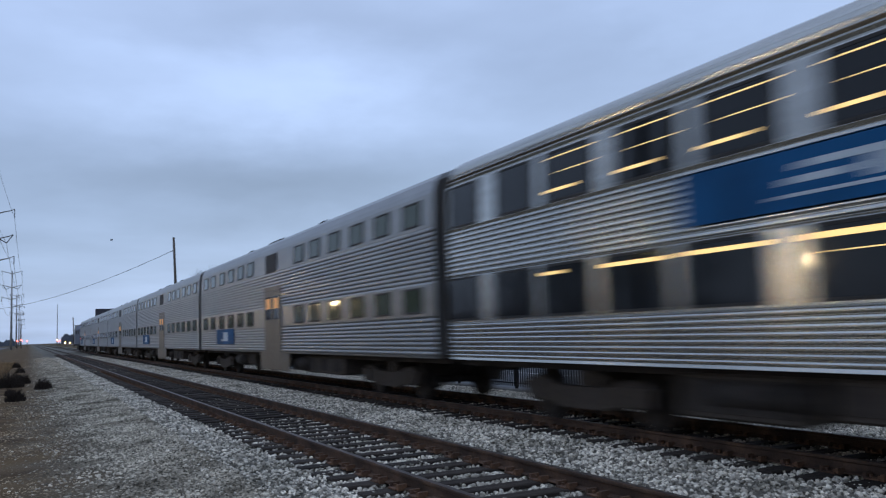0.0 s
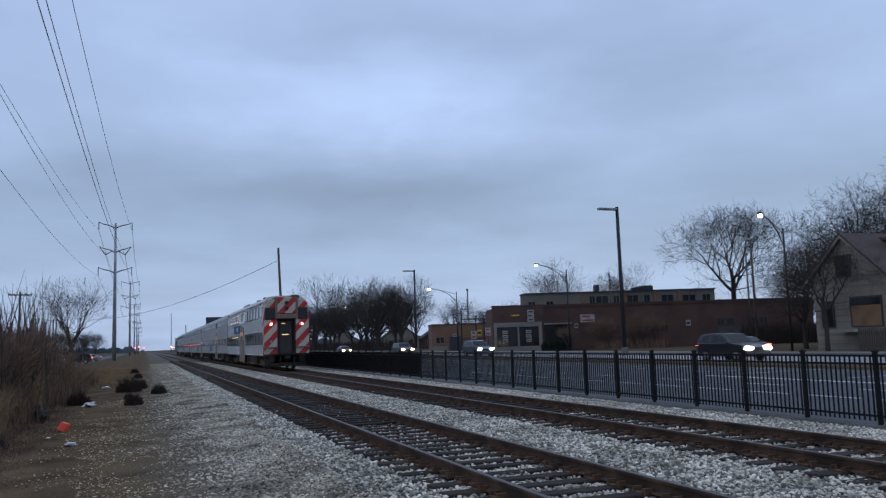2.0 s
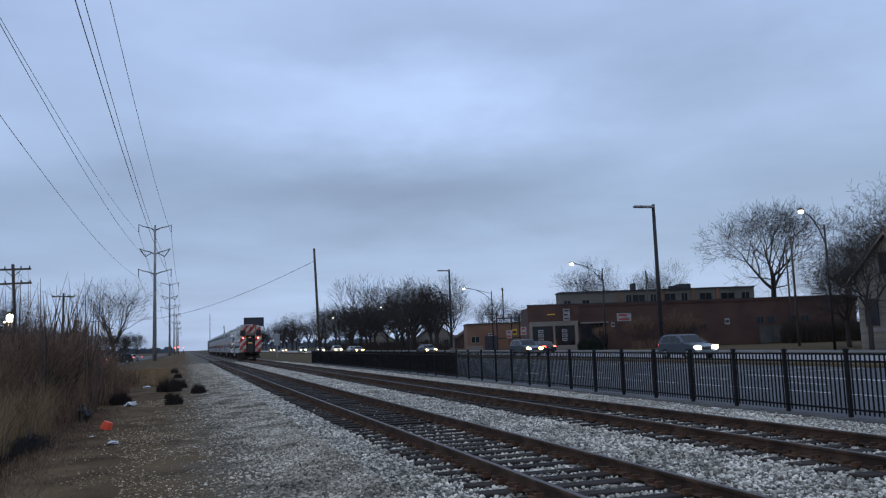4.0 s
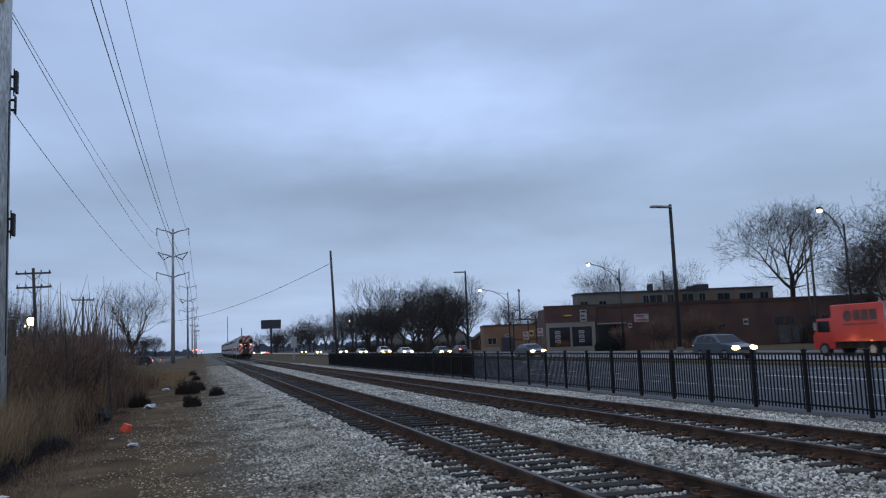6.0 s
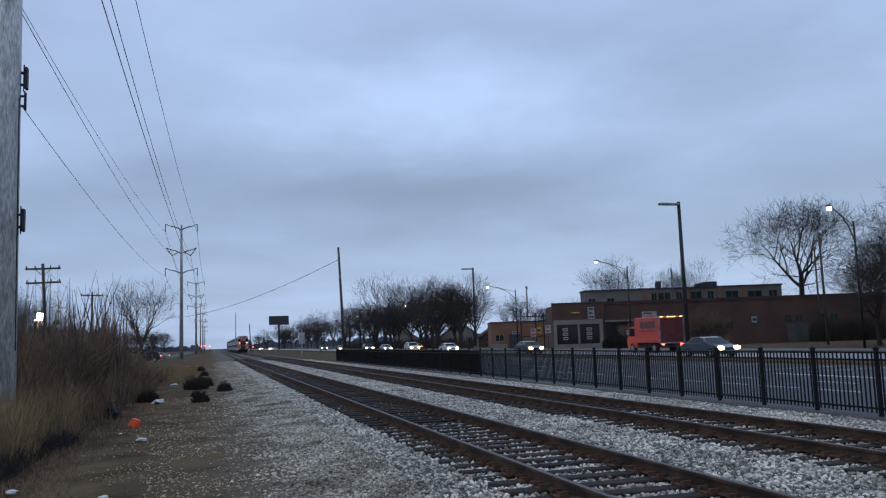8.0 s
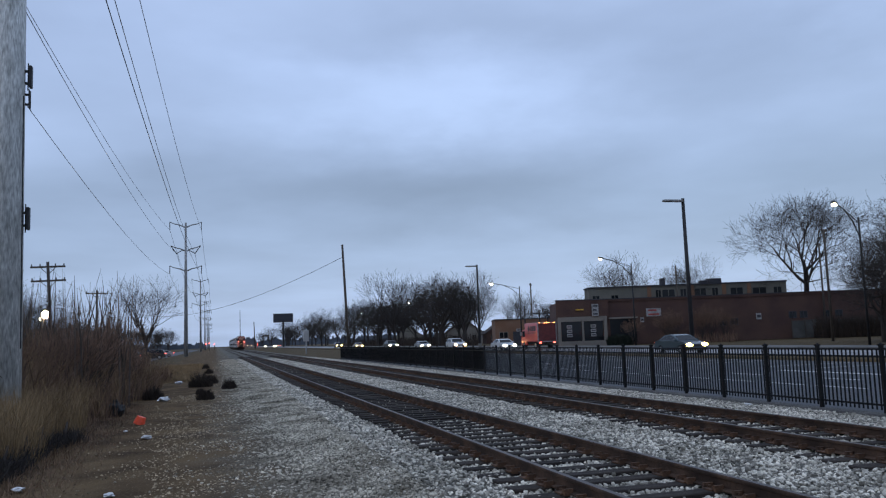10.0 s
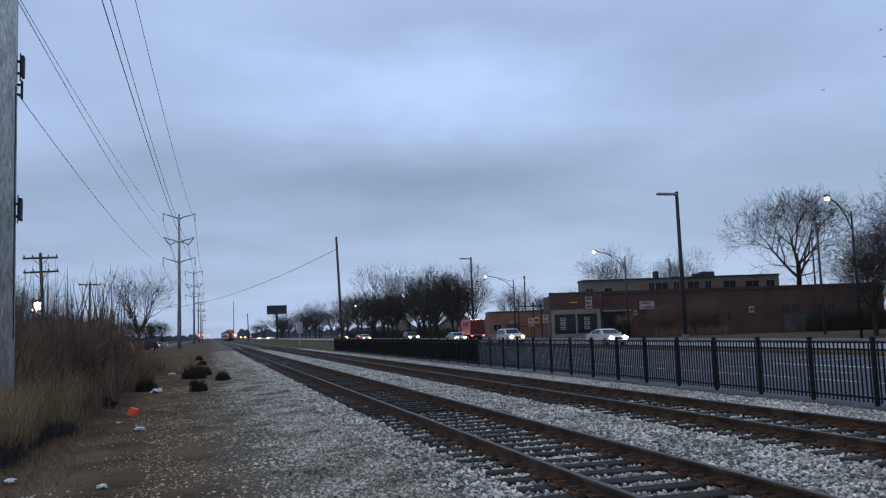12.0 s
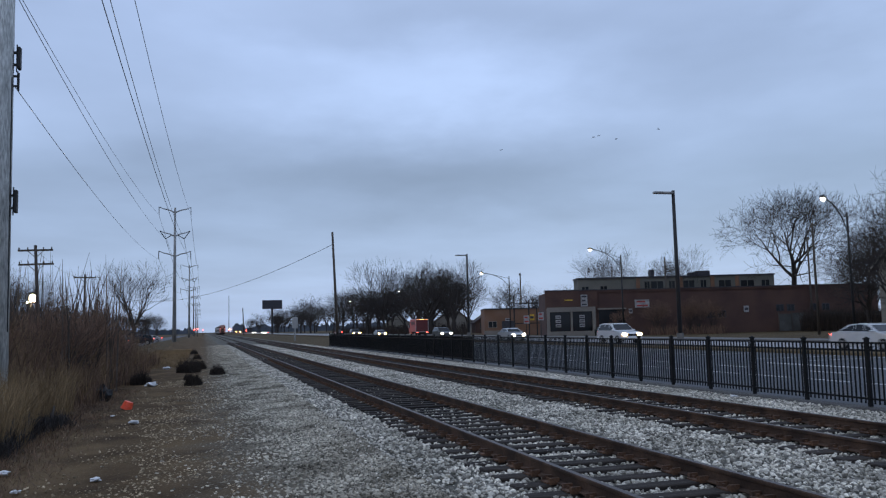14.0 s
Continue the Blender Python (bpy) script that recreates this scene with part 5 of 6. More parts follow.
    # dark round shrubs on the path edge
    for x, y, r, g in ((-4.45, 40.6, 0.62, 1), (-4.0, 43.5, 0.4, 2), (-4.12, 30.6, 0.34, 3), (-3.2, 37.3, 0.36, 4), (-4.35, 34.2, 0.2, 5), (-6.0, 32.5, 0.42, 6), (-4.6, 74, 0.35, 7), (-4.2, 60, 0.3, 8)):
        q = np.random.default_rng(g)
        n = 1100
        ang, rad = q.uniform(0, 2 * np.pi, n), r * np.sqrt(q.random(n)) * 0.9
        s = np.stack([x + rad * np.cos(ang), y + rad * np.sin(ang), np.full(n, GZ)], 1)
        h = r * 1.65 * q.uniform(0.3, 1.1, n) * (1 - rad / r) ** 0.6
        o = blades("shrub", s, h, q.uniform(0.005, 0.010, n), 0.4, M["shrub"], "small dark bare shrub on the path edge", "shrub", g + 20, ang + q.normal(0, 0.8, n))
        del o["kind"]


def lump(r, seed, squash=0.6):
    bm = bmesh.new()
    bmesh.ops.create_icosphere(bm, subdivisions=2, radius=r)
    for v in bm.verts:
        v.co *= 1 + 0.75 * noise.noise(v.co * (2.6 / r) + Vector((seed, 0, 0)))
        v.co.z = v.co.z * squash + r * squash * 0.7
    return bm


def build_litter():
    thing("plastic_bag", lump(0.19, 3, 1.3), M["plastic_black"], "crumpled black plastic bag among the weeds", "bag", at=pose(-6.45, 25.0, GZ + 0.02))
    bm = bmesh.new()
    tube(bm, (0, 0, 0), (0.03, 0.02, 0.19), 0.145, 0.11, n=10)
    thing("orange_bucket", finish(bm), M["plastic_orange"], "bright orange plastic tub lying on the dirt", "bucket", at=pose(-5.62, 22.1, GZ + 0.02, 8, 12, 0))
    for x, y, r, s in ((-5.16, 18.4, 0.11, 1), (-5.08, 11.5, 0.07, 2), (-5.9, 11.0, 0.06, 5), (-5.55, 31.0, 0.24, 7), (-6.35, 12.5, 0.09, 9), (-5.5, 9.9, 0.05, 12), (-6.8, 13.0, 0.05, 14), (-5.6, 45, 0.2, 15), (-5.75, 20.2, 0.05, 16), (4.4, 26, 0.08, 17), (8.6, 17.3, 0.09, 18)):
        thing("litter", lump(r * 0.9, s, 0.4), M["plastic_white"], "crumpled scrap of white plastic litter", "litter", "litter", at=pose(x, y, GZ + 0.03 if x < 0 else float(bed_height(x))))
    bm = bmesh.new()
    pts = [Vector(p) for p in ((-7.1, 12.6, 0.02), (-6.9, 14.6, 0.10), (-6.95, 17.0, 0.12), (-6.55, 19.0, 0.08))]
    way = [pts[i].lerp(pts[i + 1], k / 5) for i in range(3) for k in range(5)] + [pts[3]]
    way = [p + Vector((noise.noise((i, 1, 0)), noise.noise((i, 2, 0)), noise.noise((i, 3, 0)))) * 0.10 for i, p in enumerate(way)]
    for i in range(15):
        tube(bm, way[i], way[i + 1], 0.11 - 0.005 * i + 0.04 * noise.noise((i, 5, 0)), 0.105 - 0.005 * i, n=9)
        if i % 3 == 1:
            tube(bm, way[i], way[i] + Vector((0.5 * noise.noise((i, 7, 0)), 0.4, 0.35)), 0.05, 0.02, n=5)
    rng = np.random.default_rng(77)
    u = rng.uniform(0, 14.99, 2600); i = u.astype(int); f = (u - i)[:, None]
    w = np.array([p[:] for p in way])
    s = w[i] * (1 - f) + w[i + 1] * f + rng.normal(0, 1, (len(u), 3)) * [0.14, 0.14, 0.0] + [0, 0, GZ - 0.06]
    blades("brush", s, rng.uniform(0.10, 0.42, len(u)), rng.uniform(0.003, 0.008, len(u)), 1.4, M["twig"], "dark dead brush over a fallen limb", "brush", 78)
    thing("fallen_log", finish(bm, True), M["shrub"], "dark fallen tree limb lying in the grass", "log", at=pose(0, 0, GZ))


# ---- buildings ----
# the brick block stands square to the line of sight: its own x runs along the facade
def on_wall(px, depth=118.0):
    """Distance along the facade line."""
    return (px - 784) / 1443.9 * depth


BLOCK = pose(-3.75 + 118 * 0.2763, 118 * 0.9611, GZ, 0, 0, -16.04)


def sash(parent, x, z, w, h, y=-0.02, mat_="glass_dark", frame_="limestone"):
    """A window in a facade that faces -y: frame, sill and pane."""
    bm = bmesh.new()
    t = 0.09
    for a, b, c, d in ((x - w / 2, x + w / 2, z + h - t, z + h), (x - w / 2, x + w / 2, z, z + t), (x - w / 2, x - w / 2 + t, z + t, z + h - t), (x + w / 2 - t, x + w / 2, z + t, z + h - t), (x - t / 2, x + t / 2, z + t, z + h - t)):
        box(bm, a, b, y - 0.06, y + 0.04, c, d)
    wdw = part("window", bm, M[frame_], parent)
    part("pane", box(bmesh.new(), x - w / 2 + t, x + w / 2 - t, y - 0.025, y - 0.005, z + t, z + h - t), M[mat_], wdw)
    return wdw


def bars(parent, x, z, w, h, rows, material, board, y=-0.12, name="sign"):
    """A sign board whose writing cannot be read."""
    bm = bmesh.new()
    box(bm, x - w / 2, x + w / 2, y - 0.06, y + 0.06, z, z + h)
    for k in range(rows):
        zz = z + h * (k + 0.3) / rows
        box(bm, x - w * 0.38, x + w * (0.38 if k % 2 == 0 else 0.2), y - 0.075, y - 0.06, zz, zz + h * 0.4 / rows, mi=1)
    return part(name, bm, [board, material], parent)


def build_block():
    f = on_wall
    b = empty("brick_building", "long low dark red-brick commercial building", "building")
    b.matrix_world = BLOCK
    L, R = f(971), f(1560)
    wall = bmesh.new()
    box(wall, L, R, 0, 8, 0, 6.25)
    box(wall, L - 0.1, f(1062), -0.35, 0.0, 4.0, 6.55)
    box(wall, f(1062), R, -0.12, 0.1, 6.25, 6.55)
    w = part("wall", wall, M["brick"], b, "dark red brick wall with a plain parapet")
    cop = bmesh.new()
    box(cop, L - 0.15, f(1062) + 0.05, -0.42, 0.05, 6.55, 6.68)
    box(cop, f(1062) + 0.05, R + 0.1, -0.18, 0.2, 6.55, 6.66)
    part("coping", cop, M["sign_dark"], b)
    part("roof", box(bmesh.new(), L + 0.2, R - 0.2, 0.3, 7.8, 6.25, 6.32), M["roof_felt"], b)
    # stone-framed shop front
    st = bmesh.new()
    for x0, x1, z0, z1 in ((f(972), f(1058), 3.55, 4.2), (f(972), f(977), 0, 3.55), (f(1014), f(1017), 0, 3.55), (f(1052), f(1058), 0, 3.55), (f(977), f(1052), 0, 0.75)):
        box(st, x0, x1, -0.42, -0.04, z0, z1)
    part("shop_front", st, M["limestone"], b, "pale stone shop surround")
    for x0, x1 in ((f(978), f(1013)), (f(1018), f(1051))):
        part("shop_window", box(bmesh.new(), x0, x1, -0.2, -0.15, 0.76, 3.54), M["glass_dark"], b)
    for px in (992, 1034):
        for k in range(3):
            bars(b, f(px), 1.35 + 0.62 * k, 0.75, 0.45, 1, M["sign_dark"], M["sign_white"], y=-0.24, name="window_sign")
    bars(b, f(1011), 5.0, 1.5, 0.42, 1, M["sign_yellow"], M["brick"], y=-0.4, name="letter_sign")
    bars(b, f(1038), 4.25, 0.95, 1.7, 3, M["sign_dark"], M["sign_white"], y=-0.6, name="hanging_sign")
    bars(b, f(1141), 3.9, 2.1, 1.15, 2, M["sign_red"], M["sign_white"], y=-0.25)
    bars(b, f(1325), 2.9, 0.7, 0.9, 1, M["sign_dark"], M["sign_white"], y=-0.1, name="notice")
    bars(b, f(1120), 3.1, 0.5, 0.7, 1, M["sign_dark"], M["sign_white"], y=-0.3, name="notice")
    aw = bmesh.new()
    box(aw, f(1062), f(1112), -0.5, -0.1, 3.75, 3.95)
    part("canopy", aw, M["limestone"], b)
    part("shop_window", box(bmesh.new(), f(1064), f(1110), -0.16, -0.125, 0.4, 3.7), M["glass_dark"], b)
    for px in (1262, 1282, 1385, 1404, 1445, 1466):
        sash(b, f(px), 2.9 if px > 1300 else 2.2, 1.1, 1.0, y=-0.03, frame_="sign_dark")
    # upper block of a paler building behind
    u = empty("tan_building", "taller pale tan building behind the brick block", "building")
    u.matrix_world = BLOCK
    ub = bmesh.new()
    x0, x1 = on_wall(1030, 150), on_wall(1378, 150)
    box(ub, x0, x1, 32, 37, 0, 9.9)
    part("wall", ub, M["render_tan"], u, "pale tan wall with wide window strips")
    part("coping", box(bmesh.new(), x0 - 0.15, x1 + 0.15, 31.8, 37.2, 9.9, 10.15), M["sign_dark"], u)
    for px, w, h in ((1042, 1.4, 0.8), (1075, 1.4, 0.8), (1152, 1.1, 1.5), (1170, 2.4, 1.5), (1196, 1.2, 1.5), (1226, 2.2, 1.5), (1252, 1.2, 1.5), (1290, 2.4, 1.4), (1330, 2.6, 1.3), (1362, 1.6, 1.3)):
        sash(u, on_wall(px, 150), 7.8, w, h, y=31.97, frame_="render_tan")
    for px in (1136, 1212, 1268, 1312):
        part("pier", box(bmesh.new(), on_wall(px, 150) - 0.35, on_wall(px, 150) + 0.35, 31.85, 31.99, 0, 9.9), M["brick_tan"], u)
    for px, w, h in ((1245, 2.4, 0.9), (1232, 1.2, 0.6), (1162, 0.7, 1.3)):
        x = on_wall(px, 150)
        part("roof_unit", box(bmesh.new(), x, x + w, 33, 35, 10.15, 10.15 + h, bevel=0.1), M["sign_dark"], u)
    # grey board panels before the plain end of the brick wall
    pf = empty("panel_fence", "weathered grey panel fence before the brick wall", "fence")
    pf.matrix_world = BLOCK
    for k in range(8):
        x = f(1372) + k * 1.85
        part("panel", box(bmesh.new(), x + 0.06, x + 1.79, -2.05, -2.0, 0.1, 2.5 + 0.12 * math.sin(k * 2.1), bevel=0.01), M["fence_board"], pf)
        part("post", box(bmesh.new(), x - 0.06, x + 0.06, -2.1, -1.98, 0, 2.75), M["wood_pole"], pf)
    # small lower building farther along
    t = empty("orange_brick_building", "low orange-brown brick building with flat roof", "building")
    t.matrix_world = BLOCK
    x0, x1 = on_wall(862, 150), on_wall(966, 150)
    part("wall", box(bmesh.new(), x0, x1, 32, 44, 0, 4.75), M["brick_tan"], t)
    part("coping", box(bmesh.new(), x0 - 0.1, x1 + 0.1, 31.85, 44.1, 4.75, 4.95), M["sign_dark"], t)
    part("plinth", box(bmesh.new(), x0 - 0.05, x0 + 2.8, 31.85, 31.98, 0, 0.9), M["limestone"], t)
    sash(t, x0 + 1.5, 1.4, 1.6, 1.2, y=31.97)
    part("door", box(bmesh.new(), x0 + 3.2, x0 + 5.6, 31.9, 31.99, 0, 2.6), M["sign_dark"], t)
    bars(t, x0 + 4.3, 2.6, 0.9, 0.5, 1, M["sign_dark"], M["sign_white"], y=31.8)
    bars(t, x0 + 8.6, 2.6, 0.9, 1.1, 1, M["sign_dark"], M["sign_yellow"], y=31.0)
    # steel frame of a car wash yard between the two
    fr = empty("yard_fence", "tall dark steel frame fence", "fence")
    fr.matrix_world = BLOCK
    for px in (915, 941, 955, 968):
        part("post", T((on_wall(px, 138), 20, 0), (on_wall(px, 138), 20, 6.8 if px in (915, 968) else 6.0), 0.12, n=6), M["dark_metal"], fr)
    part("bar", box(bmesh.new(), on_wall(915, 138), on_wall(968, 138), 19.9, 20.1, 5.3, 5.5), M["dark_metal"], fr)
    part("bar", box(bmesh.new(), on_wall(915, 138), on_wall(968, 138), 19.9, 20.1, 2.0, 2.15), M["dark_metal"], fr)
    # hedge and signs at the kerb
    for px, h, brd in ((965, 2.4, "sign_white"), (939, 2.0, "sign_white")):
        sg = empty("street_sign", "small sign on a post at the kerb", "sign", "kerb signs")
        sg.matrix_world = BLOCK
        x = on_wall(px, 110)
        part("post", T((x, -6, 0), (x, -6, h + 1.2), 0.05, n=6), M["dark_metal"], sg)
        bars(sg, x, h, 0.75, 1.1, 2, M["sign_red"], M[brd], y=-6.1, name="board")
    q = np.random.default_rng(51)
    for px, r in ((1060, 1.0), (1071, 1.15), (1082, 1.0)):
        at = BLOCK @ Vector((on_wall(px), -3.5, 0))
        n = 2200
        ang, rad = q.uniform(0, 2 * np.pi, n), r * np.sqrt(q.random(n)) * 0.9
        spots = np.stack([at.x + rad * np.cos(ang), at.y + rad * np.sin(ang), np.full(n, GZ)], 1)
        h = r * 1.5 * q.uniform(0.45, 1.05, n) * (1 - (rad / r) ** 2) ** 0.5
        o = blades("hedge", spots, h, q.uniform(0.02, 0.04, n), 0.35, M["evergreen"], "clipped dark evergreen hedge by the shop", "hedge", px, ang)
        del o["kind"]


def build_house():
    """Gable towards the road (-x), long side with a shed dormer towards the camera (-y)."""
    h = empty("house", "pale sided two-storey house with gabled roof and boarded windows", "house", at=(48.7, 46.3, GZ))
    w = bmesh.new()
    prism(w, [(0, 0), (7.2, 0), (7.2, 6.0), (3.6, 9.2), (0, 6.0)], 0, 13, axis="x")
    box(w, 3.4, 11.5, 1.0, 6.0, 6.0, 8.7)
    part("wall", finish(w), M["siding"], h, "cream clapboard wall")
    side = mesh_of("clapboard", B(0.02, 13, -0.035, 0.0, 0, 0.215), M["siding"])
    front = mesh_of("clapboard", B(-0.035, 0.0, 0.02, 7.18, 0, 0.215), M["siding"])
    for k in range(24):
        same("clapboard", side, h, pose(0, -0.008 * (k % 2), 0.25 * k))
        same("clapboard", front, h, pose(-0.008 * (k % 2), 0, 0.25 * k))
    r = bmesh.new()
    prism(r, [(-0.45, 5.62), (-0.45, 5.8), (3.6, 9.45), (7.65, 5.8), (7.65, 5.62), (3.6, 9.22)], -0.5, 13.4, axis="x")
    prism(r, [(0.7, 8.72), (0.7, 8.9), (6.2, 9.25), (6.2, 9.0)], 3.1, 11.9, axis="x")
    part("roof", finish(r), M["shingle"], h, "dark brown shingle roof")
    part("gutter", B(-0.5, 13.4, -0.55, -0.43, 5.6, 5.76), M["limestone"], h)
    part("barge_board", finish(prism(bmesh.new(), [(-0.45, 5.45), (-0.45, 5.62), (3.6, 9.22), (7.65, 5.62), (7.65, 5.45), (3.6, 9.0)], -0.55, -0.5, axis="x")), M["limestone"], h)
    for x, z, ww, hh, m in ((5.6, 2.3, 1.3, 2.1, "plywood"), (8.6, 2.3, 1.2, 2.1, "plywood"), (2.0, 2.3, 1.2, 2.1, "plywood")):
        sash(h, x, z, ww, hh, y=-0.05, mat_=m, frame_="sign_dark")
    sash(h, 5.4, 6.75, 1.7, 1.6, y=0.96, frame_="sign_dark")
    sash(h, 9.2, 7.1, 1.1, 1.1, y=0.96, frame_="sign_dark")
    # windows of the gable
    for y, z, ww, hh, m in ((3.9, 6.0, 1.3, 1.6, "glass_dark"), (2.0, 2.0, 2.8, 2.2, "plywood"), (5.8, 2.0, 1.1, 2.0, "glass_dark")):
        wd = part("window", ring(bmesh.new(), ww, hh, 0.1, -0.14, -0.03), M["sign_dark"], h, "", pose(0, y, z + hh / 2))
        part("pane", B(-0.10, -0.07, -ww / 2, ww / 2, -hh / 2, hh / 2), M[m], wd)
        if m == "plywood":
            part("transom", B(-0.11, -0.102, -ww / 2, ww / 2, hh / 2 - 0.6, hh / 2 - 0.02), M["glass_dark"], wd)
    part("chimney", box(bmesh.new(), 9, 9.8, 4, 4.8, 7.0, 10.2), M["brick"], h)
    part("porch_roof", B(-1.6, -0.05, 0.2, 4.4, 1.55, 1.75), M["steel_pole"], h)
    # board fence in front of it
    fe = empty("board_fence", "weathered brown wooden board fence before the house", "fence", at=(45.8, 30.0, GZ))
    me = mesh_of("board", B(-0.015, 0.015, -0.07, 0.07, 0.1, 1.8), M["wood_pole"])
    for k in range(88):
        same("board", me, fe, pose(0, k * 0.19, 0.04 * math.sin(k * 2.7)))
    for z in (0.5, 1.4):
        part("rail", B(0.02, 0.07, 0, 16.7, z, z + 0.09), M["wood_pole"], fe)


def build_scrub():
    """Brown winter brush against the brick building."""
    rng = np.random.default_rng(31)
    for x0, x1, n, h, m, lab in ((1140, 1262, 500, 1.6, "bramble", "low dry brush against the brick wall"), (1400, 1600, 3200, 3.6, "shrub", "dark winter brush along the brick wall")):
        n = int(n)
        lx, ly = rng.uniform(on_wall(x0), on_wall(x1), n), rng.uniform(-6.5, -3.5, n)
        pts = np.array([BLOCK @ Vector((a, b, 0)) for a, b in zip(lx, ly)])
        blades("brush", pts, rng.uniform(0.4, 1.0, n) * h, rng.uniform(0.02, 0.045, n), 0.4, M[m], lab, "brush", int(x0))


def simple_house(at, w, d, h, wallm, label, turn=0):
    b = empty("house", label, "house", "far houses")
    b.matrix_world = pose(*at, 0, 0, turn)
    bm = bmesh.new()
    prism(bm, [(-w / 2, 0), (w / 2, 0), (w / 2, h), (0, h + w * 0.32), (-w / 2, h)], 0, d)
    part("wall", finish(bm), M[wallm], b)
    r = bmesh.new()
    for s in (-1, 1):
        prism(r, [(0, h + w * 0.33), (0, h + w * 0.36), (s * w * 0.56, h - 0.2), (s * w * 0.55, h - 0.4)], -0.4, d + 0.4)
    part("roof", finish(r), M["shingle"], b)
    for x in (-w * 0.28, w * 0.28):
        sash(b, x, 1.0, 1.2, 1.5, y=-0.03)
    part("door", box(bmesh.new(), -0.5, 0.5, -0.06, -0.01, 0, 2.1), M["sign_dark"], b)
    return b


def build_far():
    simple_house((64, 222, GZ), 10, 9, 3.4, "limestone", "white house behind the row of trees", -12)
    simple_house((66, 196, GZ), 8, 9, 2.8, "brick", "small brick house behind the row of trees", -12)
    simple_house((66, 300, GZ), 10, 9, 3.2, "siding", "pale house behind the row of trees", -12)
    # billboard
    b = empty("billboard", "dark billboard on a single post", "billboard", at=(33.0, 470, GZ))
    part("post", finish(T((0, 0, 0), (0, 0, 15), 0.6, n=10)), M["dark_metal"], b)
    part("board", box(bmesh.new(), -5.5, 5.5, -0.5, 0.5, 14, 19), M["sign_dark"], b)
    wood_pole((15.2, 420, GZ), 13.5, -2.5, 0, 0, 0.3, "bare wooden pole leaning beside the far track")
    # the mast takes the same colour with haze mixed in
    mast = empty("radio_mast", "thin radio mast far beyond the crossing, haze in its colour", "radio mast", at=(21.3, 900, GZ))
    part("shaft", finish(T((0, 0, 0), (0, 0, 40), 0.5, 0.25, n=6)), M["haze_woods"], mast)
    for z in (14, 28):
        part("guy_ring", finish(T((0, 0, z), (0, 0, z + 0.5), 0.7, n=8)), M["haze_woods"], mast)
    # relay cabinet and post by the track
    c = empty("relay_mast", "grey signal relay box on a post beside the track", "signal box", at=(12.0, 150, GZ))
    part("post", finish(T((0, 0, 0), (0, 0, 2.6), 0.12, n=8)), M["steel_pole"], c)
    part("box", box(bmesh.new(), -0.5, 0.5, -0.3, 0.3, 2.2, 4.2, bevel=0.04), M["steel_pole"], c)
    # small houses and sheds west of the line
    simple_house((-30, 160, GZ), 9, 12, 2.8, "limestone", "low pale shed beyond the weeds", 0)
    simple_house((-40, 240, GZ), 10, 12, 3.0, "siding", "low pale shed beyond the weeds", 0)
    # distant wooded skyline, with the haze before it put into its colour
    rng = random.Random(2)
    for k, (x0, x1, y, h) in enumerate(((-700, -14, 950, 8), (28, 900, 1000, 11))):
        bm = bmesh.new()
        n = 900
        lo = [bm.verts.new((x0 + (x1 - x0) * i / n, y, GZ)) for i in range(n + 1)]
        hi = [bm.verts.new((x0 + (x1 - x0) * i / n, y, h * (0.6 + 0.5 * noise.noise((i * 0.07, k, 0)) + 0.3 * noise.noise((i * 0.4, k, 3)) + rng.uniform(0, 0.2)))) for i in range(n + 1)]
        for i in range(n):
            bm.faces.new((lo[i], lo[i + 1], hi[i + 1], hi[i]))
        thing("backdrop", bm, M["haze_woods"], "far line of bare woods at the horizon, haze in its colour", "woods", kind="structure")
    # crossing signals and lamps far down the line
    for x, y, z, k in ((-6.5, 372, 3.4, "tail"), (-8.0, 380, 3.2, "tail"), (24.0, 620, 6.0, "signal_green"), (12.0, 560, 3.5, "head_warm"), (15.0, 610, 3.4, "head"), (20.0, 500, 2.2, "tail"), (9.5, 470, 3.0, "tail"), (10.8, 474, 3.0, "tail"), (13.5, 480, 1.6, "head_warm"), (16.0, 484, 1.6, "head_warm"), (-4.5, 470, 3.2, "tail"), (-32, 150, 7.5, "lamp_warm"), (-27, 180, 6.5, "lamp_warm")):
        sg = empty("signal", "small glowing signal lamp on a mast far away", "signal", "far signals", at=(x, y, GZ))
        part("mast", finish(T((0, 0, 0), (0, 0, z), 0.12, n=6)), M["dark_metal"], sg)
        bm = bmesh.new()
        bmesh.ops.create_uvsphere(bm, u_segments=10, v_segments=6, radius=0.27 if y > 300 else 0.14, matrix=Matrix.Translation((0, -0.15, z)))
        part("lens", finish(bm, True), M[k], sg)
    # yard lamp on the west side, shining on the train
    for x, y, h, r in ((-19.95, 88.0, 5.6, 0.36), (-25.0, 39.65, 6.5, 0.24), (-25.0, 29.0, 4.8, 0.22)):
        lamp = empty("yard_lamp", "bright sodium floodlight on a wooden pole", "lamp", "yard lamps", at=(x, y, GZ))
        part("pole", finish(T((-0.1, 0.3, 0), (-0.1, 0.3, h + 0.6), 0.12, n=8)), M["wood_pole"], lamp)
        part("hood", box(bmesh.new(), -0.35, 0.35, -0.2, 0.3, h + r, h + r + 0.12, bevel=0.03), M["dark_metal"], lamp)
        bm = bmesh.new()
        bmesh.ops.create_uvsphere(bm, u_segments=14, v_segments=8, radius=r, matrix=Matrix.Translation((0.1, -0.1, h)))
        part("lens", finish(bm, True), M["lamp_sodium"], lamp, "glowing sodium lens")


M["signal_green"] = glow("signal_green", (0.15, 1.0, 0.75), 12)


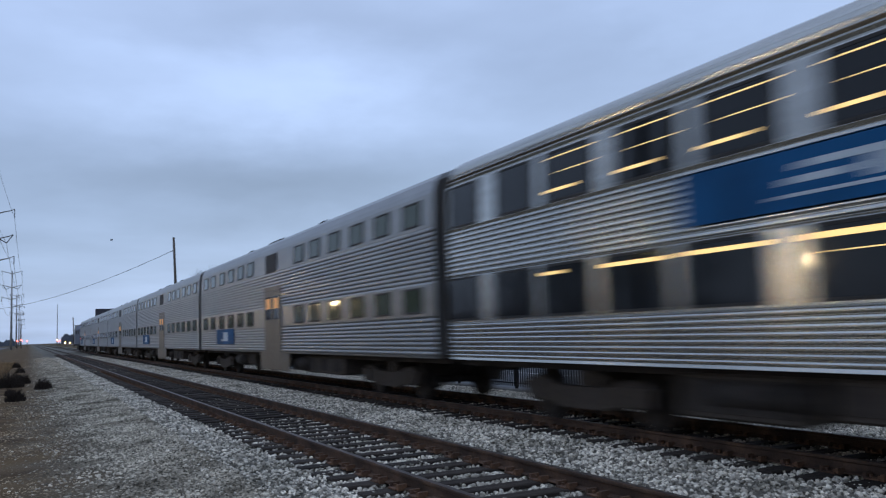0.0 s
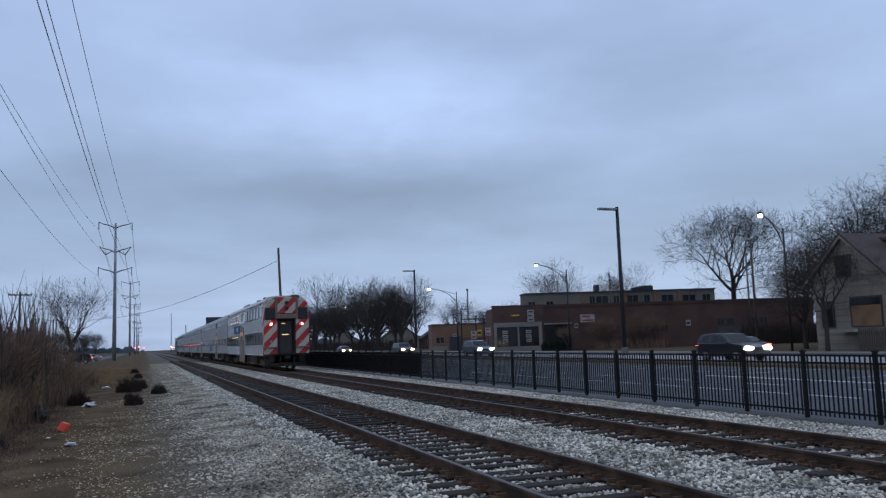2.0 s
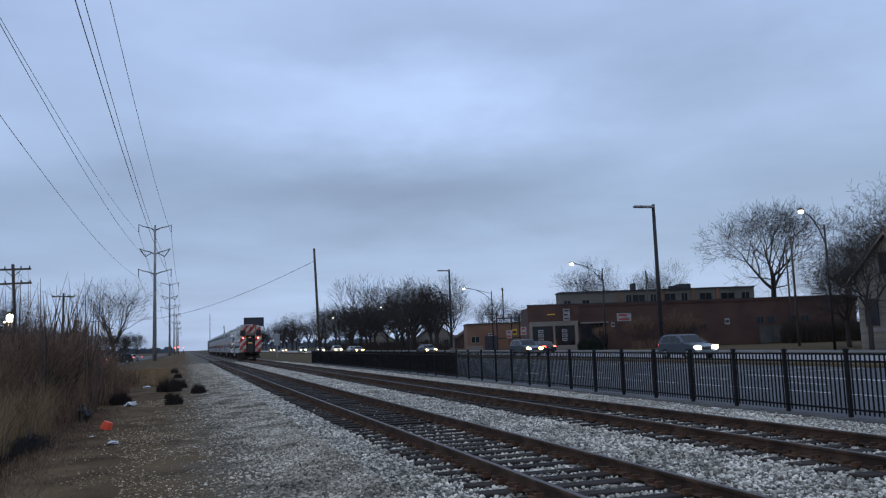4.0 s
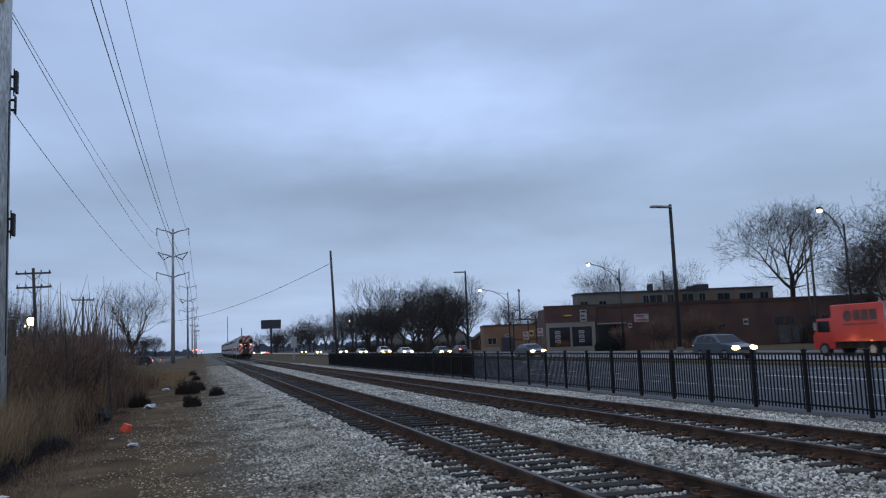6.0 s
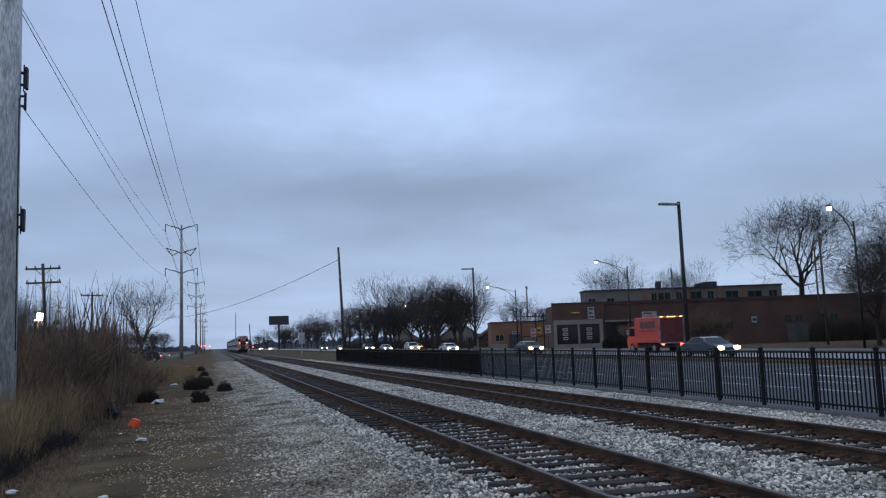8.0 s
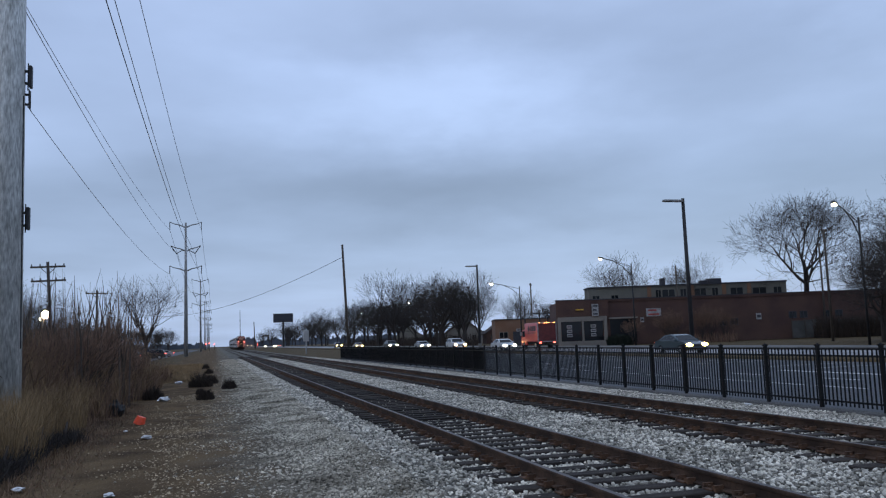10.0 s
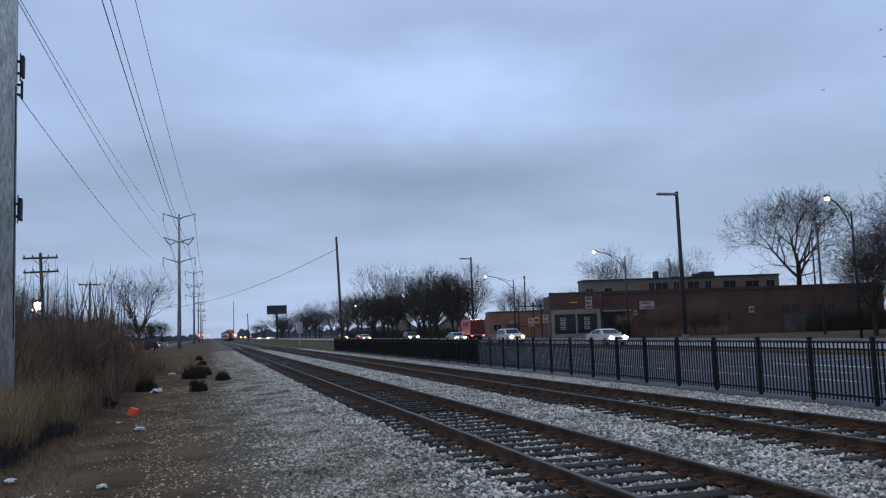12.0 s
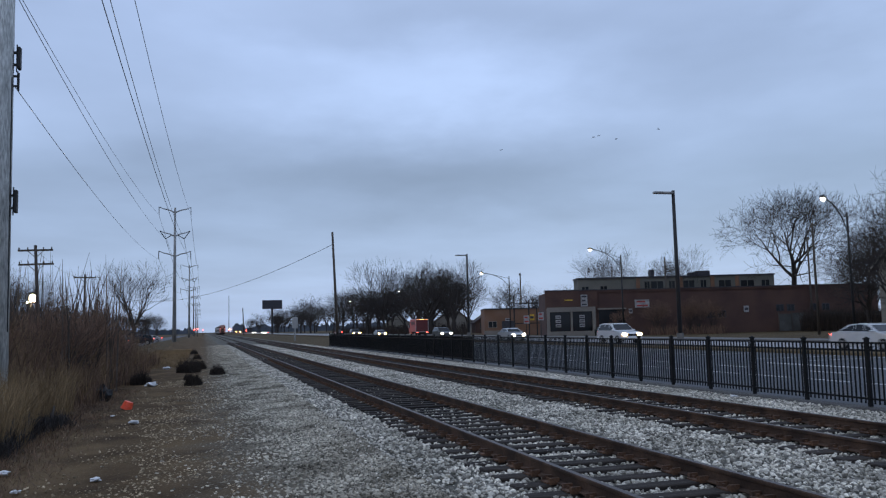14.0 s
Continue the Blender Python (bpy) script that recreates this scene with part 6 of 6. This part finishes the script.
# ---- vehicles ----
M["tyre"] = mat("tyre", (0.012, 0.012, 0.012), 0.85, scale=4, fine=20, vary=0.2)
M["rim"] = mat("rim", (0.35, 0.35, 0.36), 0.35, metal=0.9, scale=4, fine=20, vary=0.1, bump=0)
PAINT = {k: mat("paint_" + k, c, 0.28, metal=0.2, scale=1, fine=10, vary=0.05, bump=0, coat=0.6, tint=tuple(v * 0.85 for v in c)) for k, c in (
    ("white", (0.62, 0.63, 0.64)), ("black", (0.014, 0.015, 0.018)), ("slate", (0.055, 0.075, 0.10)), ("silver", (0.32, 0.33, 0.34)), ("red", (0.55, 0.045, 0.03)), ("teal", (0.03, 0.055, 0.065)))}

SHAPES = {
    "sedan": dict(L=4.8, W=1.82, body=[(-2.4, 0.42), (-2.38, 0.82), (-2.2, 0.98), (-1.5, 1.02), (1.0, 0.96), (1.9, 0.86), (2.32, 0.72), (2.4, 0.45), (2.3, 0.24), (-2.3, 0.26)], cab=[(-1.75, 1.0), (-0.95, 1.40), (-0.2, 1.46), (0.35, 1.40), (1.15, 0.96)], r=0.33),
    "suv": dict(L=4.8, W=1.9, body=[(-2.4, 0.5), (-2.38, 0.95), (-2.25, 1.12), (0.9, 1.10), (1.9, 1.0), (2.32, 0.86), (2.4, 0.5), (2.3, 0.3), (-2.3, 0.32)], cab=[(-2.3, 1.1), (-1.95, 1.66), (-1.2, 1.76), (0.1, 1.72), (1.05, 1.09)], r=0.37),
}


def vehicle(shape, paint, label, lamps="head", facing_on=True):
    """A road car, its front towards +y; origin on the road under its middle."""
    S = SHAPES[shape]
    name = "car" if shape == "sedan" else "suv"
    car = empty(name, label, "car", "traffic")
    W = S["W"] / 2
    bm = bmesh.new()
    prism(bm, S["body"], -W, W, axis="x")
    finish(bm)
    bmesh.ops.bevel(bm, geom=[e for e in bm.edges if abs(abs(e.verts[0].co.x) - W) < 1e-4 and abs(e.verts[0].co.x - e.verts[1].co.x) < 1e-4], offset=0.07, segments=2, affect="EDGES")
    part("body", bm, PAINT[paint], car)
    cab = S["cab"]
    bm = bmesh.new()
    n = len(cab)
    inset = [0.03 + 0.17 * (z - cab[0][1]) / (max(p[1] for p in cab) - cab[0][1]) for _, z in cab]
    lf = [bm.verts.new((-W + i, y, z)) for (y, z), i in zip(cab, inset)]
    rt = [bm.verts.new((W - i, y, z)) for (y, z), i in zip(cab, inset)]
    for i in range(n - 1):
        bm.faces.new((lf[i], lf[i + 1], rt[i + 1], rt[i]))
    bm.faces.new(lf[::-1]); bm.faces.new(rt)
    part("roof", finish(bm), PAINT[paint], car)
    top = max(z for _, z in cab)
    base = cab[0][1]
    # glass, slightly proud of the cabin
    for s in (-1, 1):
        g = bmesh.new()
        cy = sum(p[0] for p in cab) / n
        v = []
        for y, z in cab:
            zz = base + 0.04 + (z - base) * 0.80
            ii = 0.03 + 0.17 * (zz - base) / (top - base)
            v.append(g.verts.new((s * (W - ii + 0.012), cy + (y - cy) * 0.88, zz)))
        g.faces.new(v if s > 0 else v[::-1])
        part("side_glass", finish(g), M["glass_dark"], car)
        for f in (0.42, 0.66):
            yy = cab[0][0] + (cab[-1][0] - cab[0][0]) * f
            xo = s * (W - 0.05)
            part("pillar", finish(T((xo, yy, base), (xo - s * 0.13, yy - 0.03, top - 0.1), 0.035, n=6)), PAINT[paint], car)
    for nm, (p, q) in (("rear_glass", (cab[0], cab[1])), ("windscreen", (cab[-1], cab[-2]))):
        g = bmesh.new()
        d = 1 if nm == "windscreen" else -1
        v = []
        for f, wx in ((0.12, 0.12), (0.9, 0.24)):
            y = p[0] + (q[0] - p[0]) * f + d * 0.015; z = p[1] + (q[1] - p[1]) * f + 0.012
            v.append((g.verts.new((-W + wx, y, z)), g.verts.new((W - wx, y, z))))
        g.faces.new((v[0][0], v[0][1], v[1][1], v[1][0]))
        part(nm, g, M["glass_dark"], car)
    for y in (-S["L"] * 0.29, S["L"] * 0.30):
        for s in (-1, 1):
            w = part("wheel", finish(T((s * (W - 0.2), y, S["r"]), (s * (W + 0.01), y, S["r"]), S["r"], n=18)), M["tyre"], car)
            part("rim", finish(T((s * (W - 0.02), y, S["r"]), (s * (W + 0.022), y, S["r"]), S["r"] * 0.62, n=14)), M["rim"], w)
    yf, zl = S["L"] / 2, 0.72 if shape == "sedan" else 0.86
    for s in (-1, 1):
        bm = bmesh.new()
        bmesh.ops.create_uvsphere(bm, u_segments=10, v_segments=6, radius=0.20, matrix=Matrix.Translation((s * (W - 0.26), yf - 0.08, zl - 0.06)) @ Matrix.Diagonal((1.2, 0.9, 0.75, 1)))
        part("headlight", finish(bm, True), M[lamps], car, "lit headlight")
        part("tail_light", box(bmesh.new(), min(s * (W - 0.4), s * (W - 0.06)), max(s * (W - 0.4), s * (W - 0.06)), -yf + 0.01, -yf + 0.09, zl + 0.04, zl + 0.18, bevel=0.02), M["tail"], car, "red tail light")
        part("mirror", box(bmesh.new(), min(s * W, s * (W + 0.16)), max(s * W, s * (W + 0.16)), 0.75, 0.9, base - 0.02, base + 0.12, bevel=0.03), PAINT[paint], car)
    part("grille", box(bmesh.new(), -W + 0.5, W - 0.5, yf - 0.06, yf + 0.012, zl - 0.2, zl - 0.04, bevel=0.01), M["plastic_black"], car)
    part("number_plate", box(bmesh.new(), -0.16, 0.16, -yf - 0.012, -yf + 0.02, zl - 0.1, zl), M["sign_white"], car)
    return car


def box_truck():
    t = empty("box_truck", "red box truck with orange roof marker lamps", "truck", "traffic")
    bm = B(-1.3, 1.3, -3.6, 0.9, 0.95, 3.35, bevel=0.04)
    part("cargo_box", bm, PAINT["red"], t, "red cargo box")
    bm = bmesh.new()
    for a, b, c, d in ((-1.32, -1.2, 0.9, 3.38), (1.2, 1.32, 0.9, 3.38), (-1.32, 1.32, 3.28, 3.4), (-1.32, 1.32, 0.85, 0.98)):
        box(bm, a, b, -3.66, -3.58, c, d)
    part("rear_frame", bm, M["rim"], t)
    part("rear_door", box(bmesh.new(), -1.19, 1.19, -3.63, -3.59, 1.0, 3.26), M["stripe_dark"], t, "dull red roller door")
    bm = bmesh.new()
    prism(bm, [(0.95, 0.5), (2.9, 0.5), (2.95, 1.35), (2.75, 1.6), (2.5, 2.5), (0.95, 2.55)], -1.05, 1.05, axis="x")
    finish(bm)
    part("cab", bm, PAINT["red"], t)
    part("windscreen", finish(prism(bmesh.new(), [(2.77, 1.62), (2.81, 1.62), (2.56, 2.42), (2.52, 2.42)], -0.92, 0.92, axis="x")), M["glass_dark"], t)
    for s in (-1, 1):
        part("side_glass", box(bmesh.new(), min(s * 1.04, s * 1.062), max(s * 1.04, s * 1.062), 1.35, 2.45, 1.6, 2.35), M["glass_dark"], t)
        bm = bmesh.new()
        x = s * 1.305
        lo, hi = min(x, x + s * 0.01), max(x, x + s * 0.01)
        tube(bm, (lo, -0.55, 2.6), (hi, -0.55, 2.6), 0.38, n=16)
        for k in range(3):
            box(bm, lo, hi, -2.95 + 0.66 * k, -2.38 + 0.66 * k, 2.3, 2.95)
        box(bm, lo, hi, -2.95, -0.1, 2.02, 2.1)
        part("emblem", bm, M["emblem"], t, "dark grey plain emblem bars")
        part("headlight", box(bmesh.new(), min(s * 0.65, s * 0.95), max(s * 0.65, s * 0.95), 2.92, 2.98, 0.85, 1.05), M["head_warm"], t)
        part("tail_light", box(bmesh.new(), min(s * 0.85, s * 1.1), max(s * 0.85, s * 1.1), -3.7, -3.64, 0.72, 0.85), M["tail"], t)
        part("mirror", box(bmesh.new(), min(s * 1.1, s * 1.35), max(s * 1.1, s * 1.35), 2.4, 2.52, 1.75, 2.25, bevel=0.02), M["sign_white"], t)
        for y in (-2.2, 1.95):
            w = part("wheel", finish(T((s * 0.75, y, 0.46), (s * 1.08, y, 0.46), 0.46, n=18)), M["tyre"], t)
            part("rim", finish(T((s * 1.05, y, 0.46), (s * 1.1, y, 0.46), 0.27, n=14)), M["rim"], w)
    for x in (-1.0, -0.28, 0.0, 0.28, 1.0):
        part("marker_lamp", box(bmesh.new(), x - 0.07, x + 0.07, -3.70, -3.66, 3.28, 3.36), M["marker"], t)
    part("chassis", box(bmesh.new(), -0.9, 0.9, -3.5, 2.8, 0.55, 0.95), M["under"], t)
    part("bumper", box(bmesh.new(), -1.1, 1.1, -3.75, -3.6, 0.5, 0.66, bevel=0.02), M["under"], t)
    return t


M["emblem"] = mat("emblem", (0.10, 0.045, 0.04), 0.6, scale=3, fine=14, vary=0.2, bump=0)
M["stripe_dark"] = mat("stripe_dark", (0.10, 0.014, 0.013), 0.5, scale=2, fine=14, vary=0.12, bump=0.05)
def bird(label):
    b = empty("bird", label, "bird", "birds")
    bm = bmesh.new()
    bmesh.ops.create_uvsphere(bm, u_segments=8, v_segments=6, radius=0.05, matrix=Matrix.Diagonal((2.0, 0.8, 0.8, 1)))
    part("body", finish(bm, True), M["plastic_black"], b)
    for s in (-1, 1):
        w = bmesh.new()
        v = [w.verts.new(p) for p in ((0.05, s * 0.02, 0.01), (-0.04, s * 0.02, 0.01), (-0.05, s * 0.19, 0.05), (0.01, s * 0.20, 0.055))]
        w.faces.new(v)
        bmesh.ops.solidify(w, geom=w.faces[:], thickness=0.008)
        part("wing", finish(w), M["plastic_black"], b)
    return b


# start and end of each straight flight, over the whole clip
FLIGHTS = [((171.5, -33.8, 49.4), (31.9, 69.4, 19.2)), ((180.0, -41.4, 45.0), (32.3, 69.1, 19.3)), ((173.0, -39.6, 46.2), (33.8, 68.5, 18.9)), ((199.0, -28.5, 40.8), (23.9, 73.2, 18.5)), ((135.0, -20.5, 62.2), (37.1, 66.4, 19.5))]


def build_birds():
    first = bird("small dark bird in flight")
    out = [first] + [copy_thing(first, pose(0, 0, 0)) for _ in FLIGHTS[1:]]
    low = bird("small dark bird dropping into the weeds")
    return out, low


ROAD_IN, ROAD_OUT = 31.0, 37.2      # lanes towards and away from the camera
IN, OUT = "in", "out"
# shape, paint, lamps, lane, seconds and distance along the road, what it looks like
TRAFFIC = [
    ("suv", "slate", "head", IN, [(0, 40.0), (0.7, 28.8), (3, -10)], "dark grey suv with lit headlights"),
    ("suv", "black", "head", IN, [(0, 82.0), (1.0, 62.2), (1.5, 51.5), (2.0, 42.5), (2.5, 33.5), (4.5, 0)], "dark suv with lit headlights"),
    ("sedan", "black", "head", OUT, [(0, 20.0), (1.0, 33.6), (1.5, 41.0), (2.5, 59.0), (3.2, 74.0), (14, 260)], "black sedan seen from behind with red tail lights"),
    ("suv", "slate", "head", IN, [(0, 118), (1.5, 93), (2.5, 76.5), (3.2, 64.9), (7, 2)], "dark blue suv with lit headlights"),
    ("suv", "slate", "head_warm", IN, [(0, 141), (2.0, 113), (3.2, 92.5), (5.3, 62), (5.7, 54.6), (6.1, 47.8), (6.5, 41.2), (6.9, 35.0), (9, 1)], "blue-grey suv with lit headlights"),
    ("sedan", "slate", "head_warm", IN, [(0, 185), (3.2, 131), (5.3, 98), (6.5, 75.6), (7.5, 59.8), (8.2, 49.0), (11.4, -5)], "dark blue-grey sedan with lit headlights"),
    ("sedan", "teal", "head_warm", IN, [(0, 225), (5.3, 140), (6.5, 108.3), (7.5, 95.3), (8.2, 84), (10.3, 52.0), (10.8, 44.0), (11.4, 34.5), (13.5, 2)], "dark teal sedan with warm lit headlights"),
    ("sedan", "white", "head", IN, [(0, 260), (6.5, 136.9), (8.2, 118), (10.3, 93), (11, 82.1), (12, 67.8), (12.5, 59.6), (13.2, 48.8), (14, 36.0)], "white sedan with lit headlights"),
    ("suv", "white", "head_warm", IN, [(0, 300), (6.5, 156), (8.2, 142), (10.3, 114), (11.5, 98), (12.5, 87.0), (13.5, 73.0), (14, 64.5)], "white suv with lit headlights"),
    ("sedan", "silver", "head", IN, [(0, 330), (6.5, 180), (8.2, 165), (10.3, 135), (12.5, 109.4), (14, 90.6)], "pale sedan with lit headlights"),
    ("suv", "black", "head", IN, [(0, 380), (6.5, 205), (8.2, 185), (12.5, 137.3), (14, 119.8)], "dark suv with bright headlights"),
    ("sedan", "silver", "head_warm", IN, [(0, 430), (6.5, 250), (8.2, 225), (12.5, 183.2), (14, 166.2)], "pale sedan with lit headlights"),
    ("suv", "black", "head_warm", IN, [(0, 480), (6.5, 290), (12.5, 215), (14, 195)], "dark suv with warm headlights"),
]
TRUCK_RUN = [(0, -40), (5.7, 40.0), (6.5, 49.8), (7.5, 63.2), (8.2, 74.0), (10.4, 107), (12.5, 134.3), (14, 159.0)]


def build_traffic():
    out, made = [], {}
    for shape, paint, lamps, lane, run, label in TRAFFIC:
        k = (shape, paint, lamps)
        if k in made:
            c = copy_thing(made[k], pose(0, 0, 0))
            tagged(c, label)
        else:
            c = made[k] = vehicle(shape, paint, label, lamps)
        out.append((c, lane, run))
    out.append((box_truck(), OUT, TRUCK_RUN))
    # cars waiting far down the road and west of the line
    for x, y, p, turn in ((31.5, 520, "white", 180), (37, 560, "silver", 0), (31.5, 620, "silver", 180), (-14.5, 150, "black", 90), (-16.5, 165, "slate", 90), (-15, 190, "silver", 90), (-17, 130, "black", 90), (47.6, 39.0, "teal", 200)):
        k = next(v for kk, v in made.items() if kk[1] == p)
        c = copy_thing(k, pose(x, y, GZ if x < 0 else -0.28, 0, 0, turn))
        tagged(c, "parked car beyond the weeds" if x < 0 else "dark car parked by the board fence" if y < 100 else "distant car with lit headlights", "car", "parked cars" if x < 0 or y < 100 else "traffic")
    return out


build_ground()
build_ballast()
build_poles()
build_block()
build_house()
build_scrub()
build_far()
build_trees()
build_weeds()
build_litter()
TRAIN = build_train()
CARS = build_traffic()
FLOCK, LONE_BIRD = build_birds()
build_fence()
build_track("near_track", NEAR, "railway track with rusty rails on dark wooden ties")
build_track("far_track", FAR, "railway track with rusty rails on which the train runs")


def motions():
    for car, ahead in TRAIN:
        walk(car, [(t, pose(FAR, y + ahead, 0)) for t, y in TRAIN_RUN])
    for car, lane, run in CARS:
        x, turn = (ROAD_IN, 180) if lane == IN else (ROAD_OUT, 0)
        rows = [(t, pose(x, y, -0.27, 0, 0, turn)) for t, y in run]
        if run[-1][0] < 14:
            (ta, ya), (tb, yb) = run[-2], run[-1]
            rows.append((14.0, pose(x, yb + (yb - ya) / (tb - ta) * (14 - tb), -0.27, 0, 0, turn)))
        walk(car, rows)
    for b, (p, q) in zip(FLOCK, FLIGHTS):
        turn = math.degrees(math.atan2(q[1] - p[1], q[0] - p[0]))
        walk(b, [(0.0, pose(*p, 0, 0, turn)), (14.0, pose(*q, 0, 0, turn))])
    walk(LONE_BIRD, [(0.0, pose(1.2, 59.4, 8.4, 0, 20, 160)), (1.3, pose(-0.6, 59.9, 4.4, 0, 20, 160)), (2.8, pose(-6.4, 62.0, GZ + 0.1, 0, 5, 160)), (14.0, pose(-6.4, 62.0, GZ + 0.1, 0, 5, 160))])


motions()
